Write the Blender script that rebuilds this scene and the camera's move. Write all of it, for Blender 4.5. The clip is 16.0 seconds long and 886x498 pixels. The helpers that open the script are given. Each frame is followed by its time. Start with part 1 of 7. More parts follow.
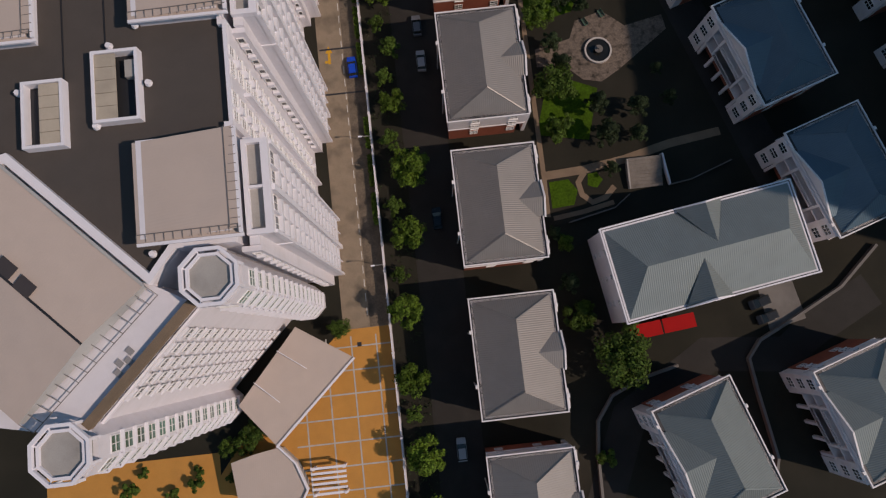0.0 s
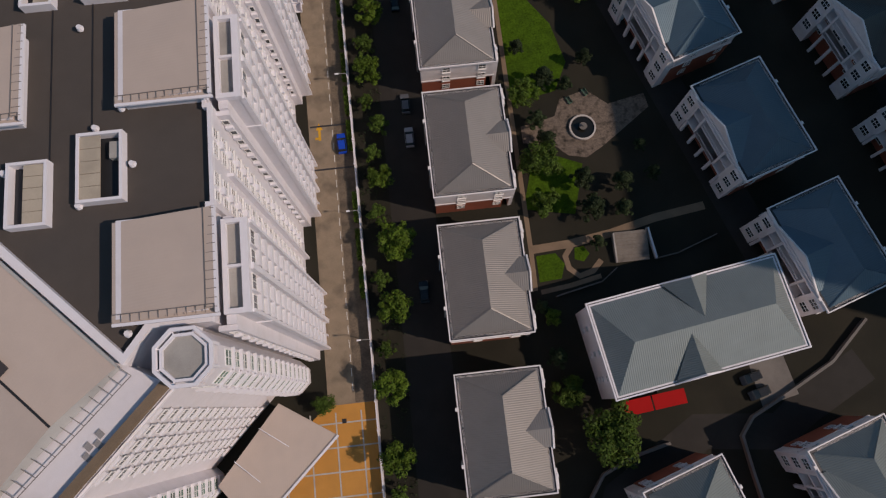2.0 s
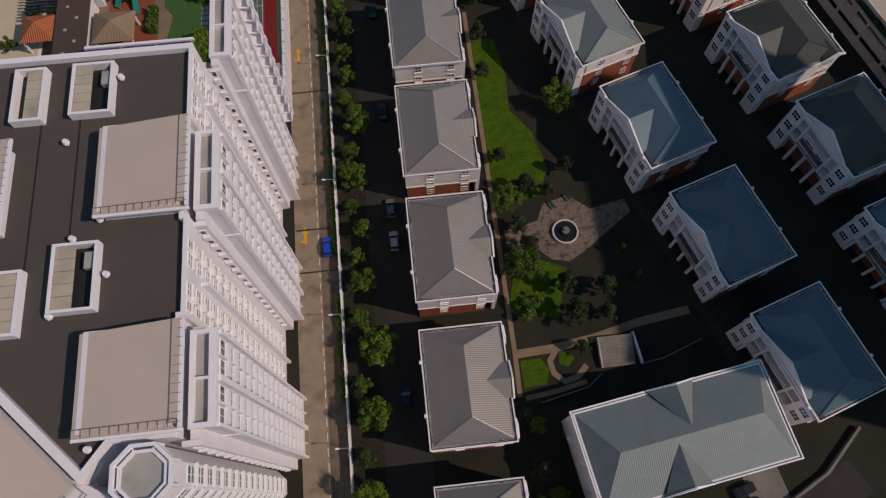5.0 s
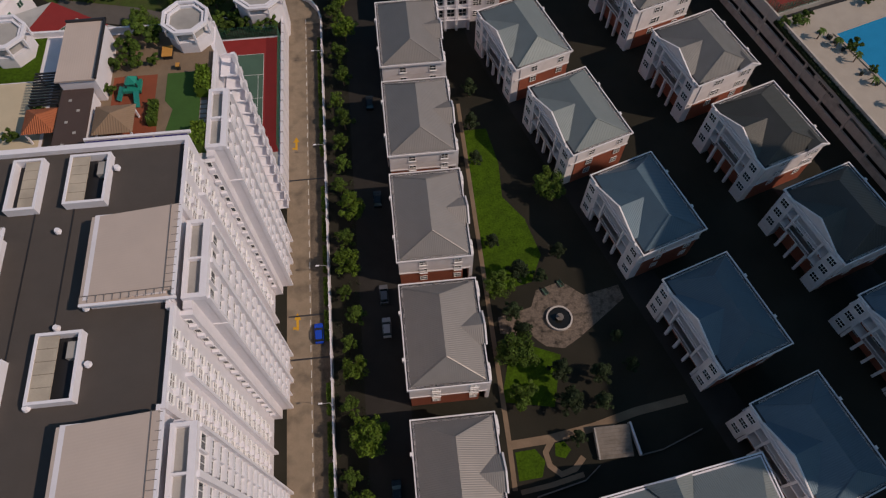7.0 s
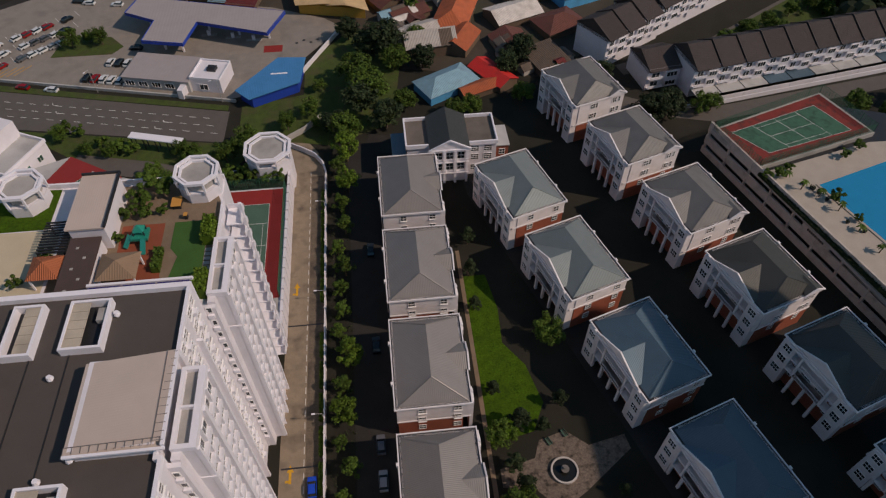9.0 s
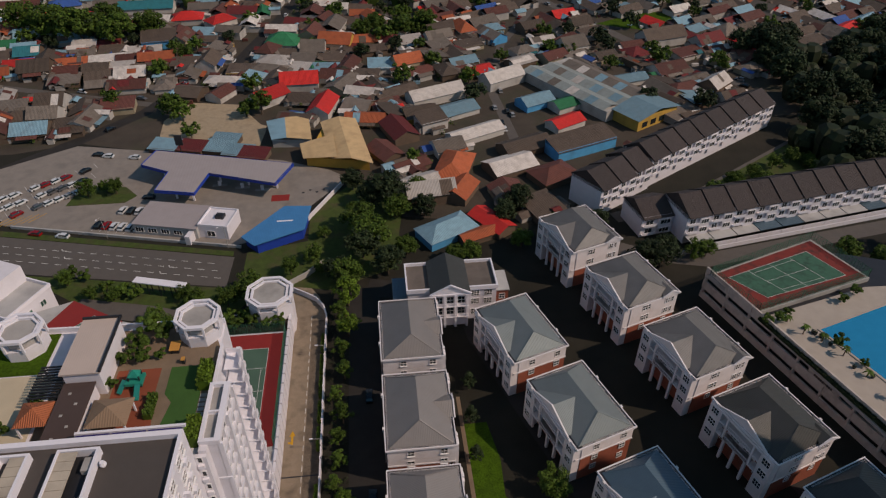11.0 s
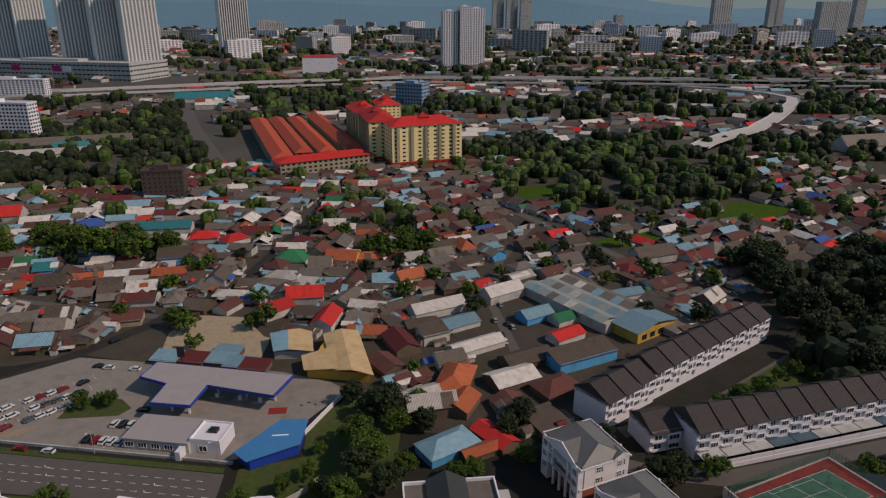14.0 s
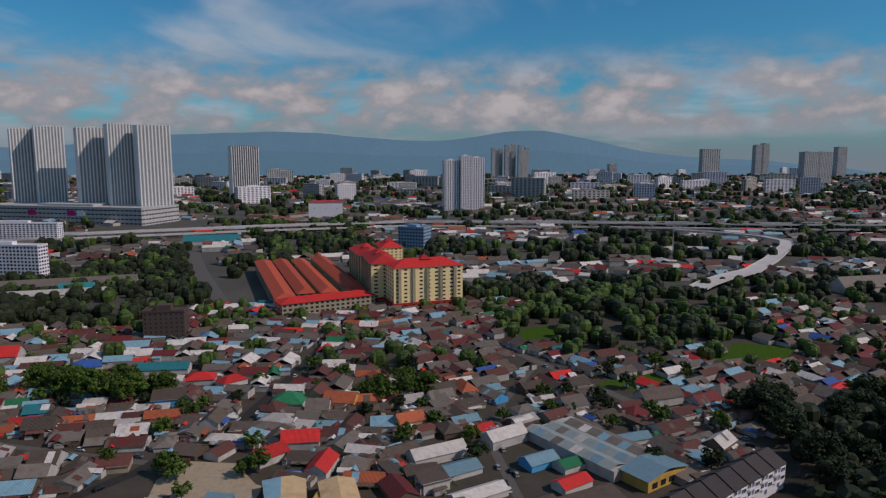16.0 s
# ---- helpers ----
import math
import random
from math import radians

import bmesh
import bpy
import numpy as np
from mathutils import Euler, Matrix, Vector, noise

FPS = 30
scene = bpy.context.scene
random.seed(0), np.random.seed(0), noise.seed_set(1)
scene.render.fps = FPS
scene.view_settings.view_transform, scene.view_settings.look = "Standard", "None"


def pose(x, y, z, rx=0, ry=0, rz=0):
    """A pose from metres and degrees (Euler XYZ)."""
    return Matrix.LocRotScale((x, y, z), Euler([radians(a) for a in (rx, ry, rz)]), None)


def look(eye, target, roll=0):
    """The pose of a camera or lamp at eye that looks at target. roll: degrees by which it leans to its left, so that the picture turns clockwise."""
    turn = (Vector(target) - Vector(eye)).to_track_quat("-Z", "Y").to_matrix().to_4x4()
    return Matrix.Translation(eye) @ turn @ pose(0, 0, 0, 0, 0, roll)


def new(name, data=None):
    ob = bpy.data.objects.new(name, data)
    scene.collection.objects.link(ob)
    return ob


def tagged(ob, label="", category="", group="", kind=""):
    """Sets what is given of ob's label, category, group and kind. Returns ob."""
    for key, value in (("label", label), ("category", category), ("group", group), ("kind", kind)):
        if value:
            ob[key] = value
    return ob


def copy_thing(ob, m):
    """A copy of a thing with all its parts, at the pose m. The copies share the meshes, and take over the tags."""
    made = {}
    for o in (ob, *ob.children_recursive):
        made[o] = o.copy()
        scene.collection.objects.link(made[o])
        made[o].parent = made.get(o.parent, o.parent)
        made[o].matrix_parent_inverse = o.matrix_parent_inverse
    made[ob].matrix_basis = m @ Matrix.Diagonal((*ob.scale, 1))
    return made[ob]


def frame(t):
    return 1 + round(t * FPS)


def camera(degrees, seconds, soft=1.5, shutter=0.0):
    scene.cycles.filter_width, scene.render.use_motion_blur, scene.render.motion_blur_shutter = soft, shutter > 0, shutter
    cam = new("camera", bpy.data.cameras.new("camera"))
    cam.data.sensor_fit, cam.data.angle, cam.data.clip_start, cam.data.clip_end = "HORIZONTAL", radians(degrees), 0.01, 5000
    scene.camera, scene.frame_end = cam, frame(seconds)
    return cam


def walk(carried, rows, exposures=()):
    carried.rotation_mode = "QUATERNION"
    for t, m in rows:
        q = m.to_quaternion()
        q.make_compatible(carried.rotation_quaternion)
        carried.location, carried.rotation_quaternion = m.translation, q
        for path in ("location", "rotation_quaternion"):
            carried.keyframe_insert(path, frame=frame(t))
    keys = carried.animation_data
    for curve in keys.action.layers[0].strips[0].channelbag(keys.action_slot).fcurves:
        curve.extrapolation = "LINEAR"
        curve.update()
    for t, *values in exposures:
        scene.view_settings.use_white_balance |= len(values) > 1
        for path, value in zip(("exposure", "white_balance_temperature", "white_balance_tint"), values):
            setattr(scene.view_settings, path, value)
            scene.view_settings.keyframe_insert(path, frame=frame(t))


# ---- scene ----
cam = camera(66.63, 16.0, soft=1.25)
# seconds, eye, turn to the left from +y, tilt above the horizon, roll
PATH = [
    (0, (-1.85, 21.94, 124.80), -6.38, -82.53, 0), (0.5, (-1.18, 22.24, 124.83), -6.40, -81.10, 0), (1, (-0.53, 22.54, 124.87), -6.37, -79.69, 0),
    (1.5, (0.10, 22.86, 124.91), -6.37, -78.32, 0), (2, (0.69, 23.11, 124.94), -6.37, -76.92, 0), (2.5, (1.27, 23.33, 124.97), -6.35, -75.47, 0),
    (3, (1.83, 23.56, 125.03), -6.38, -74.07, 0), (3.5, (2.40, 23.85, 125.10), -6.33, -72.71, 0), (4, (2.96, 24.14, 125.19), -6.30, -71.36, 0),
    (6.5, (5.50, 25.50, 125.60), -6.10, -64.60, 0), (7, (5.66, 25.57, 125.50), -6.12, -62.13, 0), (7.5, (5.67, 25.64, 125.43), -6.20, -58.93, 0),
    (8, (5.66, 25.65, 125.41), -6.20, -55.92, 0), (8.5, (5.65, 25.67, 125.39), -6.22, -52.89, 0), (9, (5.64, 25.68, 125.37), -6.22, -49.82, 0),
    (11.5, (5.66, 25.66, 125.41), -6.13, -34.62, 0), (12, (5.68, 25.63, 125.41), -6.10, -31.66, 0), (12.5, (5.68, 25.60, 125.43), -6.08, -28.69, 0),
    (13, (5.70, 25.54, 125.46), -6.05, -25.75, 0), (13.5, (5.87, 25.41, 125.43), -5.97, -22.75, 0), (14, (6.05, 25.26, 125.35), -5.92, -19.68, 0),
    (14.5, (6.26, 25.17, 125.31), -5.84, -16.61, 0), (15, (6.38, 25.13, 125.28), -5.80, -13.50, 0), (15.5, (6.42, 25.03, 125.18), -5.78, -10.36, 0),
    (16, (6.48, 24.87, 125.05), -5.78, -7.72, 0),
]
walk(cam, [(t, pose(*eye, 90 + tilt, 0, turn)) for t, eye, turn, tilt, roll in PATH], exposures=((0, -0.18, 7700, 20), (7, -0.18, 7850, 20), (13.5, -0.2, 7950, 20), (16, -0.18, 6850, 20)))

# ---- world and sun ----
SUN_EL, SUN_AZ = 42.0, -21.0   # degrees; azimuth from +x towards +y
sun_dir = Vector((math.cos(radians(SUN_EL)) * math.cos(radians(SUN_AZ)), math.cos(radians(SUN_EL)) * math.sin(radians(SUN_AZ)), math.sin(radians(SUN_EL))))
world = bpy.data.worlds.new("sky")
scene.world = world
world.use_nodes = True
wn, wl = world.node_tree.nodes, world.node_tree.links
wn.clear()
w_out = wn.new("ShaderNodeOutputWorld")
w_bg = wn.new("ShaderNodeBackground")
w_bg.inputs["Strength"].default_value = 0.06
sky = wn.new("ShaderNodeTexSky")
sky.sky_type = "NISHITA"
sky.sun_disc = False
sky.sun_elevation = radians(SUN_EL)
sky.sun_rotation = radians(90 - SUN_AZ)
sky.air_density, sky.dust_density, sky.ozone_density = 1.0, 0.6, 2.0
# thin high clouds and a bank of cumulus towards the horizon
tex = wn.new("ShaderNodeTexCoord")
sep = wn.new("ShaderNodeSeparateXYZ")
wl.new(tex.outputs["Generated"], sep.inputs[0])


def wmath(op, a, b=0.0):
    n = wn.new("ShaderNodeMath")
    n.operation = op
    for k, s in enumerate((a, b)):
        if isinstance(s, (int, float)):
            n.inputs[k].default_value = s
        else:
            wl.new(s, n.inputs[k])
    return n.outputs[0]


def wrange(v, a, b, c=0.0, d=1.0):
    n = wn.new("ShaderNodeMapRange")
    n.interpolation_type = "SMOOTHSTEP"
    for name, s in (("From Min", a), ("From Max", b), ("To Min", c), ("To Max", d)):
        n.inputs[name].default_value = s
    wl.new(v, n.inputs["Value"])
    return n.outputs["Result"]


def wmix(f, a, b):
    n = wn.new("ShaderNodeMix")
    n.data_type = "RGBA"
    wl.new(f, n.inputs["Factor"])
    for name, s in (("A", a), ("B", b)):
        if isinstance(s, tuple):
            n.inputs[name].default_value = (*s, 1)
        else:
            wl.new(s, n.inputs[name])
    return n.outputs["Result"]


up = wmath("MAXIMUM", sep.outputs["Z"], 0.0)
flat = wn.new("ShaderNodeCombineXYZ")
far = wmath("ADD", up, 0.13)
wl.new(wmath("DIVIDE", sep.outputs["X"], far), flat.inputs[0])
wl.new(wmath("DIVIDE", sep.outputs["Y"], far), flat.inputs[1])
wisp = wn.new("ShaderNodeTexNoise")
wisp.inputs["Scale"].default_value, wisp.inputs["Detail"].default_value, wisp.inputs["Roughness"].default_value, wisp.inputs["Distortion"].default_value = 0.6, 9, 0.52, 0.5
wl.new(flat.outputs[0], wisp.inputs["Vector"])
squash = wn.new("ShaderNodeMapping")
squash.inputs["Scale"].default_value = (13, 13, 24)
wl.new(tex.outputs["Generated"], squash.inputs["Vector"])
heap = wn.new("ShaderNodeTexNoise")
heap.inputs["Scale"].default_value, heap.inputs["Detail"].default_value, heap.inputs["Roughness"].default_value = 1.0, 8, 0.55
wl.new(squash.outputs[0], heap.inputs["Vector"])
tint = wn.new("ShaderNodeMix")
tint.data_type, tint.blend_type = "RGBA", "MULTIPLY"
tint.inputs["Factor"].default_value = 1.0
wl.new(sky.outputs["Color"], tint.inputs["A"])
tint.inputs["B"].default_value = (0.27, 1.06, 1.42, 1)
veil = wrange(wisp.outputs["Fac"], 0.46, 0.66, 0.0, 0.85)
sky_a = wmix(veil, tint.outputs["Result"], (6.8, 8.0, 9.0))
band = wmath("MULTIPLY", wrange(sep.outputs["Z"], 0.015, 0.05), wrange(sep.outputs["Z"], 0.09, 0.17, 1.0, 0.0))
heaps = wmath("MULTIPLY", wrange(heap.outputs["Fac"], 0.33, 0.56), band)
bright = wrange(heap.outputs["Fac"], 0.48, 0.70)
sky_b = wmix(heaps, sky_a, wmix(bright, (4.6, 5.1, 5.7), (7.6, 7.6, 7.9)))
low = wrange(sep.outputs["Z"], -0.02, 0.085, 0.95, 0.0)
sky_c = wmix(low, sky_b, (3.0, 3.9, 4.7))
wl.new(sky_c, w_bg.inputs["Color"])
wl.new(w_bg.outputs["Background"], w_out.inputs["Surface"])
sun_data = bpy.data.lights.new("sun", "SUN")
sun_data.energy, sun_data.angle, sun_data.color = 2.75, radians(0.6), (1.0, 0.915, 0.84)
sun_ob = new("sun", sun_data)
sun_ob.matrix_world = look(sun_dir * 400, (0, 0, 0))

# ---- materials ----
def material(name, colour, rough=0.7, metal=0.0, vary=0.12, scale=1.5, fine=12.0, bump=0.0, stain=0.0, stain_colour=(0.05, 0.045, 0.04), rand=0.0, spec=0.4):
    """A worn surface: broad and fine tone variation, stains with soft edges, fine relief, and a tone of its own per object."""
    m = bpy.data.materials.new(name)
    m.use_nodes = True
    n, l = m.node_tree.nodes, m.node_tree.links
    b = n["Principled BSDF"]
    b.inputs["Roughness"].default_value, b.inputs["Metallic"].default_value = rough, metal
    b.inputs["Specular IOR Level"].default_value = spec
    tc = n.new("ShaderNodeTexCoord")
    big, small = n.new("ShaderNodeTexNoise"), n.new("ShaderNodeTexNoise")
    big.inputs["Scale"].default_value, small.inputs["Scale"].default_value = scale * 0.25, fine
    big.inputs["Detail"].default_value = 6
    geo = n.new("ShaderNodeNewGeometry")
    l.new(geo.outputs["Position"], big.inputs["Vector"])
    l.new(geo.outputs["Position"], small.inputs["Vector"])
    add = n.new("ShaderNodeMath")
    add.operation = "ADD"
    l.new(big.outputs["Fac"], add.inputs[0])
    l.new(small.outputs["Fac"], add.inputs[1])
    ramp = n.new("ShaderNodeMapRange")
    ramp.inputs["From Min"].default_value, ramp.inputs["From Max"].default_value = 0.6, 1.4
    ramp.inputs["To Min"].default_value, ramp.inputs["To Max"].default_value = 1 - vary, 1 + vary
    l.new(add.outputs[0], ramp.inputs["Value"])
    value = ramp.outputs["Result"]
    if rand:
        info = n.new("ShaderNodeObjectInfo")
        rr = n.new("ShaderNodeMapRange")
        rr.inputs["To Min"].default_value, rr.inputs["To Max"].default_value = 1 - rand, 1 + rand
        l.new(info.outputs["Random"], rr.inputs["Value"])
        mul = n.new("ShaderNodeMath")
        mul.operation = "MULTIPLY"
        l.new(value, mul.inputs[0])
        l.new(rr.outputs["Result"], mul.inputs[1])
        value = mul.outputs[0]
    tone = n.new("ShaderNodeVectorMath")
    tone.operation = "SCALE"
    tone.inputs[0].default_value = colour
    l.new(value, tone.inputs["Scale"])
    out = tone.outputs["Vector"]
    if stain:
        blot = n.new("ShaderNodeTexNoise")
        blot.inputs["Scale"].default_value, blot.inputs["Detail"].default_value = scale * 0.12, 8
        l.new(geo.outputs["Position"], blot.inputs["Vector"])
        cut = n.new("ShaderNodeMapRange")
        cut.inputs["From Min"].default_value, cut.inputs["From Max"].default_value = 0.5, 0.72
        cut.inputs["To Max"].default_value = stain
        l.new(blot.outputs["Fac"], cut.inputs["Value"])
        mix = n.new("ShaderNodeMix")
        mix.data_type = "RGBA"
        l.new(cut.outputs["Result"], mix.inputs["Factor"])
        l.new(out, mix.inputs["A"])
        mix.inputs["B"].default_value = (*stain_colour, 1)
        out = mix.outputs["Result"]
    l.new(out, b.inputs["Base Color"])
    if bump:
        bp = n.new("ShaderNodeBump")
        bp.inputs["Strength"].default_value, bp.inputs["Distance"].default_value = bump, 0.05
        l.new(small.outputs["Fac"], bp.inputs["Height"])
        l.new(bp.outputs["Normal"], b.inputs["Normal"])
    return m


def seamed(name, colour, pitch=0.36, depth=0.016, rough=0.45, metal=0.25, **kw):
    """Sheet roofing: ribs that run down the slope, along the mesh's uv v."""
    m = material(name, colour, rough, metal, **kw)
    n, l = m.node_tree.nodes, m.node_tree.links
    uv = n.new("ShaderNodeUVMap")
    sep = n.new("ShaderNodeSeparateXYZ")
    l.new(uv.outputs["UV"], sep.inputs[0])
    mul = n.new("ShaderNodeMath")
    mul.operation = "MULTIPLY"
    mul.inputs[1].default_value = 2 * math.pi / pitch
    l.new(sep.outputs["X"], mul.inputs[0])
    sn = n.new("ShaderNodeMath")
    sn.operation = "SINE"
    l.new(mul.outputs[0], sn.inputs[0])
    bp = n.new("ShaderNodeBump")
    bp.inputs["Strength"].default_value, bp.inputs["Distance"].default_value = 1.0, depth
    l.new(sn.outputs[0], bp.inputs["Height"])
    l.new(bp.outputs["Normal"], n["Principled BSDF"].inputs["Normal"])
    return m


def glass(name, colour=(0.02, 0.03, 0.035), rough=0.08):
    m = material(name, colour, rough, 0.0, vary=0.3, scale=2, rand=0.5, spec=0.6)
    return m


WHITE = material("white_paint", (0.69, 0.66, 0.70), 0.6, vary=0.05, stain=0.16, stain_colour=(0.42, 0.40, 0.38), scale=3)
VILLA_WHITE = material("villa_paint", (0.73, 0.68, 0.685), 0.65, vary=0.08, stain=0.22, stain_colour=(0.42, 0.38, 0.36), scale=3)
VILLA_TRIM = material("villa_trim_paint", (0.74, 0.70, 0.71), 0.6, vary=0.08, scale=4)
WHITE_TRIM = material("white_trim", (0.76, 0.735, 0.78), 0.5, vary=0.05, scale=4)
CREAM = material("cream_paint", (0.84, 0.66, 0.34), 0.6, vary=0.08)
BRICK = material("red_brick", (0.30, 0.085, 0.05), 0.8, vary=0.2, fine=6, bump=0.3)
GREY_WALL = material("grey_wall", (0.42, 0.41, 0.40), 0.7, vary=0.12, stain=0.3)
CONCRETE = material("concrete", (0.36, 0.34, 0.32), 0.85, vary=0.15, stain=0.35, bump=0.2)
YARD = material("pale_yard_concrete", (0.235, 0.205, 0.18), 0.85, vary=0.15, stain=0.4, stain_colour=(0.11, 0.10, 0.095), bump=0.1)
OLD_RED = material("worn_red_floor", (0.20, 0.028, 0.022), 0.9, vary=0.2, stain=0.8, stain_colour=(0.035, 0.025, 0.022), scale=4)
OLD_GREEN = material("worn_green_floor", (0.035, 0.115, 0.075), 0.9, vary=0.2, stain=0.7, stain_colour=(0.018, 0.04, 0.03), scale=4)
ROAD_PALE = material("pale_concrete_road", (0.25, 0.19, 0.135), 0.85, vary=0.2, stain=0.8, stain_colour=(0.10, 0.078, 0.058), scale=2.2, bump=0.15)
ASPHALT = material("asphalt", (0.022, 0.019, 0.017), 0.85, vary=0.2, stain=0.3, bump=0.15)
ASPHALT_GREY = material("grey_asphalt", (0.10, 0.087, 0.078), 0.85, vary=0.15, stain=0.4, stain_colour=(0.09, 0.085, 0.085), bump=0.1)
DARK_GROUND = material("dark_earth", (0.016, 0.0145, 0.009), 0.95, vary=0.4, stain=0.5, stain_colour=(0.034, 0.028, 0.02), scale=0.6, bump=0.3)
DARK_WALL = material("weathered_garden_wall", (0.17, 0.155, 0.145), 0.9, vary=0.2, stain=0.4)
ROOF_DARK = material("dark_roof_felt", (0.074, 0.062, 0.056), 0.9, vary=0.1, stain=0.25, stain_colour=(0.055, 0.05, 0.05), scale=2)
RAIL = material("dull_rail_metal", (0.20, 0.185, 0.18), 0.6, 0.3, vary=0.15)
PAD = seamed("pinkish_roof_sheet", (0.50, 0.405, 0.355), pitch=0.35, depth=0.002, rough=0.8, metal=0.0, vary=0.06, stain=0.15, stain_colour=(0.36, 0.32, 0.31))
ROOF_GREY = seamed("grey_roof_sheet", (0.24, 0.218, 0.205), depth=0.011, vary=0.08, rand=0.08, stain=0.2, stain_colour=(0.2, 0.19, 0.19))
ROOF_BLUE = seamed("blue_grey_roof_sheet", (0.08, 0.135, 0.175), vary=0.08, rand=0.1, stain=0.2, stain_colour=(0.1, 0.13, 0.15))
ROOF_GREEN = seamed("green_grey_roof_sheet", (0.19, 0.22, 0.22), vary=0.08, rand=0.08, stain=0.2, stain_colour=(0.17, 0.19, 0.19))
ROOF_GREY2 = seamed("mottled_grey_roof_sheet", (0.17, 0.162, 0.155), vary=0.15, rand=0.12, stain=0.4, stain_colour=(0.12, 0.115, 0.11))
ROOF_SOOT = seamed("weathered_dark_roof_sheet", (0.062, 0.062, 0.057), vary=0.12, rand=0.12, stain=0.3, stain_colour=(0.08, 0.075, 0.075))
GLASS = glass("window_glass")
GLASS_GREEN = glass("green_tinted_glass", (0.05, 0.13, 0.10))
GLASS_PALE = glass("pale_reflecting_glass", (0.20, 0.19, 0.19), 0.15)
FRAME = material("white_window_frame", (0.78, 0.76, 0.76), 0.5, vary=0.04)
LAWN = material("lawn", (0.042, 0.088, 0.006), 0.95, vary=0.45, fine=2.5, bump=0.4, stain=0.6, stain_colour=(0.025, 0.05, 0.006), scale=2.5, spec=0.1)
WILD_GRASS = material("wild_grass", (0.045, 0.07, 0.012), 0.95, vary=0.4, fine=5, bump=0.5, stain=0.7, stain_colour=(0.075, 0.055, 0.03), scale=2)
SANDY = material("pale_sand", (0.36, 0.28, 0.19), 0.95, vary=0.2, stain=0.5, stain_colour=(0.2, 0.15, 0.10), scale=3)
PAVER = material("orange_pavers", (0.52, 0.24, 0.055), 0.85, vary=0.12, stain=0.25, stain_colour=(0.30, 0.14, 0.05))
SAND = material("sandy_path", (0.20, 0.14, 0.095), 0.9, vary=0.25, stain=0.4, stain_colour=(0.12, 0.09, 0.06))
RED_FLOOR = material("red_court_floor", (0.26, 0.022, 0.02), 0.85, vary=0.12, stain=0.2, stain_colour=(0.2, 0.03, 0.03))
GREEN_FLOOR = material("green_court_floor", (0.06, 0.12, 0.085), 0.85, vary=0.12, stain=0.3, stain_colour=(0.07, 0.13, 0.09))
TURF = material("artificial_turf", (0.035, 0.10, 0.02), 0.95, vary=0.2)
PAINT_YELLOW = material("yellow_road_paint", (0.55, 0.28, 0.02), 0.8, vary=0.3)
PAINT_WHITE = material("white_road_paint", (0.62, 0.60, 0.58), 0.8, vary=0.25)
# dark metal, also the painted shade in roof shafts and car park
METAL_AND_SHADE = material("dark_metal_and_shade", (0.05, 0.05, 0.055), 0.5, 0.6)
BARK = material("bark", (0.10, 0.07, 0.05), 0.9, vary=0.3, bump=0.4)
RED_CANVAS = material("red_awning", (0.36, 0.008, 0.008), 0.8, vary=0.12, spec=0.15)
WATER_BLUE = material("pool_water", (0.0, 0.22, 0.42), 0.08, vary=0.08, spec=0.5)


def leaf_material(name, colour, vary=0.45):
    m = material(name, colour, 0.65, vary=0.25, fine=3.0, scale=1.0, rand=0.25, spec=0.15)
    n, l = m.node_tree.nodes, m.node_tree.links
    b = n["Principled BSDF"]
    src = b.inputs["Base Color"].links[0].from_socket
    geo = n.new("ShaderNodeNewGeometry")
    rng = n.new("ShaderNodeMapRange")
    rng.inputs["To Min"].default_value, rng.inputs["To Max"].default_value = 1 - vary, 1 + vary
    l.new(geo.outputs["Random Per Island"], rng.inputs["Value"])
    sc = n.new("ShaderNodeVectorMath")
    sc.operation = "SCALE"
    l.new(src, sc.inputs[0])
    l.new(rng.outputs["Result"], sc.inputs["Scale"])
    l.new(sc.outputs["Vector"], b.inputs["Base Color"])
    return m


LEAF = leaf_material("leaf_mid", (0.05, 0.088, 0.013))
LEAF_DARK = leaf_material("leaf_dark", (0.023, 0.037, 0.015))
LEAF_BRIGHT = leaf_material("leaf_bright", (0.07, 0.12, 0.013))


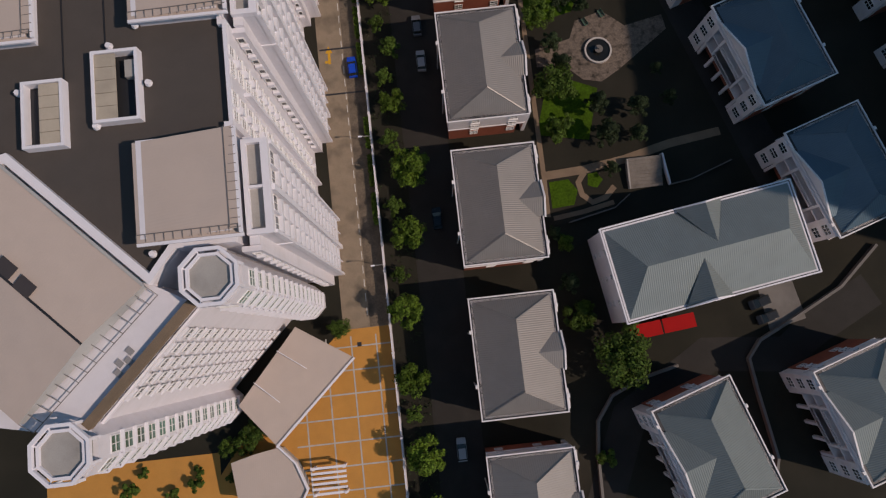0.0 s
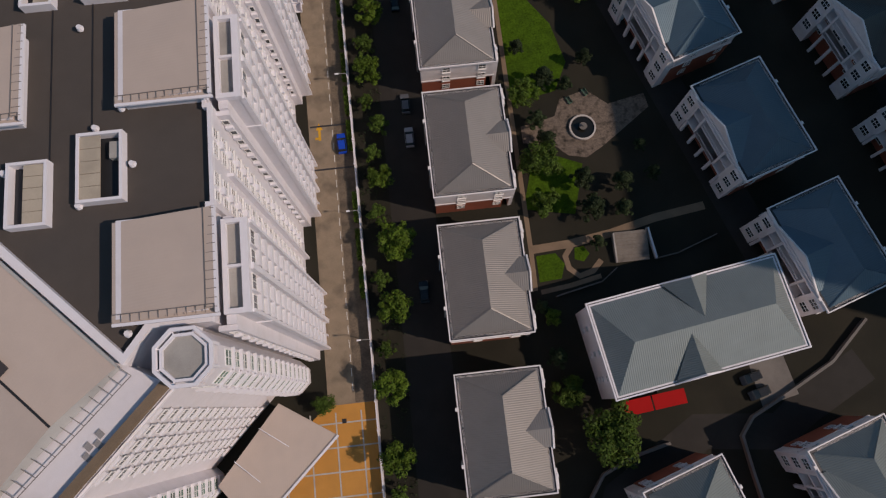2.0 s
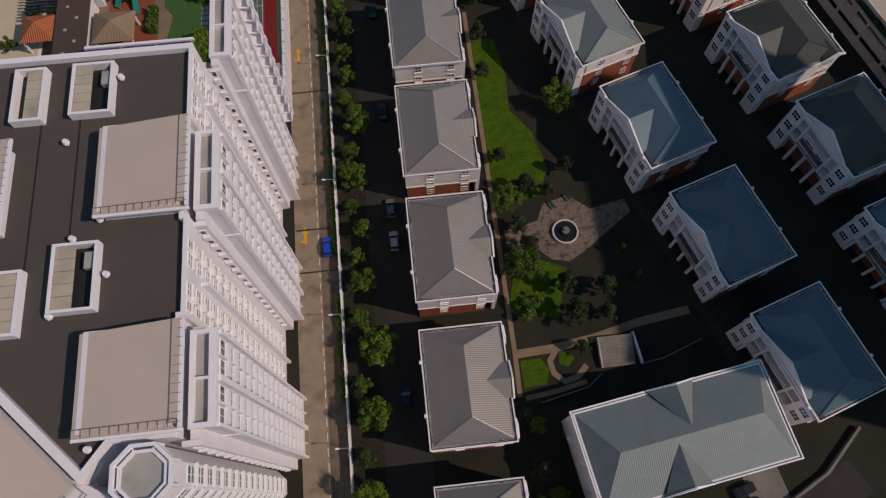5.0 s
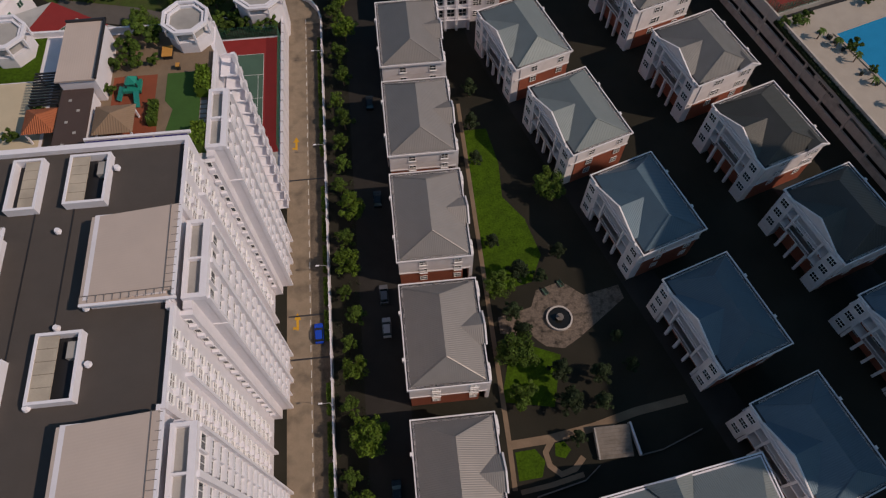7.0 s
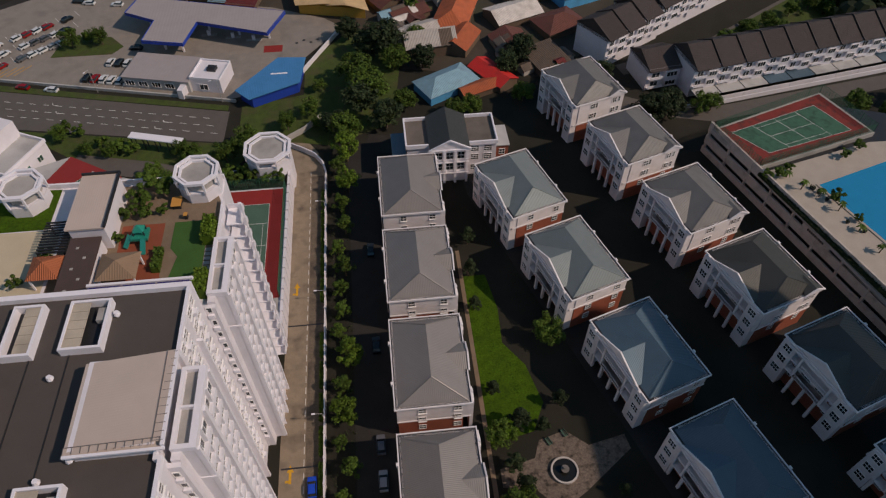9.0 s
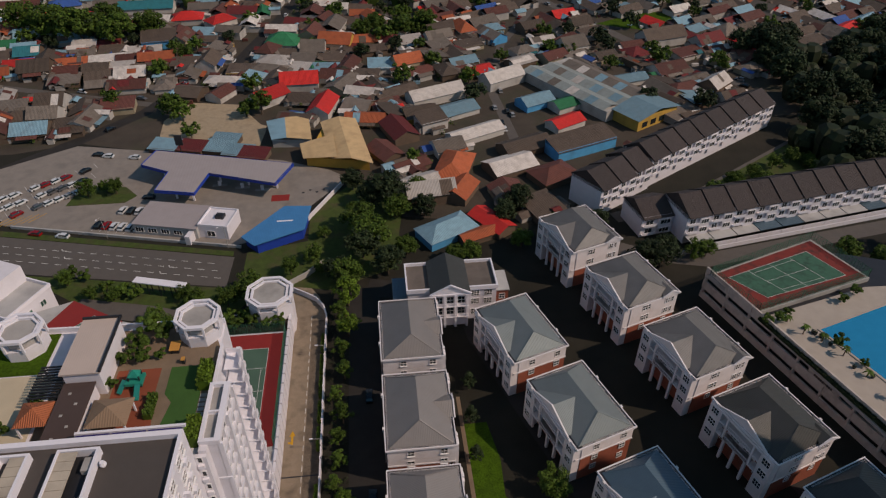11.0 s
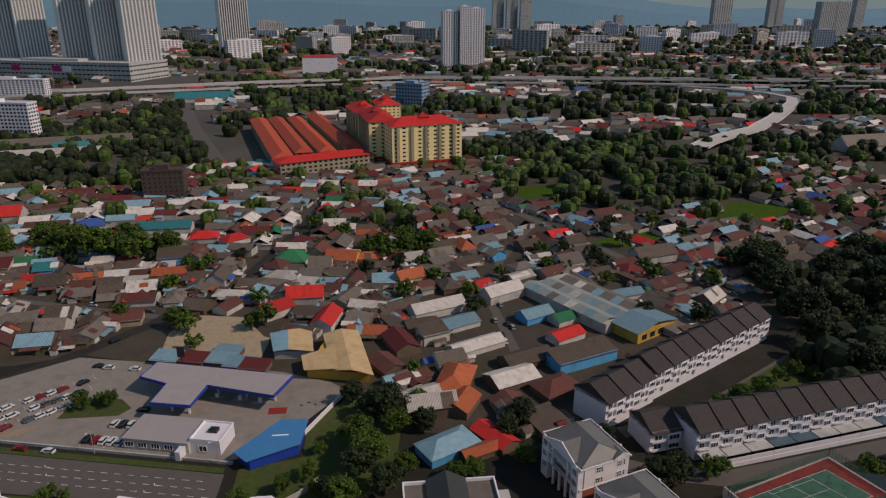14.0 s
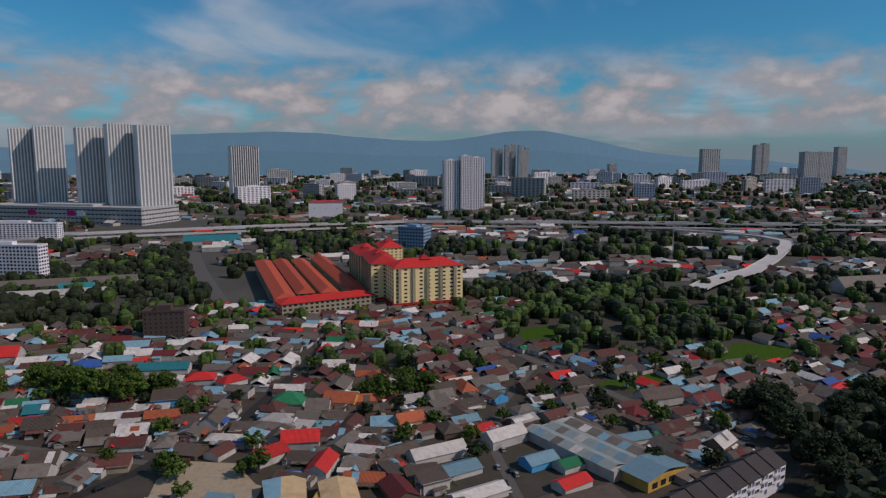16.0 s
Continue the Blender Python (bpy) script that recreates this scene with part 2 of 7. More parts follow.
# ---- building blocks ----
class Mesh:
    """Collects faces, with a uv in metres along and down each face, and makes one mesh of them."""

    def __init__(self):
        self.v, self.f, self.mi = [], [], []

    def face(self, pts, mi=0):
        i = len(self.v)
        self.v += [tuple(p) for p in pts]
        self.f.append(tuple(range(i, i + len(pts))))
        self.mi.append(mi)
        return self

    def box(self, x0, x1, y0, y1, z0, z1, mi=0, bottom=True):
        a, b, c, d = (x0, y0), (x1, y0), (x1, y1), (x0, y1)
        i = len(self.v)
        self.v += [(*p, z0) for p in (a, b, c, d)] + [(*p, z1) for p in (a, b, c, d)]
        fs = [(4, 5, 6, 7), (0, 1, 5, 4), (1, 2, 6, 5), (2, 3, 7, 6), (3, 0, 4, 7)] + ([(3, 2, 1, 0)] if bottom else [])
        self.f += [tuple(i + k for k in f) for f in fs]
        self.mi += [mi] * len(fs)
        return self

    def prism(self, poly, z0, z1, mi=0):
        """An upright block on an outline given counter-clockwise."""
        i, n = len(self.v), len(poly)
        self.v += [(p[0], p[1], z0) for p in poly] + [(p[0], p[1], z1) for p in poly]
        self.f.append(tuple(i + n + k for k in range(n)))
        self.f.append(tuple(i + k for k in reversed(range(n))))
        self.f += [(i + k, i + (k + 1) % n, i + n + (k + 1) % n, i + n + k) for k in range(n)]
        self.mi += [mi] * (n + 2)
        return self

    def ring(self, poly, inner, z0, z1, mi=0):
        """A kerb or parapet between two outlines of as many corners."""
        n = len(poly)
        for k in range(n):
            a, b, c, d = poly[k], poly[(k + 1) % n], inner[(k + 1) % n], inner[k]
            self.face([(*a, z1), (*b, z1), (*c, z1), (*d, z1)], mi)
            self.face([(*a, z0), (*b, z0), (*b, z1), (*a, z1)], mi)
            self.face([(*c, z0), (*d, z0), (*d, z1), (*c, z1)], mi)
        return self

    def bar(self, p, q, w, h=None, mi=0):
        """A square bar from p to q."""
        p, q = Vector(p), Vector(q)
        d = (q - p).normalized()
        s = d.cross(Vector((0, 0, 1)))
        s = s.normalized() if s.length > 1e-4 else Vector((1, 0, 0))
        u = s.cross(d).normalized()
        s, u = s * w / 2, u * (h or w) / 2
        i = len(self.v)
        self.v += [tuple(o + x * s + y * u) for o in (p, q) for x, y in ((-1, -1), (1, -1), (1, 1), (-1, 1))]
        fs = [(0, 1, 2, 3), (7, 6, 5, 4), (0, 4, 5, 1), (1, 5, 6, 2), (2, 6, 7, 3), (3, 7, 4, 0)]
        self.f += [tuple(i + k for k in f) for f in fs]
        self.mi += [mi] * 6
        return self

    def cone(self, x, y, z0, z1, r0, r1, n=10, mi=0):
        i = len(self.v)
        for z, r in ((z0, r0), (z1, r1)):
            self.v += [(x + r * math.cos(2 * math.pi * k / n), y + r * math.sin(2 * math.pi * k / n), z) for k in range(n)]
        self.f += [(i + k, i + (k + 1) % n, i + n + (k + 1) % n, i + n + k) for k in range(n)]
        self.f.append(tuple(i + n + k for k in range(n)))
        self.mi += [mi] * (n + 1)
        return self

    def data(self, name, *mats, plain=False):
        me = bpy.data.meshes.new(name)
        if plain:
            me.from_pydata(self.v, [], self.f)
            for m in mats:
                me.materials.append(m)
            if len(mats) > 1:
                me.polygons.foreach_set("material_index", self.mi)
            return me
        seen, verts, to = {}, [], []
        for p in self.v:
            key = (round(p[0], 4), round(p[1], 4), round(p[2], 4))
            if key not in seen:
                seen[key] = len(verts)
                verts.append(p)
            to.append(seen[key])
        faces = [tuple(to[k] for k in f) for f in self.f]
        me.from_pydata(verts, [], faces)
        for m in mats:
            me.materials.append(m)
        if len(mats) > 1:
            me.polygons.foreach_set("material_index", self.mi)
        uv = me.uv_layers.new(name="uv")
        co = np.array(self.v)
        out = np.zeros((len(me.loops), 2))
        k = 0
        for f in self.f:
            p = co[list(f)]
            nrm = np.cross(p[1] - p[0], p[2] - p[0])
            along = np.array([-nrm[1], nrm[0], 0.0])
            ln = np.linalg.norm(along)
            along = along / ln if ln > 1e-9 else np.array([1.0, 0, 0])
            down = np.cross(nrm / (np.linalg.norm(nrm) + 1e-12), along)
            out[k:k + len(f), 0] = p @ along
            out[k:k + len(f), 1] = p @ down
            k += len(f)
        uv.data.foreach_set("uv", out.ravel())
        me.update()
        return me


def thing(name, label, category, m=None, group="", kind=""):
    ob = new(name)
    ob.empty_display_size = 0.5
    if m is not None:
        ob.matrix_basis = m
    return tagged(ob, label, category, group, kind)


def part(name, mesh, mats, parent, label="", m=None, kind=""):
    """One mesh object under a thing or a part. mesh: a Mesh, or mesh data to share."""
    if isinstance(mesh, Mesh):
        mesh = mesh.data(name, *(mats if isinstance(mats, (list, tuple)) else (mats,)))
    ob = new(name, mesh)
    ob.parent = parent
    if m is not None:
        ob.matrix_basis = m
    return tagged(ob, label, kind=kind)


def solid(name, mesh, mats, label, category="", group="", kind="", m=None):
    """A thing or a piece of the setting that is one mesh."""
    ob = new(name, mesh.data(name, *(mats if isinstance(mats, (list, tuple)) else (mats,))) if isinstance(mesh, Mesh) else mesh)
    if m is not None:
        ob.matrix_basis = m
    return tagged(ob, label, category, group, kind)


def octagon(x, y, r, turn=22.5):
    return [(x + r * math.cos(radians(turn + 45 * k)), y + r * math.sin(radians(turn + 45 * k))) for k in range(8)]


def strip(pts, width, z, shift=0.0):
    """A flat ribbon along a line of points, as a list of left and right edges."""
    left, right = [], []
    for k, p in enumerate(pts):
        a, b = Vector(pts[max(k - 1, 0)]), Vector(pts[min(k + 1, len(pts) - 1)])
        d = (b - a).normalized()
        s = Vector((-d.y, d.x))
        p = Vector(p)
        left.append((*(p + s * (width / 2 + shift)), z))
        right.append((*(p - s * (width / 2 - shift)), z))
    return left, right


def ribbon(mesh, pts, width, z, mi=0, shift=0.0, thick=0.0):
    left, right = strip(pts, width, z, shift)
    for k in range(len(pts) - 1):
        mesh.face([right[k], right[k + 1], left[k + 1], left[k]], mi)
        if thick:
            lo = lambda p: (p[0], p[1], p[2] - thick)
            mesh.face([lo(right[k]), lo(right[k + 1]), right[k + 1], right[k]], mi)
            mesh.face([left[k], left[k + 1], lo(left[k + 1]), lo(left[k])], mi)
    return mesh


WINDOWS = {}


def window_data(w, h, cols=2, rows=2, pane_mat=None):
    """Meshes of a framed window that looks along -y, its middle at the origin: one lattice frame, the glass, and the sill."""
    key = (round(w, 2), round(h, 2), cols, rows, (pane_mat or GLASS).name)
    if key not in WINDOWS:
        t, b = 0.1, 0.035
        xs, zs = [-w / 2 - t, -w / 2], [-h / 2 - t, -h / 2]
        for c in range(1, cols):
            xs += [-w / 2 + w * c / cols - b, -w / 2 + w * c / cols + b]
        for r in range(1, rows):
            zs += [-h / 2 + h * r / rows - b, -h / 2 + h * r / rows + b]
        xs, zs = xs + [w / 2, w / 2 + t], zs + [h / 2, h / 2 + t]
        f = Mesh()
        for i in range(len(xs) - 1):
            for j in range(len(zs) - 1):
                x0, x1, z0, z1 = xs[i], xs[i + 1], zs[j], zs[j + 1]
                if i % 2 and j % 2:
                    for p, q in (((x0, z0), (x1, z0)), ((x1, z0), (x1, z1)), ((x1, z1), (x0, z1)), ((x0, z1), (x0, z0))):
                        f.face([(p[0], -0.12, p[1]), (p[0], 0.03, p[1]), (q[0], 0.03, q[1]), (q[0], -0.12, q[1])])
                else:
                    f.face([(x0, -0.12, z0), (x1, -0.12, z0), (x1, -0.12, z1), (x0, -0.12, z1)])
        o = [(xs[0], zs[0]), (xs[-1], zs[0]), (xs[-1], zs[-1]), (xs[0], zs[-1])]
        for k in range(4):
            p, q = o[k], o[(k + 1) % 4]
            f.face([(p[0], 0.03, p[1]), (q[0], 0.03, q[1]), (q[0], -0.12, q[1]), (p[0], -0.12, p[1])])
        g = Mesh().box(-w / 2 - 0.02, w / 2 + 0.02, -0.03, 0.03, -h / 2 - 0.02, h / 2 + 0.02)
        sl = Mesh().box(-w / 2 - 0.18, w / 2 + 0.18, -0.28, 0.0, -h / 2 - t - 0.1, -h / 2 - t)
        WINDOWS[key] = (f.data("window", FRAME), g.data("pane", pane_mat or GLASS), sl.data("sill", FRAME))
    return WINDOWS[key]


def window(parent, x, y, z, w, h, facing=0.0, cols=2, rows=2, pane_mat=None, sill=False):
    """A window in the wall; facing: degrees by which it is turned from looking along -y."""
    fd, gd, sd = window_data(w, h, cols, rows, pane_mat)
    ob = part("window", fd, None, parent, m=pose(x, y, z, 0, 0, facing))
    part("pane", gd, None, ob)
    if sill:
        part("sill", sd, None, ob)
    return ob

# ---- ground and roads ----
g = Mesh()
xs = [-4500, -1200, -300, -100, 0, 100, 300, 1200, 4500]
ys = [-600, -100, 0, 100, 250, 600, 1500, 4800]
for a in range(len(xs) - 1):
    for b in range(len(ys) - 1):
        g.face([(xs[a], ys[b], 0), (xs[a + 1], ys[b], 0), (xs[a + 1], ys[b + 1], 0), (xs[a], ys[b + 1], 0)])
solid("ground", g, DARK_GROUND, "dark earth and worn ground that reaches the horizon", "ground", kind="structure")


def sheet(name, pts, z, mat, label, thick=0.0, category="ground"):
    m = Mesh()
    if thick:
        m.prism(pts, z - thick, z)
    else:
        m.face([(x, y, z) for x, y in pts])
    return solid(name, m, mat, label, category, kind="structure")


def lane(name, pts, width, mat, label, z=0.03):
    return solid(name, ribbon(Mesh(), pts, width, z), mat, label, "road", kind="structure")


lane("road_drive", [(-15.6, 25.3), (-15.6, 150), (-15.8, 160), (-17.5, 168), (-21, 174), (-27, 177)], 8.6, ROAD_PALE, "pale stained concrete driveway beside the tower")
lane("road_lane", [(-1.0, -70), (-1.0, 172)], 8.5, ASPHALT, "black asphalt lane between trees and villas", 0.02)
lane("road_lane_east", [(67.5, 35), (38, 122), (29, 150), (27, 162), (10, 170), (0, 172)], 7.5, ASPHALT, "black asphalt lane between rows of villas", 0.024)
lane("road_lane_back", [(103, 60), (83, 122), (64, 178)], 7.0, ASPHALT, "black asphalt lane beside the car park", 0.028)
# strip beside the trees: their shade is painted into its stained brown colour
ROAD_SHADE_STAIN = material("shade_stained_brown_road", (0.135, 0.102, 0.074), 0.85, vary=0.3, stain=0.85, stain_colour=(0.045, 0.036, 0.03), scale=3.0, fine=3.0, bump=0.15)
lane("road_drive_worn", [(-13.2, 25.4), (-13.2, 150), (-13.4, 160)], 3.5, ROAD_SHADE_STAIN, "driveway lane with tree shade and brown stains in its colour", 0.0325)
m = Mesh()
for k in range(52):
    y0 = 27.5 + 2.6 * k
    m.box(-15.3, -15.18, y0, y0 + 1.5, 0.034, 0.04)
solid("lane_marking", m, PAINT_WHITE, "dashed white centre line on the driveway", "road marking", kind="structure")
for y0 in (76.5, 120.5):
    m = Mesh()
    m.box(-18.05, -17.55, y0, y0 + 2.2, 0.034, 0.042)
    m.face([(-18.5, y0 + 2.2, 0.042), (-17.1, y0 + 2.2, 0.042), (-17.8, y0 + 3.7, 0.042)])
    m.box(-18.7, -18.0, y0 + 0.2, y0 + 0.7, 0.034, 0.042)
    solid("arrow_marking", m, PAINT_YELLOW, "yellow painted arrow on pale concrete", "road marking", kind="structure")
for y0 in (70.2, 79.3, 112.0):
    solid("drain_channel", Mesh().box(-19.6, -11.6, y0, y0 + 0.35, 0.034, 0.045), METAL_AND_SHADE, "dark drain grating across the driveway", "drain", kind="structure")

# boundary wall between driveway and tree lane, with hedge
m = Mesh()
for k in range(40):
    y0 = -40 + 5 * k
    m.box(-11.3, -11.0, y0, y0 + 5, 0, 2.0)
    m.box(-11.38, -10.92, y0, y0 + 0.35, 0, 2.2)
solid("boundary_wall", m, WHITE, "long white boundary wall with pillars beside the driveway", "wall", kind="structure")


def leaf_cards(m, c, r, count, size, rng, squash=1.0, mi=0):
    """Small leaf faces strewn in a lump round c."""
    for _ in range(count):
        d = Vector((rng.gauss(0, 1), rng.gauss(0, 1), rng.gauss(0, 1))).normalized() * (r * (0.55 + 0.5 * rng.random()))
        p = Vector((c[0] + d.x, c[1] + d.y, c[2] + d.z * squash))
        n = (d + Vector((rng.uniform(-1, 1), rng.uniform(-1, 1), rng.uniform(0, 1.6))) * r * 0.6).normalized()
        a = n.orthogonal().normalized()
        a.rotate(Matrix.Rotation(rng.random() * 6.28, 3, n))
        b = n.cross(a)
        s = size * rng.uniform(0.6, 1.3)
        m.face([p - a * s, p - b * s * 0.55, p + a * s, p + b * s * 0.55], mi)


def hedge_mesh(x0, x1, y0, y1, z0, z1, count, rng, size=0.16):
    m = Mesh().box(x0 + 0.1, x1 - 0.1, y0 + 0.05, y1 - 0.05, z0, z1 - 0.1)
    for _ in range(count):
        p = Vector((rng.uniform(x0, x1), rng.uniform(y0, y1), rng.uniform(z0 + 0.2, z1)))
        if rng.random() < 0.6:
            p.z = z1 + rng.uniform(-0.1, 0.18)
        else:
            p.x = x0 if rng.random() < 0.5 else x1
        n = Vector((rng.uniform(-1, 1), rng.uniform(-1, 1), rng.uniform(0.2, 1))).normalized()
        a = n.orthogonal().normalized()
        b = n.cross(a)
        m.face([p - a * size, p - b * size, p + a * size, p + b * size])
    return m


rng = random.Random(4)
for k in range(15):
    if k in (3, 9):
        continue
    y0 = 44 + 7.4 * k
    solid("hedge", hedge_mesh(-12.3, -11.4, y0, y0 + 6.2, 0, 1.1, 260, rng), LEAF_BRIGHT, "clipped bright green hedge along the white wall", "hedge", "hedges along the wall")

# ---- trees ----
TREES = []


def tree_meshes(height, spread, seed, leaf, clumps=38, leaves=74, size=0.25, trunk=0.22, narrow=False):
    """Trunk with limbs, and a crown of leaf clumps with gaps."""
    r = random.Random(seed)
    t = Mesh()
    t.cone(0, 0, 0, height * 0.55, trunk, trunk * 0.6, 7)
    c = Mesh()
    for k in range(clumps):
        a, q = r.random() * 6.28, r.random() ** 0.6
        h = r.uniform(0.35, 1.0)
        if narrow:
            rad = spread * (1.05 - h) * 1.3 * q
        else:
            rad = spread * q * math.sin(math.pi * (0.18 + 0.72 * (1 - h) ** 0.8))
        p = Vector((math.cos(a) * rad, math.sin(a) * rad, height * (h * 0.86 + 0.05)))
        if k < 9:
            t.bar((0, 0, height * r.uniform(0.3, 0.5)), p, trunk * 0.35)
        leaf_cards(c, p, spread * r.uniform(0.2, 0.34) * (0.8 if narrow else 1), leaves, size, r, 0.75)
    return t.data("trunk", BARK), c.data("crown", leaf, plain=True)


KINDS = {
    "lane": [tree_meshes(8.0, 3.0, s, LEAF_BRIGHT) for s in (11, 12)],
    "lane_dull": [tree_meshes(7.5, 2.7, 21, LEAF, clumps=26)],
    "round": [tree_meshes(7.5, 3.6, s, LEAF, clumps=50, leaves=80, size=0.24) for s in (31, 32)],
    "dark": [tree_meshes(9.0, 3.4, s, LEAF_DARK, clumps=44, narrow=True) for s in (41, 42)],
    "bush": [tree_meshes(3.4, 2.0, 51, LEAF, clumps=20, size=0.25, trunk=0.1)],
    "mid": [tree_meshes(8.5, 4.2, s, LEAF, clumps=30, leaves=26, size=0.62, trunk=0.3) for s in (81, 82, 83)],
    "mid_dark": [tree_meshes(8.5, 4.2, s, LEAF_DARK, clumps=30, leaves=26, size=0.62, trunk=0.3) for s in (91, 92)],
    "big": [tree_meshes(12.0, 6.0, s, LEAF, clumps=70, leaves=50, size=0.5, trunk=0.4) for s in (61, 62)],
    "big_dark": [tree_meshes(13.0, 6.5, s, LEAF_DARK, clumps=70, leaves=50, size=0.55, trunk=0.4) for s in (71, 72)],
}
LABELS = {
    "lane": "young bright green street tree beside the black lane", "lane_dull": "thin dull green street tree beside the black lane",
    "round": "round leafy green tree in the villa garden", "dark": "dark green conifer-like tree in the villa garden",
    "mid": "leafy green tree among the village roofs", "mid_dark": "dark green tree among the village roofs",
    "bush": "low green shrub among the paths", "big": "broad green tree with spreading crown", "big_dark": "large dark green tree with dense crown",
}


def tree(kind, x, y, scale=1.0, z=0.0, group=""):
    k = len(TREES)
    td, cd = KINDS[kind][k % len(KINDS[kind])]
    ob = thing("tree" if kind != "bush" else "shrub", LABELS[kind], "tree" if kind != "bush" else "shrub", pose(x, y, z, 0, 0, (k * 77) % 360) @ Matrix.Diagonal((scale, scale, scale, 1)), group)
    part("trunk", td, None, ob)
    part("crown", cd, None, ob)
    TREES.append(ob)
    return ob


for k, (x, y, s) in enumerate(((-5.9, 77.1, 0.75), (-6.5, 66.4, 0.8), (-5.0, 53.6, 1.15), (-6.1, 41.0, 1.0), (-7.6, 27.2, 1.0), (-7.9, 15.2, 0.95), (-7.3, 2.4, 1.1), (-6.8, -8, 1.0),
                               (-5.7, 101.3, 0.95), (-6.9, 88.4, 0.9), (-6.4, 125.2, 0.9), (-5.2, 153, 1.0), (-7.2, 113.5, 0.7), (-5.4, 165, 1.15), (-6.2, 138.5, 0.8), (-4.4, 52.0, 0.8),
                               (-7.8, 59.5, 0.7), (-8.2, 46.8, 0.65), (-7.4, 94.6, 0.75), (-8.0, 107.6, 0.7), (-7.4, 119.3, 0.75), (-8.1, 131.6, 0.7), (-7.0, 146, 0.8), (-7.7, 159.6, 0.85), (-8.3, 34.0, 0.6), (-8.0, 82.6, 0.6), (-7.6, 71.8, 0.6), (-8.4, 9.0, 0.6))):
    tree("lane" if k not in (0, 10, 12, 14) and k < 16 else "lane_dull", x, y, s, 0, "street trees along the lane")
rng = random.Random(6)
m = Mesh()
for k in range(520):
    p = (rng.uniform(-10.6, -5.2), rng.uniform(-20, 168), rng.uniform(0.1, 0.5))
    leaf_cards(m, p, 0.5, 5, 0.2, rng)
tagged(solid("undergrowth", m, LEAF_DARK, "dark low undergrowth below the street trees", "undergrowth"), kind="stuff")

# ---- villa garden ----
PLAZA = material("patchy_plaza_sand", (0.15, 0.115, 0.092), 0.95, vary=0.4, stain=0.97, stain_colour=(0.02, 0.017, 0.013), scale=6.5, fine=3.0)
sheet("lawn_garden", [(20.2, 58), (30, 56), (33, 66), (24, 70)], 0.035, LAWN, "green lawn in the villa garden")
sheet("lawn_long", [(20.6, 80), (30, 82), (33, 88), (31, 97), (27, 103), (27.5, 112), (26, 122), (20.6, 122)], 0.035, LAWN, "long green lawn beside the villas")
sheet("lawn_small", [(21.3, 43.5), (25.5, 43.8), (26.5, 46.5), (25, 48.8), (21.3, 48.6)], 0.035, LAWN, "small lawn beside a curling path")
sheet("lawn_ring", [(28.5, 47.2), (30.2, 46.6), (31.5, 48), (30.5, 49.6), (28.8, 49.4)], 0.035, LAWN, "small lawn within the curling path")
sheet("garden_plaza", [(22, 71.5), (28, 70.5), (30.5, 68), (34, 67.2), (37.6, 69.2), (48, 76.5), (47.5, 79.5), (40, 78), (36, 81.5), (30.5, 80), (29, 76.5), (22, 75)], 0.04, PLAZA, "worn sandy plaza round the fountain")
lane("garden_path", [(20.3, 42), (20.5, 50), (20.4, 130)], 0.9, SAND, "narrow sandy path beside the villas", 0.045)
lane("garden_path_cross", [(20.6, 49.9), (28, 50.3), (36.2, 51.5), (45, 53.6), (55, 55)], 1.6, SAND, "sandy path across the garden", 0.05)
lane("garden_path_curl", [(28.2, 49.8), (26.8, 48), (27.2, 45.6), (29.0, 43.9), (31.6, 44.6), (33.5, 46.5)], 1.1, SAND, "curling sandy path", 0.055)
lane("garden_path_south", [(21.3, 41.6), (27, 42.3), (33, 43.5)], 0.9, SAND, "curling sandy path", 0.048)
STEP_STONE = material("worn_step_stone", (0.19, 0.165, 0.145), 0.9, vary=0.2, stain=0.5, stain_colour=(0.08, 0.07, 0.06), scale=5)
st = thing("stairs", "broad grey stone garden steps with side walls", "stairs")
for k in range(9):
    part("step", Mesh().box(36.4, 42.6, 51.2 - 0.62 * (k + 1), 51.2 - 0.62 * k, 0.0, 1.5 - 0.155 * k), STEP_STONE, st)
part("side_wall", Mesh().bar((42.9, 51.6, 1.0), (43.8, 45.6, 0.3), 0.35, 1.2), WHITE, st)
part("side_wall", Mesh().bar((36.2, 51.2, 1.0), (36.2, 45.6, 0.3), 0.3, 1.2), CONCRETE, st)
gr = thing("garden_railing", "weathered railing wall along the garden edge", "railing")
for a, b in (((24, 40.5), (33, 42.4)), ((33, 42.4), (36, 44.6)), ((43.8, 45.6), (48, 46.2)), ((48, 46.2), (56, 49.0))):
    part("rail", Mesh().bar((*a, 0.95), (*b, 0.95), 0.14, 0.1).bar((*a, 0.3), (*b, 0.3), 0.2, 0.6), DARK_WALL, gr)
ft = thing("fountain", "round tiered garden fountain with pale rim", "fountain", pose(34.1, 73.4, 0))
ring = [(2.65 * math.cos(a * math.pi / 12), 2.65 * math.sin(a * math.pi / 12)) for a in range(24)]
inn = [(x * 0.88, y * 0.88) for x, y in ring]
part("rim", Mesh().ring(ring, inn, 0, 0.6), material("pale_stone", (0.5, 0.45, 0.42), 0.8, vary=0.1), ft)
part("basin_water", Mesh().face([(x, y, 0.35) for x, y in inn]), material("dark_water", (0.015, 0.015, 0.013), 0.1, vary=0.1), ft)
part("pedestal", Mesh().cone(0, 0, 0.3, 1.0, 0.5, 0.25, 12).cone(0, 0, 1.0, 1.12, 0.75, 0.8, 16).cone(0, 0, 1.12, 1.7, 0.16, 0.12, 8).cone(0, 0, 1.7, 1.78, 0.35, 0.35, 12), DARK_WALL, ft)
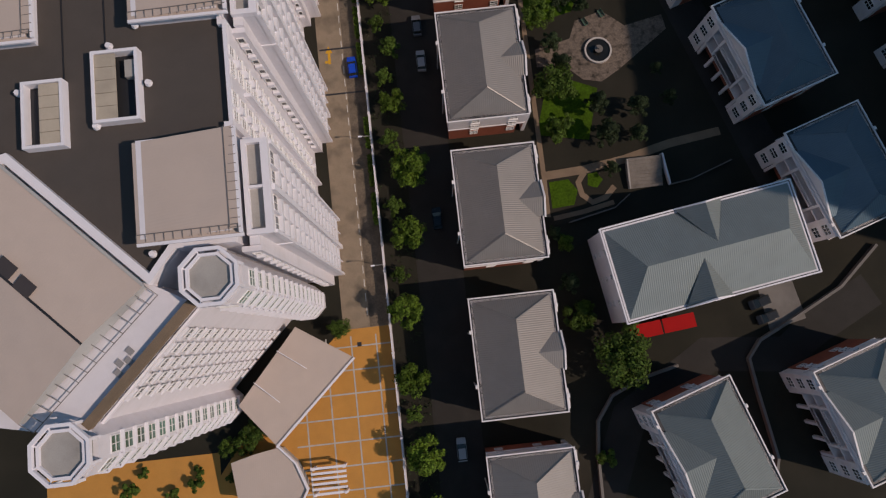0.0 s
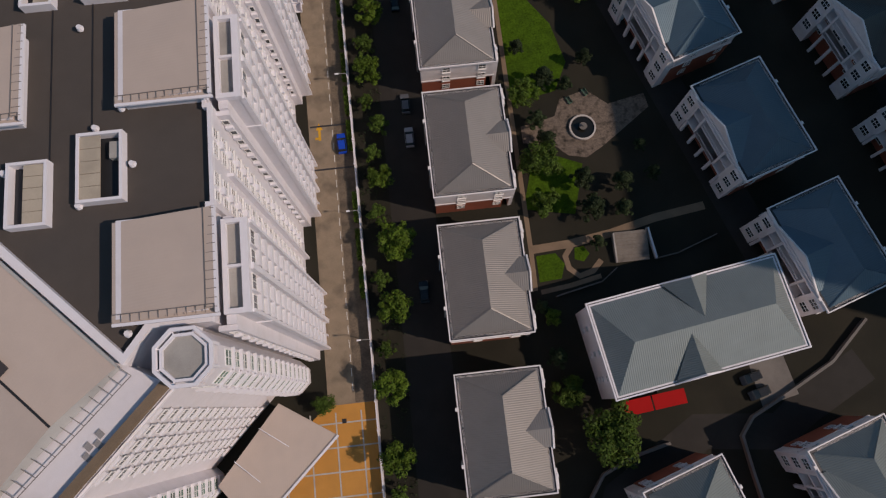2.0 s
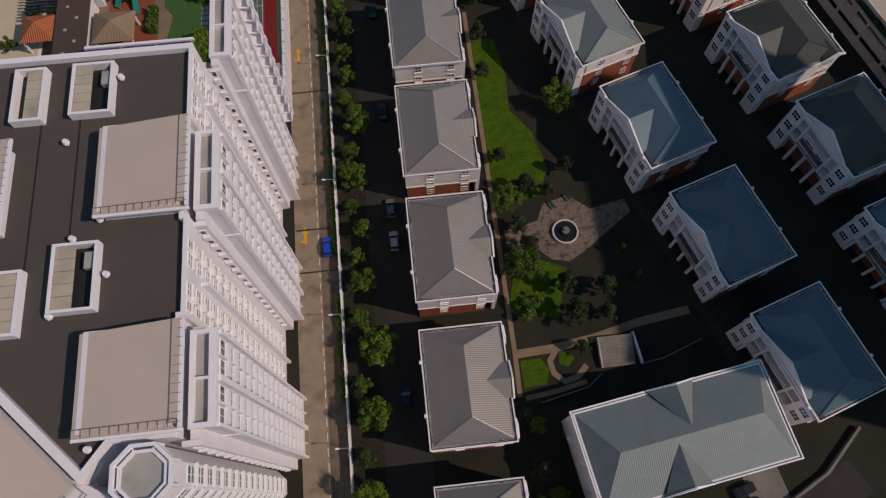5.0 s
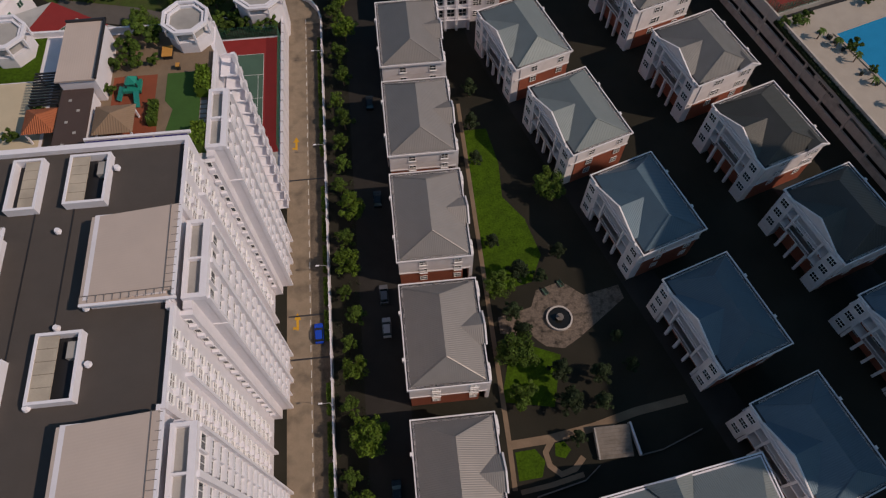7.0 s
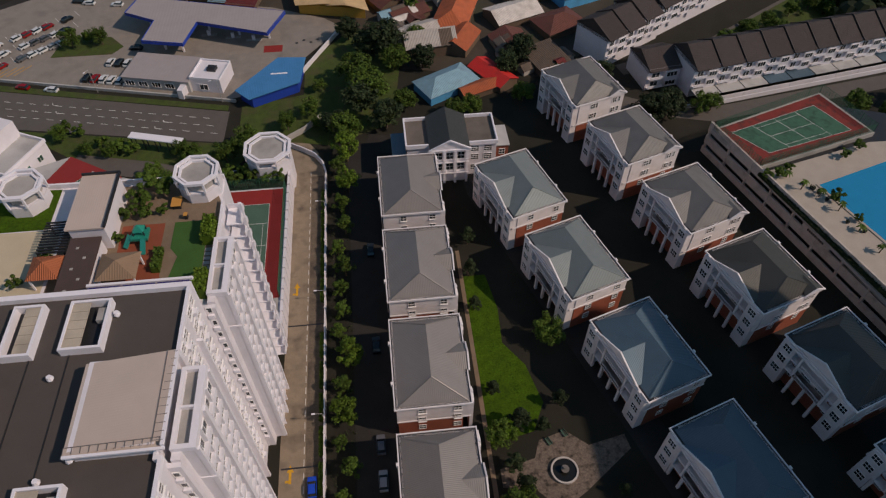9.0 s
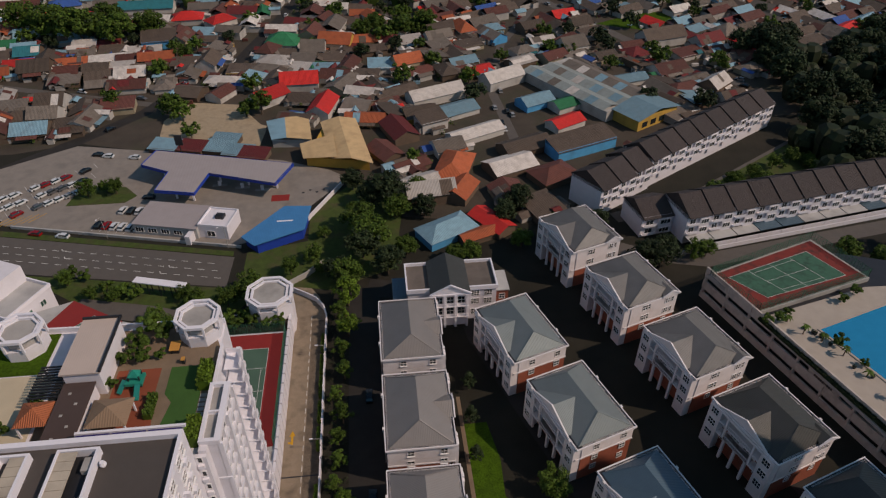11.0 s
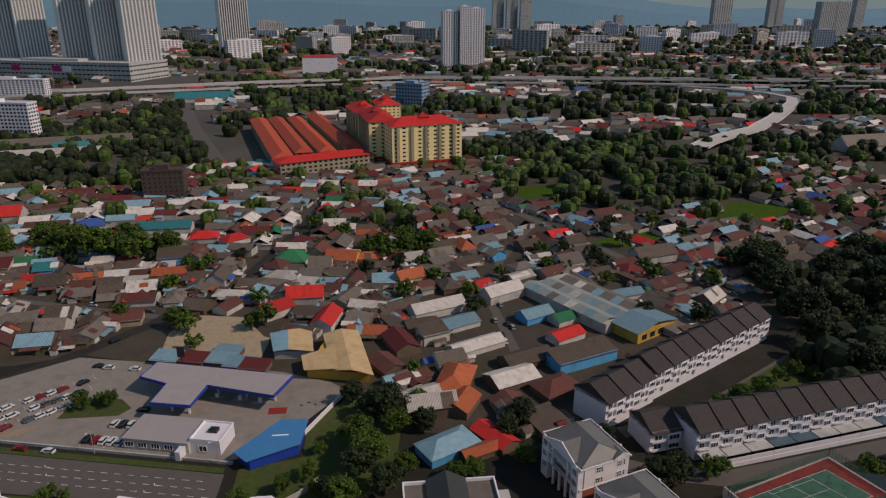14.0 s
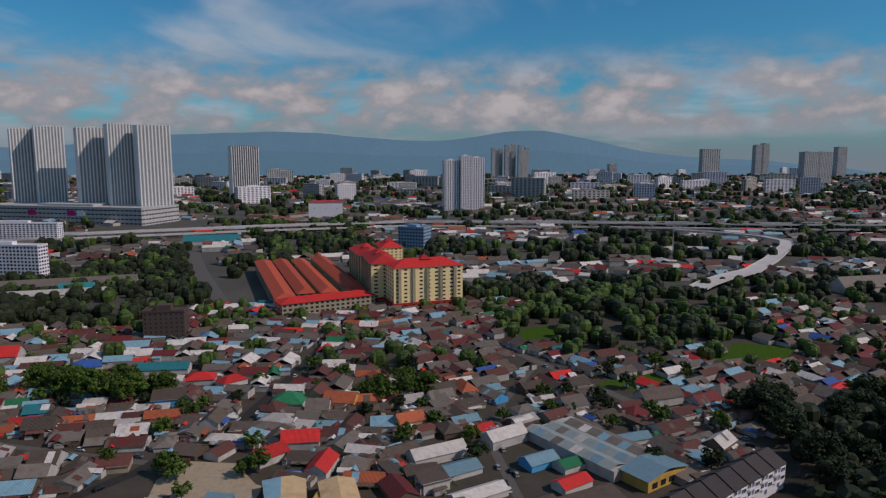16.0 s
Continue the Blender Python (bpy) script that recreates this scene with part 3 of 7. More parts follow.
for kind, x, y, s in (("round", 24.2, 66.0, 1.05), ("dark", 25.8, 70.3, 0.8), ("dark", 24.6, 74.9, 0.75), ("round", 23.0, 80.6, 0.8), ("dark", 27.0, 83.2, 0.85), ("dark", 31.4, 82.0, 0.6),
                      ("dark", 23.0, 91.0, 0.6), ("dark", 22.2, 112.2, 0.6), ("dark", 22.4, 122, 0.7), ("round", 37.0, 102.8, 1.0), ("dark", 36.0, 87.2, 0.65), ("dark", 32.4, 56.0, 0.95),
                      ("dark", 31.6, 62.0, 0.85), ("dark", 39.0, 60.6, 0.8), ("dark", 38.6, 55.4, 0.7), ("bush", 24.2, 57.8, 1.3), ("bush", 26.0, 60.0, 0.8), ("dark", 32.8, 49.6, 0.55), ("dark", 23.2, 132, 0.7),
                      ("round", 22.8, 22.9, 0.75), ("round", 29.0, 15.6, 1.5), ("dark", 22.1, 29.2, 0.7), ("dark", 20.6, 38.6, 0.55), ("lane", 22.5, 36.5, 0.5), ("lane", 24.5, 24.5, 0.5), ("bush", 25.0, -2, 1.0), ("dark", 45.5, 62, 0.6), ("dark", 44, 68, 0.5)):
    tree(kind, x, y, s)
for x, y in ((32.2, 79.4), (35.6, 80.8)):
    b = thing("garden_bench", "green slatted garden bench beside the plaza", "bench", pose(x, y, 0, 0, 0, -65))
    for k in range(4):
        part("slat", Mesh().box(-0.8, 0.8, -0.3 + 0.16 * k, -0.18 + 0.16 * k, 0.42, 0.46), GREEN_FLOOR, b)
    part("backrest", Mesh().box(-0.8, 0.8, 0.34, 0.4, 0.42, 0.9), GREEN_FLOOR, b)
    for sx in (-0.7, 0.64):
        part("leg", Mesh().box(sx, sx + 0.06, -0.28, 0.38, 0, 0.42), METAL_AND_SHADE, b)


# ---- villas ----
def hip_faces(mesh, w, l, z0, z1, ridge):
    """Hipped roof with the ridge along y."""
    x, y, r = w / 2, l / 2, ridge / 2
    a, b, c, d = (-x, -y, z0), (x, -y, z0), (x, y, z0), (-x, y, z0)
    e, f = (0, -r, z1), (0, r, z1)
    return mesh.face([a, b, e]).face([b, c, f, e]).face([c, d, f]).face([d, a, e, f])


def column(x, y, z0, z1, r=0.28):
    return Mesh().box(x - r, x + r, y - r, y + r, z0, z1).box(x - r - 0.08, x + r + 0.08, y - r - 0.08, y + r + 0.08, z1 - 0.3, z1)


VILLA = {}


def villa(m, roof_mat, group, label, w=14.6, l=20.4, eave=11.5, porch=True, ridge_h=3.5):
    """A villa whose gabled front looks along +x; stacked storeys with a brick base, windows, a pediment and a gutter round a hipped roof."""
    key = (roof_mat.name, w, l, eave, porch)
    if key in VILLA:
        return tagged(copy_thing(VILLA[key], m), label, "house", group)
    v = thing("villa", label, "house", m, group)
    VILLA[key] = v
    x, y = w / 2 - 0.4, l / 2 - 0.4
    zb = eave - 6.9
    zw = zb if eave > 12 else eave - (4.0 if porch else 5.7)
    part("wall", Mesh().box(-x, x - (1.2 if porch else 0), -y, y, zw, eave - 0.25), VILLA_WHITE, v)
    part("base_wall", Mesh().box(-x + 0.06, x - 1.26, -y + 0.06, y - 0.06, 0, zw), BRICK, v)
    part("string_course", Mesh().ring([(-x - 0.12, -y - 0.12), (x + 0.12, -y - 0.12), (x + 0.12, y + 0.12), (-x - 0.12, y + 0.12)], [(-x, -y), (x, -y), (x, y), (-x, y)], zw - 0.15, zw + 0.2), VILLA_TRIM, v)
    o, i = [(-w / 2, -l / 2), (w / 2, -l / 2), (w / 2, l / 2), (-w / 2, l / 2)], [(-w / 2 + 0.22, -l / 2 + 0.22), (w / 2 - 0.22, -l / 2 + 0.22), (w / 2 - 0.22, l / 2 - 0.22), (-w / 2 + 0.22, l / 2 - 0.22)]
    part("gutter", Mesh().ring(o, i, eave - 0.45, eave).face([(*p, eave - 0.35) for p in i]), VILLA_TRIM, v)
    part("gutter_bed", Mesh().face([(*p, eave - 0.25) for p in i]), METAL_AND_SHADE, v)
    roof = part("roof", hip_faces(Mesh(), w - 1.5, l - 1.5, eave - 0.22, eave + ridge_h, 11.6 * l / 20.4), roof_mat, v)
    # the cross gable over the front
    gx, gy, top = w / 2 - (0.05 if porch else -0.25), (6.3 if porch else 3.0) * min(1, l / 19.6), eave + (2.6 if porch else 1.7)
    ax = 1.6 if porch else 3.2
    gm = Mesh().face([(gx, -gy, eave), (gx, 0, top), (ax, 0, top), (5.6, -gy, eave)]).face([(gx, 0, top), (gx, gy, eave), (5.6, gy, eave), (ax, 0, top)])
    part("gable_roof", gm, roof_mat, v)
    part("pediment", Mesh().prism([(0, 0)] * 0 or [(gx - 0.35, -gy), (gx - 0.2, -gy), (gx - 0.2, gy), (gx - 0.35, gy)], eave - 0.5, eave + 0.02).face([(gx - 0.2, -gy, eave), (gx - 0.2, gy, eave), (gx - 0.2, 0, top - 0.1)]).bar((gx, -gy - 0.2, eave), (gx, 0, top + 0.05), 0.3, 0.3).bar((gx, gy + 0.2, eave), (gx, 0, top + 0.05), 0.3, 0.3), VILLA_TRIM, v)
    for sy in (-1, 1):
        part("ridge_cap", Mesh().bar((w / 2 - 0.8, sy * (l / 2 - 0.8), eave - 0.15), (0, sy * 5.8 * l / 20.4, eave + ridge_h + 0.03), 0.22, 0.1).bar((-w / 2 + 0.8, sy * (l / 2 - 0.8), eave - 0.15), (0, sy * 5.8 * l / 20.4, eave + ridge_h + 0.03), 0.22, 0.1), roof_mat, v)
    for px, py in ((-w / 2 - 0.1, -4.5), (-w / 2 - 0.1, 4.5), (w / 2 + 0.1, 7.5), (w / 2 + 0.1, -7.5)):
        part("downpipe_head", Mesh().box(px - 0.25, px + 0.25, py - 0.3, py + 0.3, eave - 0.7, eave + 0.1).box(px - 0.08, px + 0.08, py - 0.08, py + 0.08, 0, eave - 0.6), VILLA_TRIM, v)
    # end walls
    for wx in (-2.2, 4.6):
        for wz in (zb + 1.7, zb + 5.0):
            window(v, wx, -y, wz, 1.3, 1.5, sill=True)
            window(v, -wx, y, wz, 1.3, 1.5, 180)
        window(v, wx, -y + 0.06, zb - 1.6, 1.3, 1.5)
        window(v, -wx, y - 0.06, zb - 1.6, 1.3, 1.5, 180)
    for wy in (-7.2, -2.4, 2.4, 7.2):
        for wz in (zb + 1.7, zb + 5.0):
            window(v, -x, wy, wz, 1.4, 1.5, -90)
    # front: bays at the ends, porch with columns and balconies between
    by = l / 2 - 2.2
    for wy in (-by, by):
        part("bay", Mesh().box(x - (1.2 if porch else 0), x + 0.7, wy - 1.6, wy + 1.6, 0, eave - 0.5), VILLA_WHITE, v)
        for wz in (zb - 1.9, zb + 1.6, zb + 4.9):
            window(v, x + 0.7, wy, wz, 1.8, 1.7, 90, 3, 2)
    if porch:
        for wy in (-5.1, 5.1):
            part("brick_panel", Mesh().box(x - 1.22, x - 1.15, wy - 1.15, wy + 1.15, zb + 0.3, zb + 3.3), BRICK, v)
        for wy in (-6.0, -3.0, 0, 3.0, 6.0):
            part("column", column(x + 0.3, wy, 0, zb), VILLA_TRIM, v)
        for wy in (-3.6, 3.6):
            part("column", column(x + 0.45, wy, zb, eave - 0.4, 0.22), VILLA_TRIM, v)
        part("lintel", Mesh().box(x - 1.2, x + 0.72, -by + 1.6, by - 1.6, eave - 0.9, eave - 0.5).box(x - 1.2, x + 0.6, -by + 1.6, by - 1.6, zb + 3.05, zb + 3.45), VILLA_TRIM, v)
        for wy in (-6.2, 6.2):
            part("column", column(x + 0.45, wy * l / 20.4, zb, eave - 0.4, 0.2), VILLA_TRIM, v)
        part("porch_slab", Mesh().box(x - 1.2, x + 0.72, -by + 1.6, by - 1.6, zb - 0.1, zb + 0.15), VILLA_TRIM, v)
        for wy in (-1.8, 1.8):
            for wz in (zb, zb + 3.4):
                window(v, x - 1.2, wy, wz + 1.55, 2.3, 2.2, 90, 3, 1, sill=False)
        for wy in (-5.1, 5.1):
            for wz in (zb + 1.6, zb + 4.9):
                window(v, x - 1.15, wy, wz, 1.5, 1.6, 90, 2, 2)
            window(v, x - 1.2, wy, zb - 1.9, 1.5, 1.9, 90, 2, 2)
        for z in (zb + 0.15, zb + 3.5):
            bl = Mesh().box(x + 0.6, x + 0.72, -3.5, 3.5, z + 0.85, z + 0.97).box(x - 1.2, x + 0.72, -3.6, 3.6, z - 0.12, z)
            for k in range(15):
                bl.box(x + 0.63, x + 0.69, -3.45 + 0.49 * k, -3.37 + 0.49 * k, z, z + 0.86)
            part("balcony", bl, VILLA_TRIM, v)
    return v


def side_gable(v, roof_mat, w=16.2, l=18.6, eave=13.0):
    """A small white pediment over the back corner of an end wall, with slit windows below it."""
    if any(c.name.startswith("side_pediment") for c in v.children):
        return v
    x0, x1, yy, top = -w / 2 + 0.1, -w / 2 + 5.6, l / 2, eave + 1.4
    xm = (x0 + x1) / 2
    part("side_pediment", Mesh().face([(x0, yy + 0.1, eave), (x1, yy + 0.1, eave), (xm, yy + 0.1, top)][::-1]).bar((x0, yy + 0.1, eave), (xm, yy + 0.1, top), 0.3).bar((x1, yy + 0.1, eave), (xm, yy + 0.1, top), 0.3), VILLA_TRIM, v)
    part("side_gable_roof", Mesh().face([(x0, yy, eave), (xm, yy, top), (xm, yy - 4.2, top)][::-1]).face([(x1, yy, eave), (xm, yy - 4.2, top), (xm, yy, top)][::-1]), roof_mat, v)
    for wx in (-6.2, -4.4, 1.0):
        for wz in (eave - 1.9, eave - 5.2):
            window(v, wx, l / 2 - 0.4, wz, 0.55, 1.6, 180, 1, 2)
    return v


A_ROW, B_ROW, C_ROW = "villas along the tree lane", "villas across the garden", "villas beside the car park"
for cy in (-8.2, 17.7, 43.5, 68.8, 93.7, 118.3, 142.9):
    villa(pose(10.25, cy, 0), ROOF_GREY, A_ROW, "white and brick villa with grey metal roof by lane", porch=False)
for x, y in ((71.0, 42.9), (62.2, 67.4), (53.7, 91.9)):
    villa(pose(x, y, 0, 0, 0, 198), ROOF_BLUE, B_ROW, "white and brick villa with blue metal roof facing garden")
for x, y in ((44.9, 116.2), (36.8, 140.4)):
    villa(pose(x, y, 0, 0, 0, 198), ROOF_GREEN, B_ROW, "white and brick villa with grey-green roof facing garden")
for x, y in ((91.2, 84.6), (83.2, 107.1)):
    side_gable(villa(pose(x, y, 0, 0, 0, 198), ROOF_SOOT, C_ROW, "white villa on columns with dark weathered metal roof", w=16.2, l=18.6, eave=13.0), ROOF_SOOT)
for x, y in ((76.1, 129.7), (68.6, 153.1), (61.2, 176.6)):
    side_gable(villa(pose(x, y, 0, 0, 0, 198), ROOF_GREY2, C_ROW, "white villa on columns with mottled grey roof", w=16.2, l=18.6, eave=13.0), ROOF_GREY2)
for x, y in ((40.9, -1.3), (68.5, 2.0), (97.5, 60.5)):
    villa(pose(x, y, 0, 0, 0, 198), ROOF_BLUE if x > 90 else ROOF_GREEN, "villas behind the long house", "white and brick villa with blue-grey roof by winding lane")

# long house with four gables
lh = thing("long_house", "long white house with blue-green hipped metal roof", "house", pose(44.8, 31.45, 0, 0, 0, 8.6))
w, l, eave = 34.4, 16.8, 11.5
part("wall", Mesh().box(-w / 2 + 0.4, w / 2 - 0.4, -l / 2 + 0.4, l / 2 - 0.4, 0, eave - 0.2), WHITE, lh)
o, i = [(-w / 2, -l / 2), (w / 2, -l / 2), (w / 2, l / 2), (-w / 2, l / 2)], [(-w / 2 + 0.25, -l / 2 + 0.25), (w / 2 - 0.25, -l / 2 + 0.25), (w / 2 - 0.25, l / 2 - 0.25), (-w / 2 + 0.25, l / 2 - 0.25)]
part("gutter", Mesh().ring(o, i, eave - 0.45, eave), WHITE_TRIM, lh)
part("gutter_bed", Mesh().face([(*p, eave - 0.25) for p in i]), METAL_AND_SHADE, lh)
W2, L2, R2, Z0, Z1 = w / 2 - 0.7, l / 2 - 0.7, 12.2, eave - 0.2, eave + 3.7
part("roof", Mesh().face([(-W2, -L2, Z0), (W2, -L2, Z0), (R2, 0, Z1), (-R2, 0, Z1)]).face([(W2, -L2, Z0), (W2, L2, Z0), (R2, 0, Z1)]).face([(W2, L2, Z0), (-W2, L2, Z0), (-R2, 0, Z1), (R2, 0, Z1)]).face([(-W2, L2, Z0), (-W2, -L2, Z0), (-R2, 0, Z1)]), ROOF_GREEN, lh)
for sy, cx in ((-1, -2.6), (1, 0.4)):
    ex, top, back = 4.2, eave + 3.2, sy * 0.8
    ey = sy * (l / 2 - 0.1)
    gm = Mesh().face([(cx - ex, ey, eave), (cx, ey * 0.94, top), (cx, back, top)][::sy]).face([(cx + ex, ey, eave), (cx, back, top), (cx, ey * 0.94, top)][::sy])
    part("gable_roof", gm, ROOF_GREEN, lh)
    part("pediment", Mesh().face([(cx - ex, ey, eave), (cx + ex, ey, eave), (cx, ey * 0.94, top)]).bar((cx - ex, ey, eave), (cx, ey * 0.95, top), 0.25).bar((cx + ex, ey, eave), (cx, ey * 0.95, top), 0.25), WHITE_TRIM, lh)
for k in range(8):
    for z in (2.2, 5.6, 9.2):
        window(lh, -14 + 4 * k, -l / 2 + 0.4, z, 1.5, 1.6)
for k in range(3):
    for z in (2.2, 5.6, 9.2):
        window(lh, -w / 2 + 0.4, -4.5 + 4.5 * k, z, 0.9, 1.1, -90)
aw = thing("awning", "bright red canvas awning with metal posts", "awning", pose(37.3, 19.7, 0, 0, 0, 6))
part("canvas", Mesh().box(-6, -0.15, -1.5, 1.1, 3.6, 3.75), RED_CANVAS, aw)
part("canvas", Mesh().box(0.15, 6, -1.5, 1.1, 3.6, 3.75), RED_CANVAS, aw)
for px in (-5.8, 0, 5.8):
    part("post", Mesh().box(px - 0.06, px + 0.06, -1.4, -1.28, 0, 3.6), METAL_AND_SHADE, aw)
for pts, wd in (([(23, -12), (23.4, -2), (24.2, 4), (27.4, 8.2), (33, 10.6), (40, 12.2)], 0.5), ([(52.8, -14), (55.2, -6), (53.6, 6), (53.0, 12), (55.5, 15), (63, 18.5), (72, 23), (80, 30)], 0.5)):
    solid("garden_wall", ribbon(Mesh(), pts, wd, 1.1, thick=1.1), DARK_WALL, "low concrete garden wall with pale coping along the winding lane", "wall", kind="structure")
lane("road_winding", [(22, -14), (30, 4), (46, 13.5), (60, 12), (66, 16), (78, 22)], 6.5, ASPHALT, "dark asphalt courtyard behind the long house", 0.027)
sheet("car_port", [(57, 25), (63.5, 26), (65, 18), (58, 16.5)], 0.06, DARK_WALL, "bare concrete forecourt")

# ---- apartment tower ----
ROOF_Z = 52.0
tw = thing("apartment_tower", "tall white apartment tower with dark flat roof and stacked windows", "building")
# main block, diagonal wing and garden block
main = [(-90, 35), (-47.5, 46), (-32.5, 31), (-29.5, 34.6), (-22.9, 34.6), (-22.9, 47.6), (-22.25, 47.6), (-22.25, 60.0), (-22.9, 60.0), (-22.9, 73.2), (-22.25, 73.2), (-22.25, 84.6), (-90, 84.6)]
part("wall", Mesh().prism(main, 0, ROOF_Z), WHITE, tw)
inner = [(-89, 37), (-47.3, 47.2), (-32.4, 32.2), (-30.0, 35.2), (-23.25, 35.2), (-23.25, 48.1), (-22.7, 48.1), (-22.7, 59.5), (-23.25, 59.5), (-23.25, 73.7), (-22.7, 73.7), (-22.7, 83.8), (-89, 83.8)]
part("parapet", Mesh().ring(main, inner, ROOF_Z, ROOF_Z + 0.9), WHITE_TRIM, tw)
part("roof_deck", Mesh().face([(*p, ROOF_Z + 0.05) for p in inner]), ROOF_DARK, tw)
for x in (-36.2, -41.0):
    part("roof_joint", Mesh().box(x - 0.06, x + 0.06, 52, 83, ROOF_Z + 0.06, ROOF_Z + 0.16), METAL_AND_SHADE, tw)
# raised roof pads with a railing along the edge
for x0, x1, y0, y1 in ((-32.8, -21.9, 35.2, 46.8), (-32.5, -21.9, 60.2, 72.4), (-53.5, -43.0, 59.2, 71.2)):
    z = ROOF_Z + 2.8
    part("plant_room", Mesh().box(x0 + 0.4, x1 - 0.8, y0 + 0.4, y1 - 0.4, ROOF_Z, z - 0.25), WHITE, tw)
    part("plant_roof", Mesh().face([(x0, y0, z - 0.3), (x1, y0 + 0.5, z + 0.2), (x1, y1, z + 0.25), (x0, y1 - 0.6, z - 0.3)]).box(x0 + 0.02, x1 - 0.02, y0 + 0.02, y1 - 0.62, z - 0.42, z - 0.32), PAD, tw)
    rl = Mesh()
    for k in range(12):
        yy = y0 + 0.6 + (y1 - y0 - 0.8) * k / 11
        rl.bar((x1 - 0.9, yy, z + 0.15), (x1 + 0.25, yy, z + 0.25), 0.06)
        rl.bar((x0 + (x1 - x0) * k / 11, y0 + 0.1, z - 0.25 + 0.5 * k / 11), (x0 + (x1 - x0) * k / 11, y0 + 0.9, z - 0.2 + 0.5 * k / 11), 0.06)
    rl.bar((x1 - 0.9, y0 + 0.6, z + 0.22), (x1 - 0.9, y1, z + 0.27), 0.08).bar((x0, y0 + 0.9, z - 0.22), (x1, y0 + 0.9, z + 0.27), 0.08)
    part("roof_railing", rl, RAIL, tw)
    part("roof_gutter", Mesh().box(x1, x1 + 0.4, y0, y1, z - 0.15, z + 0.2).box(x0, x1 + 0.4, y0 - 0.35, y0 - 0.02, z - 0.5, z - 0.2), WHITE_TRIM, tw)
LOUVRE = material("louvre_sheet", (0.46, 0.39, 0.31), 0.7, vary=0.15, stain=0.3)
for x0, x1, y0, y1, split in ((-37.4, -32.2, 49.3, 57.6, 0.52), (-45.2, -40.6, 47.2, 54.9, 0.0), (-44.4, -40.5, 74.6, 82.4, 0.0), (-37.2, -32.0, 74.9, 82.5, 0.5)):
    z = ROOF_Z + 1.4
    sh = [(x0, y0), (x1, y0), (x1, y1), (x0, y1)]
    part("shaft_wall", Mesh().ring(sh, [(x0 + 0.35, y0 + 0.35), (x1 - 0.35, y0 + 0.35), (x1 - 0.35, y1 - 0.35), (x0 + 0.35, y1 - 0.35)], ROOF_Z, z), WHITE_TRIM, tw)
    # dark sheet at roof level stands in for the open shaft's shaded depth
    part("shaft_floor", Mesh().box(x0 + 0.35, x1 - 0.35, y0 + 0.35, y1 - 0.35, ROOF_Z + 0.05, ROOF_Z + 0.1), METAL_AND_SHADE, tw)
    a, b = (x0 + 0.1, x0 + (x1 - x0) * split) if split else (x0 + (x1 - x0) * 0.42, x1 - 0.3)
    n = 5
    for k in range(n):
        part("louvre", Mesh().box(a, b, y0 + 0.4 + (y1 - y0 - 0.8) * k / n, y0 + 0.34 + (y1 - y0 - 0.8) * (k + 1) / n, z - 0.25, z - 0.12), LOUVRE, tw)
    if split:
        part("duct", Mesh().box(x1 - 1.6, x1 - 0.5, y1 - 3.2, y1 - 1.2, ROOF_Z + 0.1, ROOF_Z + 1.0), CONCRETE, tw)
for x, y in ((-32.6, 60.6), (-31.4, 53.6), (-37.3, 56.7), (-45.9, 54), (-31.3, 80.4), (-37.5, 71.5), (-37.4, 49.2), (-35.6, 58.4), (-23.4, 47.0), (-23.3, 73.2), (-32.0, 34.3)):
    part("vent", Mesh().cone(x, y, ROOF_Z, ROOF_Z + 0.45, 0.2, 0.2, 8).cone(x, y, ROOF_Z + 0.45, ROOF_Z + 0.95, 0.45, 0.32, 8), WHITE_TRIM, tw)

# garden block north of the roof
GZ = 46.0
garden = [(-90, 84.6), (-21.9, 84.6), (-21.9, 106.5), (-22, 112), (-90, 113)]
part("garden_block_wall", Mesh().prism(garden, 0, GZ), WHITE, tw)
part("garden_parapet", Mesh().bar((-21.6, 97.4, GZ + 0.5), (-21.6, 106, GZ + 0.5), 0.35, 1.0).bar((-22, 111.8, GZ + 0.5), (-60, 112.6, GZ + 0.5), 0.35, 1.0), WHITE_TRIM, tw)
part("skylight_beam", Mesh().box(-48, -23.2, 84.7, 85.5, ROOF_Z - 0.6, ROOF_Z - 0.2).box(-37.5, -23.0, 87.0, 87.4, ROOF_Z - 1.8, ROOF_Z - 1.4), WHITE_TRIM, tw)
sk = material("violet_skylight", (0.05, 0.04, 0.14), 0.15, vary=0.1)
for k in range(3):
    part("skylight", Mesh().box(-37.2 + 4.7 * k, -32.8 + 4.7 * k, 85.6, 86.8, ROOF_Z - 1.6, ROOF_Z - 1.45), sk, tw)

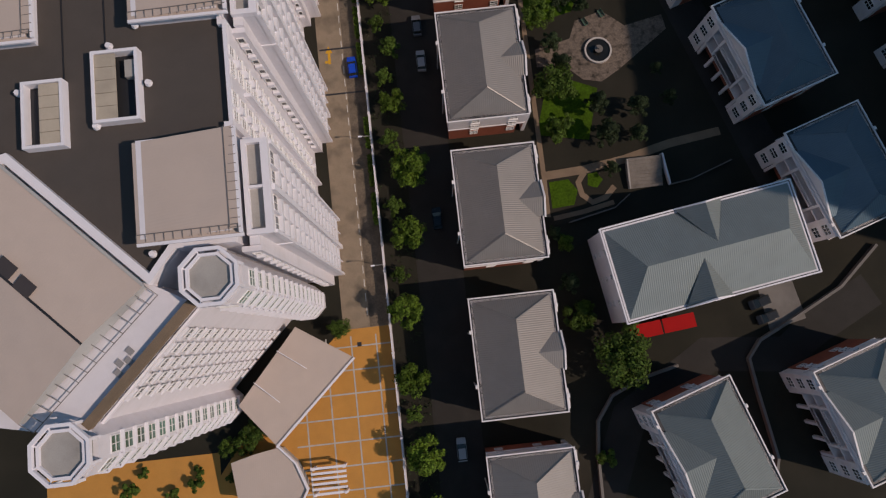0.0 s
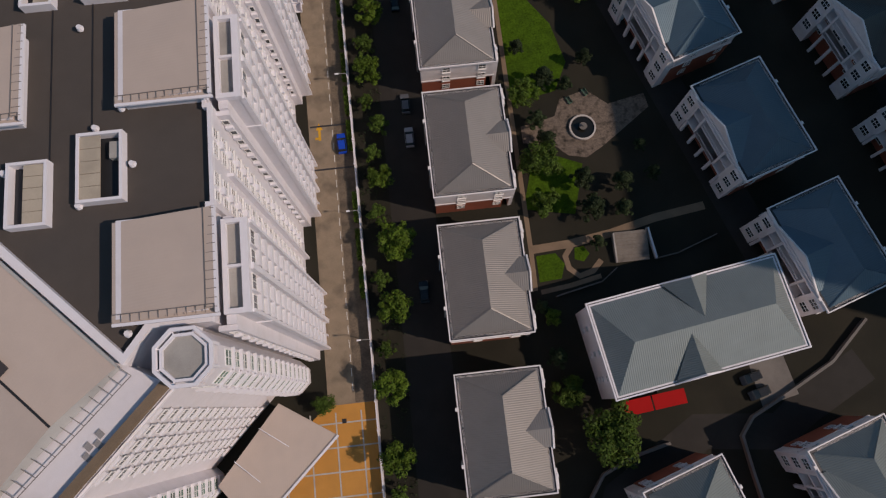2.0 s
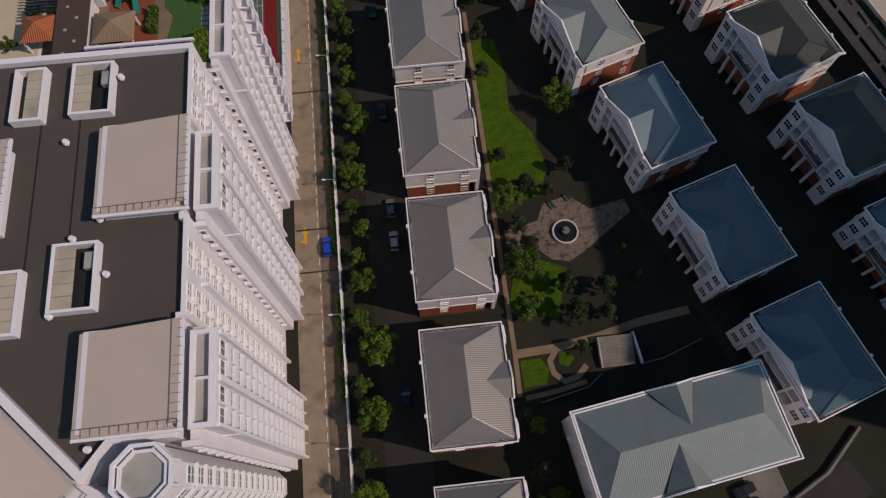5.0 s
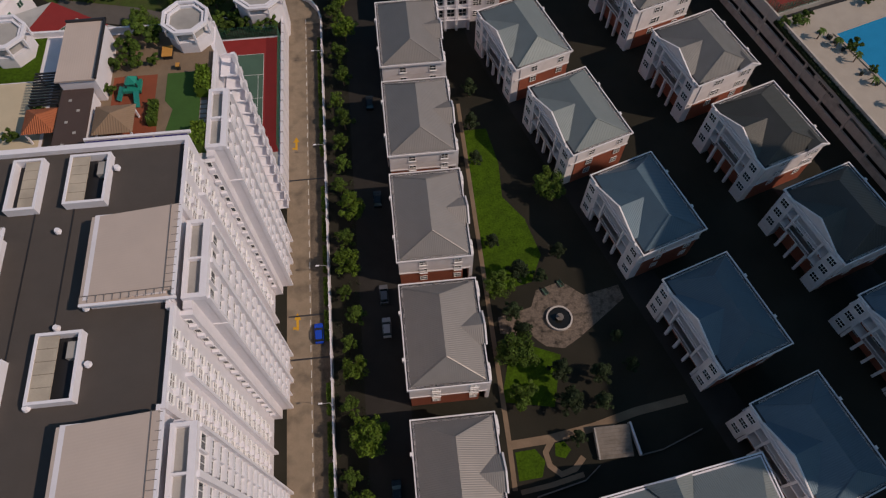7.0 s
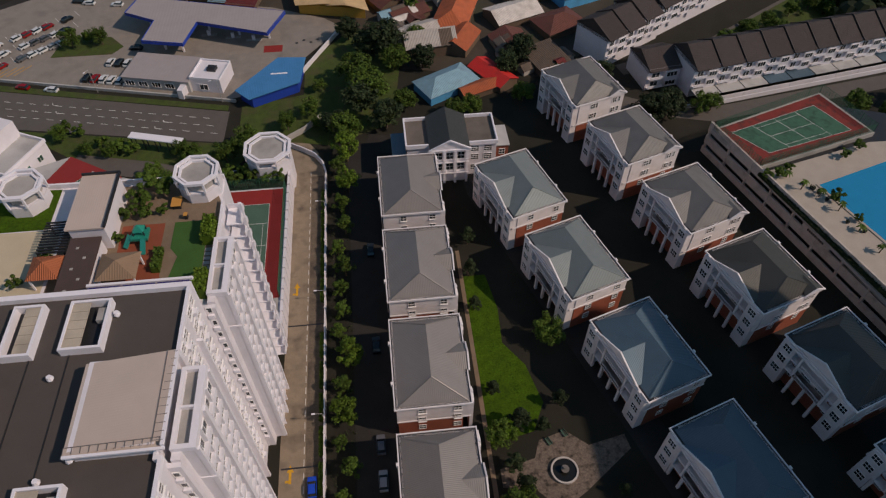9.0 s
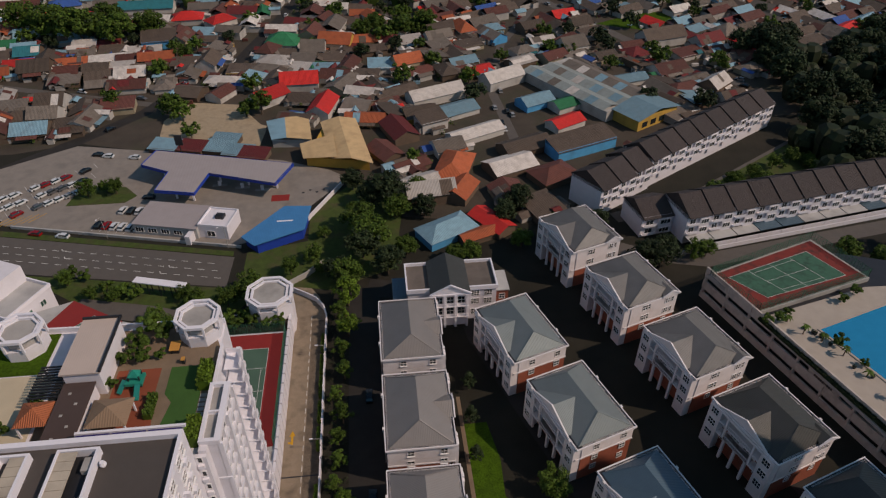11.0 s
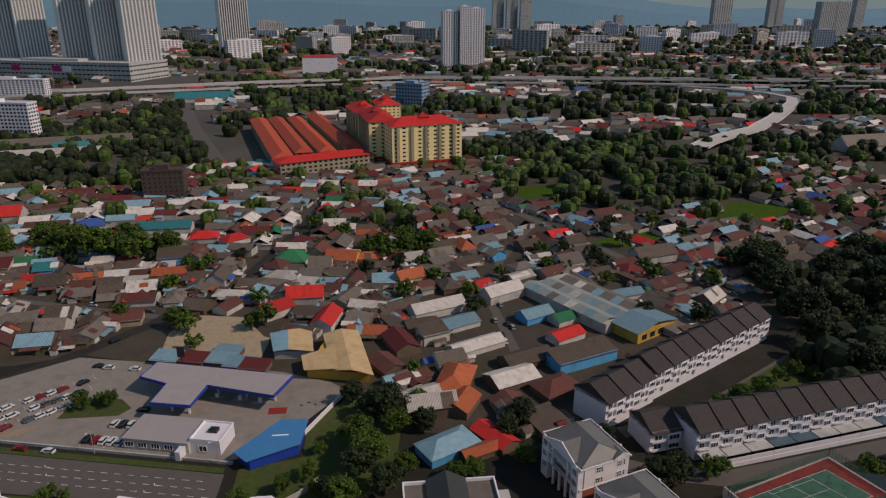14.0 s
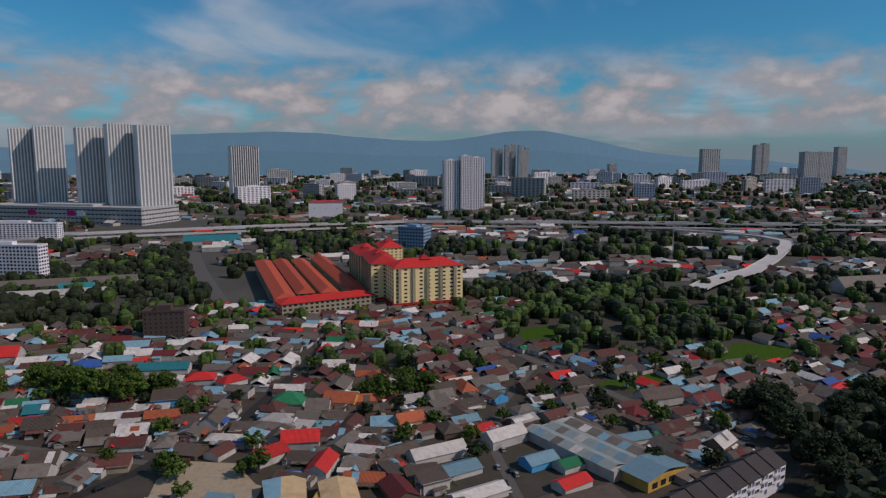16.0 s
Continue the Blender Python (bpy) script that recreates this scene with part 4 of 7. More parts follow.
# east face: stepped bays with planters on top and two bands of finned windows, plain recesses between them
FLOORS = [3.6 + 3.1 * k for k in range(15)]
APRON = Mesh().box(0, 0.55, -1.95, 1.95, 0, 0.95).data("apron", WHITE_TRIM)
for n, y0 in enumerate((35.4, 60.95, 86.4)):
    top = ROOF_Z - 0.6 if n < 2 else GZ + 0.9
    part("bay", Mesh().box(-21.8, -20.7, y0 - 1.1, y0 + 11.2, 0, top), WHITE, tw)
    part("return_wall", Mesh().box(-22.9, -20.72, y0 - 1.7, y0 - 1.08, 0, top - 0.6), WHITE, tw)
    part("bay", Mesh().box(-20.7, -19.3, y0, y0 + 10.6, 0, top), WHITE, tw)
    part("bay_ledge", Mesh().box(-20.75, -18.7, y0 - 0.12, y0 + 0.3, top - 8.2, top - 7.85), WHITE_TRIM, tw)
    # planter over the bay
    part("planter_rim", Mesh().ring([(-21.85, y0 - 0.1), (-18.9, y0 - 0.1), (-18.9, y0 + 10.7), (-21.85, y0 + 10.7)], [(-21.35, y0 + 0.5), (-19.75, y0 + 0.5), (-19.75, y0 + 10.2), (-21.35, y0 + 10.2)], top - 0.1, top + 0.75), WHITE_TRIM, tw)
    part("planter_bed", Mesh().box(-21.35, -19.75, y0 + 0.5, y0 + 10.2, top - 0.02, top + 0.05), CONCRETE, tw)
    part("planter_divider", Mesh().box(-21.35, -19.75, y0 + 5.1, y0 + 5.4, top + 0.05, top + 0.72), WHITE_TRIM, tw)
    # fins and piers run the whole height
    for fy, fw, fx in ((0.2, 0.4, -18.65), (2.55, 0.18, -18.8), (5.25, 0.75, -18.6), (7.85, 0.18, -18.8), (10.4, 0.4, -18.65)):
        part("fin", Mesh().box(-19.35, fx, y0 + fy - fw / 2, y0 + fy + fw / 2, 0, top - (0.12 if fw < 0.3 else 0.11)), WHITE_TRIM, tw)
    for z in FLOORS:
        if z > top - 2.8:
            continue
        for k, wy in enumerate((1.4, 3.85, 6.75, 9.1)):
            window(tw, -19.3, y0 + wy, z + 1.85, 1.7, 1.65, 90, 2, 1)
        for wy in (2.55, 7.9):
            part("apron", APRON, None, tw, m=pose(-19.3, y0 + wy, z + 0.0))
        window(tw, -21.7, y0 - 1.7, z + 1.9, 0.7, 1.1, 0, 1, 1)
        part("ledge", Mesh().box(-22.1, -21.2, y0 - 2.1, y0 - 1.7, z + 0.2, z + 0.95), WHITE_TRIM, tw)
for y0 in (47.4, 73.0):
    part("fin", Mesh().box(-22.3, -21.4, y0 + 5.4, y0 + 5.85, 0, 47.5), WHITE_TRIM, tw)
    for z in FLOORS + [3.6 + 3.1 * 15]:
        for wy, ww in ((1.6, 1.0), (3.6, 1.5), (7.2, 1.5), (9.2, 1.0)):
            window(tw, -22.25, y0 + wy, z + 1.6, ww, 1.35, 90, 2 if ww > 1.2 else 1, 2, GLASS_PALE, sill=True)
        for wy in (2.5, 8.1):
            part("ledge", Mesh().box(-22.25, -21.6, y0 + wy - 0.45, y0 + wy + 0.45, z + 0.1, z + 0.75), WHITE_TRIM, tw)
# stepped corner with balcony rails towards the court
for z in FLOORS:
    if z < GZ - 2:
        part("balcony", Mesh().box(-21.5, -18.9, 103.0, 106.8, z - 0.2, z).box(-19.0, -18.9, 103.0, 106.8, z, z + 1.0).box(-21.5, -18.9, 106.7, 106.8, z, z + 1.0), WHITE_TRIM, tw)
        part("fin", Mesh().box(-19.2, -18.6, 104.6, 105.1, z, z + 2.9), WHITE_TRIM, tw)


def turret(parent, x, y, r, top, base, storeys, rim=0.8, window_faces=()):
    """An octagonal corner turret with an open white crown round a grey cap."""
    part("turret", Mesh().prism(octagon(x, y, r * 0.92), base, top - 2.4), WHITE, parent)
    part("turret_cap", Mesh().prism(octagon(x, y, r * 0.72), top - 2.4, top - 0.7), CONCRETE, parent)
    part("crown", Mesh().ring(octagon(x, y, r), octagon(x, y, r * 0.88), top - 0.5, top).ring(octagon(x, y, r * 0.8), octagon(x, y, r * 0.7), top - 0.9, top - 0.3), WHITE_TRIM, parent)
    for cx, cy in octagon(x, y, r * 0.94):
        part("crown_post", Mesh().box(cx - 0.16, cx + 0.16, cy - 0.16, cy + 0.16, top - 2.4, top - 0.4), WHITE_TRIM, parent)
        part("crown_arm", Mesh().bar((cx, cy, top - 0.3), (x + (cx - x) * 0.8, y + (cy - y) * 0.8, top - 0.4), 0.14), WHITE_TRIM, parent)
    for z in storeys:
        for a in window_faces:
            d = r * 0.92 * math.cos(radians(22.5))
            window(parent, x + d * math.cos(radians(a)), y + d * math.sin(radians(a)), z + 1.5, 1.7, 2.0, a + 90, 2, 2, GLASS_GREEN)
            part("ledge", Mesh().box(-1.3, 1.3, -0.4, 0, -0.25, 0), WHITE_TRIM, parent, m=pose(x + d * math.cos(radians(a)), y + d * math.sin(radians(a)), z + 0.2, 0, 0, a + 90))


turret(tw, -25.6, 31.0, 3.4, 54.4, 0, FLOORS, window_faces=(0, -45, -90))
turret(tw, -41.85, 14.5, 3.4, 54.4, 0, FLOORS, window_faces=(0, -45, -90))
turret(tw, -25.4, 109.6, 3.8, 50.5, 0, FLOORS[:12], window_faces=(0,))
turret(tw, -53.0, 109.3, 3.8, 50.5, GZ, ())
# diagonal wing
wing = [(-47.5, 46), (-60, 33.5), (-60, 20), (-44.6, 16.6), (-40.4, 17.0), (-28.6, 28.8), (-32.5, 31.0)]
part("wing_wall", Mesh().prism(wing, 0, ROOF_Z - 0.4), WHITE, tw)
u, v2 = Vector((1, 1, 0)).normalized(), Vector((1, -1, 0)).normalized()
a, b, mid = Vector((-32.9, 30.9, 53.2)), Vector((-46.6, 17.9, 53.2)), Vector((-39.0, 25.4, 54.6))
back = v2 * -26
part("wing_roof", Mesh().face([b, mid, mid + back, b + back]).face([mid, a, a + back, mid + back]), PAD, tw)
part("wing_roof_edge", Mesh().face([a, mid, b, b - Vector((0, 0, 1.2)), a - Vector((0, 0, 1.2))]).bar(a, a + back, 0.3), GREY_WALL, tw)
part("ridge_cap", Mesh().bar(mid, mid + back, 0.25, 0.12), METAL_AND_SHADE, tw)
rl = Mesh()
for k in range(15):
    p = a.lerp(b, k / 14)
    rl.bar(p - Vector((0, 0, 0.1)), p + v2 * 1.5 - Vector((0, 0, 0.9)), 0.07)
rl.bar(a + v2 * 1.5 - Vector((0, 0, 0.9)), b + v2 * 1.5 - Vector((0, 0, 0.9)), 0.08)
part("roof_railing", rl, RAIL, tw)
solar = material("dark_roof_panel", (0.06, 0.05, 0.05), 0.35, vary=0.1)
for k in range(2):
    p = Vector((-47.8 + 1.9 * k, 34.4 + 0.2 * k - 2.4 * k, 54.75))
    part("roof_panel", Mesh().face([p, p + v2 * 2.2 - Vector((0, 0, 0.0)), p + v2 * 2.2 + u * 1.6, p + u * 1.6]), solar, tw)
c0, c1 = Vector((-28.4, 28.6, 0)), Vector((-40.2, 16.8, 0))
part("planter_trough", Mesh().bar(c0 + Vector((0, 0, 51.9)), c1 + Vector((0, 0, 51.9)), 1.0, 0.8), SAND, tw)
n_col = 5
for z in FLOORS:
    for k in range(n_col):
        p = c0.lerp(c1, 0.24 + 0.13 * k)
        q = p + v2 * 0.02
        window(tw, q.x, q.y, z + 1.6, 1.2, 1.0, 45, 2, 1)
        part("ledge", Mesh().box(-0.9, 0.9, -0.34, 0, -0.15, 0.25), WHITE_TRIM, tw, m=pose(q.x, q.y, z + 0.6, 0, 0, 45))
part("wing_string", Mesh().bar(c0 + Vector((0, 0, 48.8)) + v2 * 0.1, c1 + Vector((0, 0, 48.8)) + v2 * 0.1, 0.3, 0.5), WHITE_TRIM, tw)
gl = Mesh()
for k in range(4):
    p = c0.lerp(c1, 0.46 + 0.05 * k) - v2 * (2.3 - 0.6 * (k % 2))
    gl.face([(p.x, p.y, 51.75), *[(*(p + d), 51.75) for d in ()], tuple(p + v2 * 0.9 + Vector((0, 0, 51.75))), tuple(p + v2 * 0.9 - u * 0.7 + Vector((0, 0, 51.75))), tuple(p - u * 0.7 + Vector((0, 0, 51.75)))])
part("roof_light", gl, GLASS_PALE, tw)
# entrance canopy, side house, gate
cp = thing("entrance_canopy", "large pinkish flat entrance canopy with white edge", "canopy")
can = [(-27.4, 26.6), (-38.2, 14.2), (-32.2, 6.8), (-17.8, 20.3)]
part("canopy_roof", Mesh().prism(can, 5.6, 6.0), PAD, cp)
part("edge_beam", Mesh().bar((-32.2, 6.6, 5.9), (-17.6, 20.2, 5.9), 0.35, 0.7), WHITE_TRIM, cp)
for t in (0.12, 0.5, 0.88):
    p = Vector((-32.2, 6.8, 0)).lerp(Vector((-17.8, 20.3, 0)), t)
    part("post", Mesh().cone(p.x - 0.6, p.y + 0.6, 0, 5.6, 0.3, 0.3, 10), WHITE_TRIM, cp)
for t in (0.3, 0.7):
    p, q = Vector((-27.4, 26.6, 6.1)).lerp(Vector((-38.2, 14.2, 6.1)), t), Vector((-17.8, 20.3, 6.1)).lerp(Vector((-32.2, 6.8, 6.1)), t)
    part("tie_rod", Mesh().bar(p + Vector((0, 0, 1.2)), q.lerp(p, 0.45), 0.12), WHITE_TRIM, cp)
gh = thing("guard_house", "low house with pale curved roof and white fascia", "house")
arc = [(-40.6, 4.6), (-39.6, -3), (-30.0, -4.5), (-28.0, -1.2), (-29.6, 3.2), (-32.2, 6.3), (-36.5, 5.6)]
part("wall", Mesh().prism([(x * 0.97 - 1.1, y * 0.9 + 0.1) for x, y in arc], 0, 4.3), GREY_WALL, gh)
part("roof", Mesh().prism(arc, 4.3, 4.7), PAD, gh)
part("fascia", ribbon(Mesh(), [(-32.2, 6.5), (-29.4, 3.4), (-27.7, -1.2), (-29.8, -4.8)], 0.3, 5.2, thick=1.0), WHITE_TRIM, gh)
gt = thing("gate_canopy", "white slatted gate canopy over the plaza entrance", "canopy")
for k in range(6):
    part("slat", Mesh().box(-27.4, -21.2, 1.6 - 0.9 * k, 2.0 - 0.9 * k, 3.0 - 0.1 * k, 3.25 - 0.1 * k), WHITE_TRIM, gt)
for x, y in ((-27, 1.6), (-21.6, 1.6), (-27, -2.8), (-21.6, -2.8)):
    part("post", Mesh().box(x - 0.2, x + 0.2, y - 0.2, y + 0.2, 0, 2.9), WHITE_TRIM, gt)
sheet("plaza", [(-20.2, 25.3), (-38, 10), (-44, 2), (-44, -30), (-11.4, -30), (-11.4, 25.3)], 0.04, PAVER, "orange paved entrance plaza")
sheet("garden_paving", [(-75, 6), (-44, 6), (-44, -30), (-75, -30)], 0.04, PAVER, "orange paving among planting beds")
m = Mesh()
for k in range(8):
    m.box(-30, -11.5, 22.0 - 4.2 * k, 22.25 - 4.2 * k, 0.042, 0.05)
for k in range(4):
    m.box(-28 + 4.6 * k, -27.75 + 4.6 * k, -14, 24, 0.0435, 0.051)
solid("paving_bands", m, GREY_WALL, "grey stone bands between orange pavers", "paving", kind="structure")
solid("manhole", Mesh().box(-17.6, -16.8, 22.0, 22.8, 0.05, 0.07), METAL_AND_SHADE, "dark square manhole cover in the plaza", "manhole")
rng = random.Random(8)
for k in range(10):
    x, y = -50 + rng.uniform(-12, 9), 4 - rng.uniform(0, 9)
    tree("bush", x, y, rng.uniform(0.5, 0.9))
for x, y, s in ((-36, 9.6, 0.7), (-38.5, 7.5, 0.6), (-20.4, 25.6, 0.55), (-41.5, 7.0, 0.5)):
    tree("round", x, y, s)

# roof garden things
sheet("roof_garden_floor", [(-46, 88), (-22.0, 88), (-22.0, 106), (-24, 111.4), (-46, 111.6)], GZ + 0.03, SAND, "tan paved roof garden floor")
sheet("roof_turf", [(-28.4, 91), (-23.6, 91), (-23.6, 102.4), (-28.9, 102.4), (-28.9, 97), (-27.6, 95.2)], GZ + 0.06, TURF, "green artificial turf on the roof garden")
sheet("play_surface", [(-36.8, 91), (-29.6, 91), (-30.4, 97), (-30.4, 102.4), (-37.0, 102.4)], GZ + 0.06, material("rust_play_floor", (0.24, 0.06, 0.03), 0.9), "rust red rubber play surface")
sheet("roof_lawn_west", [(-70, 103), (-48.6, 103), (-48.6, 112), (-70, 112)], GZ + 0.07, LAWN, "roof lawn beside the turret")
sheet("roof_terrace_west", [(-70, 86), (-46.5, 86), (-46.5, 102.8), (-70, 102.8)], GZ + 0.05, material("cream_terrace", (0.5, 0.42, 0.3), 0.85, vary=0.1), "cream paved roof terrace")
pg = thing("play_slide", "green plastic playground slide", "playground", pose(-33.4, 98.6, GZ))
part("deck", Mesh().box(-1.3, 1.3, -0.5, 1.8, 1.0, 1.5), material("green_plastic", (0.0, 0.22, 0.16), 0.4), pg)
part("slide", Mesh().bar((0.6, -0.4, 1.4), (0.6, -2.6, 0.2), 0.8, 0.15).bar((-1.4, 0.4, 1.6), (-2.2, -1.2, 0.4), 0.8, 0.15), material("teal_plastic", (0.0, 0.2, 0.17), 0.4), pg)
part("canopy", Mesh().face([(-0.9, 0.1, 2.2), (0.9, 0.1, 2.2), (0, 0.9, 3.2)]).face([(0.9, 0.1, 2.2), (0.9, 1.7, 2.2), (0, 0.9, 3.2)]).face([(0.9, 1.7, 2.2), (-0.9, 1.7, 2.2), (0, 0.9, 3.2)]).face([(-0.9, 1.7, 2.2), (-0.9, 0.1, 2.2), (0, 0.9, 3.2)]), bpy.data.materials["green_plastic"], pg)
for sx in (-0.8, 0.8):
    part("post", Mesh().box(sx - 0.08, sx + 0.08, 0.1, 0.3, 0, 2.3).box(sx - 0.08, sx + 0.08, 1.5, 1.7, 0, 2.3), METAL_AND_SHADE, pg)


def pavilion(x, y, w, l, z, h, mat, label, rise=1.4):
    p = thing("pavilion", label, "pavilion", pose(x, y, z))
    top = (0, 0, h + rise)
    c = [(-w / 2, -l / 2, h), (w / 2, -l / 2, h), (w / 2, l / 2, h), (-w / 2, l / 2, h)]
    part("roof", Mesh().face([c[0], c[1], top]).face([c[1], c[2], top]).face([c[2], c[3], top]).face([c[3], c[0], top]).face(c[::-1]), mat, p)
    for sx in (-1, 1):
        for sy in (-1, 1):
            part("post", Mesh().box(sx * w * 0.42 - 0.12, sx * w * 0.42 + 0.12, sy * l * 0.42 - 0.12, sy * l * 0.42 + 0.12, 0, h), WHITE_TRIM, p)
    return p


TERRACOTTA = seamed("terracotta_tiles", (0.42, 0.12, 0.05), pitch=0.3, depth=0.04, rough=0.8, metal=0, vary=0.2)
pavilion(-34.8, 92.0, 5.8, 5.2, GZ, 2.6, seamed("brown_shingle", (0.26, 0.17, 0.11), metal=0, rough=0.8), "brown shingled garden pavilion on the roof terrace")
pavilion(-45.2, 92.8, 4.8, 4.6, GZ, 2.6, TERRACOTTA, "orange tiled garden pavilion on the roof terrace")
rh = thing("roof_house", "white roof house with pinkish flat sheet roof", "house")
part("wall", Mesh().box(-42.6, -37.4, 98, 109.4, GZ, 50.6), WHITE, rh)
part("roof", Mesh().box(-43.0, -37.2, 97.8, 109.6, 50.6, 50.9), PAD, rh)
part("edge_rail", Mesh().box(-37.3, -37.0, 97.8, 109.6, 50.9, 51.3).box(-43.0, -37.0, 109.5, 109.8, 50.9, 51.3), METAL_AND_SHADE, rh)
ap = thing("annex_roof", "long dark brown annex with skylight dots on its roof", "house")
part("wall", Mesh().box(-42.2, -38.4, 86, 97.6, GZ, 48.8), WHITE, ap)
part("roof", Mesh().box(-42.7, -38.2, 85.6, 97.8, 48.8, 49.1), material("dark_brown_roof", (0.07, 0.045, 0.04), 0.8), ap)
for k in range(5):
    part("roof_dot", Mesh().box(-41.4 + 1.4 * (k % 2), -41.0 + 1.4 * (k % 2), 87.5 + 2 * k, 87.9 + 2 * k, 49.1, 49.18), CONCRETE, ap)
pr = thing("pergola", "dark timber pergola above the roof terrace", "pergola")
for k in range(12):
    part("beam", Mesh().box(-47.4, -43.2, 95.6 + 0.55 * k, 95.8 + 0.55 * k, 48.6, 48.85), METAL_AND_SHADE, pr)
for x in (-47.2, -43.4):
    part("post", Mesh().box(x - 0.1, x + 0.1, 95.6, 95.8, GZ, 48.6).box(x - 0.1, x + 0.1, 101.7, 101.9, GZ, 48.6), METAL_AND_SHADE, pr)
part_label = "clipped green hedge in a white roof planter"
for y0, y1 in ((86.6, 90.8), (97.0, 101.6)):
    solid("hedge", hedge_mesh(-23.9, -22.1, y0, y1, GZ, GZ + 2.2, 500, rng, 0.22), LEAF_BRIGHT, part_label, "hedge", "roof garden hedges")
solid("hedge", hedge_mesh(-30.9, -29.6, 92.2, 96.6, GZ, GZ + 1.2, 220, rng), LEAF, "green hedge beside the play surface", "hedge", "roof garden hedges")
for x, y, s in ((-36, 103.8, 0.8), (-33.2, 104.4, 0.8), (-34.5, 107.6, 1.0), (-31.6, 109.3, 1.0), (-37.2, 99, 0.6), (-30.8, 104.5, 0.55), (-46.5, 96.5, 0.7), (-50, 92, 0.6), (-34, 111, 1.1)):
    tree("bush", x, y, s, GZ)
for x, y, w, l in ((-29.0, 106.2, 3.2, 2.2), (-27.2, 103.2, 1.2, 0.8)):
    t = thing("terrace_table", "orange topped terrace counter", "table", pose(x, y, GZ))
    part("tabletop", Mesh().box(-w / 4, w / 4, -l / 2, l / 2, 0.9, 1.0), PAVER, t)
    part("base", Mesh().box(-w / 5, w / 5, -l / 2.5, l / 2.5, 0, 0.9), METAL_AND_SHADE, t)
for k in range(6):
    s = thing("stepping_stone", "white stepping stone slab beside the hedge", "paving", pose(-23.0, 91.6 + 0.9 * k, GZ), "stepping stones")
    part("slab", Mesh().box(-0.5, 0.5, -0.3, 0.3, 0.06, 0.14), CONCRETE, s)


# ---- sports court beside the driveway ----
def court(name, outer, inner, z, label, lines, worn=False):
    sheet(name + "_floor", outer, z, OLD_RED if worn else RED_FLOOR, label)
    sheet(name + "_play_area", inner, z + 0.02, OLD_GREEN if worn else GREEN_FLOOR, "faded green playing area with white lines")
    m = Mesh()
    n = len(inner)
    ring = [Vector(p) for p in inner]
    for k in range(n):
        m.bar((*ring[k], z + 0.03), (*ring[(k + 1) % n], z + 0.03), 0.1, 0.01)
    for t in lines:
        m.bar((*ring[0].lerp(ring[3], t), z + 0.03), (*ring[1].lerp(ring[2], t), z + 0.03), 0.1, 0.01)
    for t in (0.12, 0.5, 0.88):
        m.bar((*ring[0].lerp(ring[1], t).lerp(ring[3].lerp(ring[2], t), 0.24), z + 0.03), (*ring[0].lerp(ring[1], t).lerp(ring[3].lerp(ring[2], t), 0.76), z + 0.03), 0.08, 0.01)
    solid(name + "_lines", m, PAINT_WHITE, "white painted court lines", "court marking", kind="structure")


part("podium", Mesh().box(-38, -20.1, 107, 158, 0, 5.9), WHITE, tw)
court("tennis", [(-36, 116), (-20.6, 116), (-20.6, 150), (-36, 150)], [(-34, 118), (-24.2, 118), (-24.2, 145), (-34, 145)], 6.0, "red tennis court floor on the podium", (0.24, 0.5, 0.76))
sheet("podium_floor", [(-22.5, 107.2), (-20.6, 107.2), (-20.6, 116), (-22.5, 116)], 6.0, CONCRETE, "bare concrete podium floor")
FENCE = material("green_fence", (0.02, 0.10, 0.06), 0.6)


def fence(a, b, z, h, label, step=3.0):
    f = thing("fence", label, "fence")
    a, b = Vector((*a, z)), Vector((*b, z))
    n = max(1, round((b - a).length / step))
    for k in range(n + 1):
        p = a.lerp(b, k / n)
        part("post", Mesh().box(p.x - 0.05, p.x + 0.05, p.y - 0.05, p.y + 0.05, z, z + h), FENCE, f)
    m = Mesh()
    for q in range(9):
        zz = Vector((0, 0, h * (q + 0.5) / 9))
        m.bar(a + zz, b + zz, 0.05)
    for k in range(n * 5 + 1):
        p = a.lerp(b, k / (n * 5))
        m.bar(p, p + Vector((0, 0, h)), 0.05)
    part("netting", m, FENCE, f)
    return f


sheet("podium_planting", [(-38, 150.6), (-20.2, 150.6), (-20.2, 157.8), (-38, 157.8)], 5.96, DARK_GROUND, "dark planting bed on the podium")
sheet("podium_strip", [(-38, 107.2), (-36.1, 107.2), (-36.1, 150.4), (-38, 150.4)], 5.96, CONCRETE, "bare concrete strip beside the court")
fence((-36, 150.4), (-20.4, 150.4), 6, 3.6, "tall green net fence behind the tennis court")
fence((-20.4, 116), (-20.4, 150.4), 6, 3.2, "tall green net fence beside the tennis court")
m = Mesh()
for k in range(17):
    m.box(-20.1, -19.5, 106 + 3 * k, 108.6 + 3 * k, 0, 6.6)
    m.box(-20.1, -19.75, 108.6 + 3 * k, 109 + 3 * k, 0, 6.2)
solid("podium_wall", m, WHITE, "white ribbed podium wall beside the driveway", "wall", kind="structure")
ot = thing("octagon_pavilion", "white octagonal pavilion with grey cap at the podium end", "pavilion")
turret(ot, -24.4, 158.8, 6.3, 12.4, 0, ())
part("wing_wall", Mesh().box(-20.3, -19.4, 157, 163, 0, 11), WHITE, ot)
for x, y, s in ((-29, 153.5, 1.1), (-25, 152.8, 0.9), (-21.8, 153.2, 1.0), (-33, 153, 1.1), (-36, 154.5, 1.0), (-31, 156, 1.0), (-34.5, 156.5, 0.9)):
    tree("bush", x, y, s, 5.9)

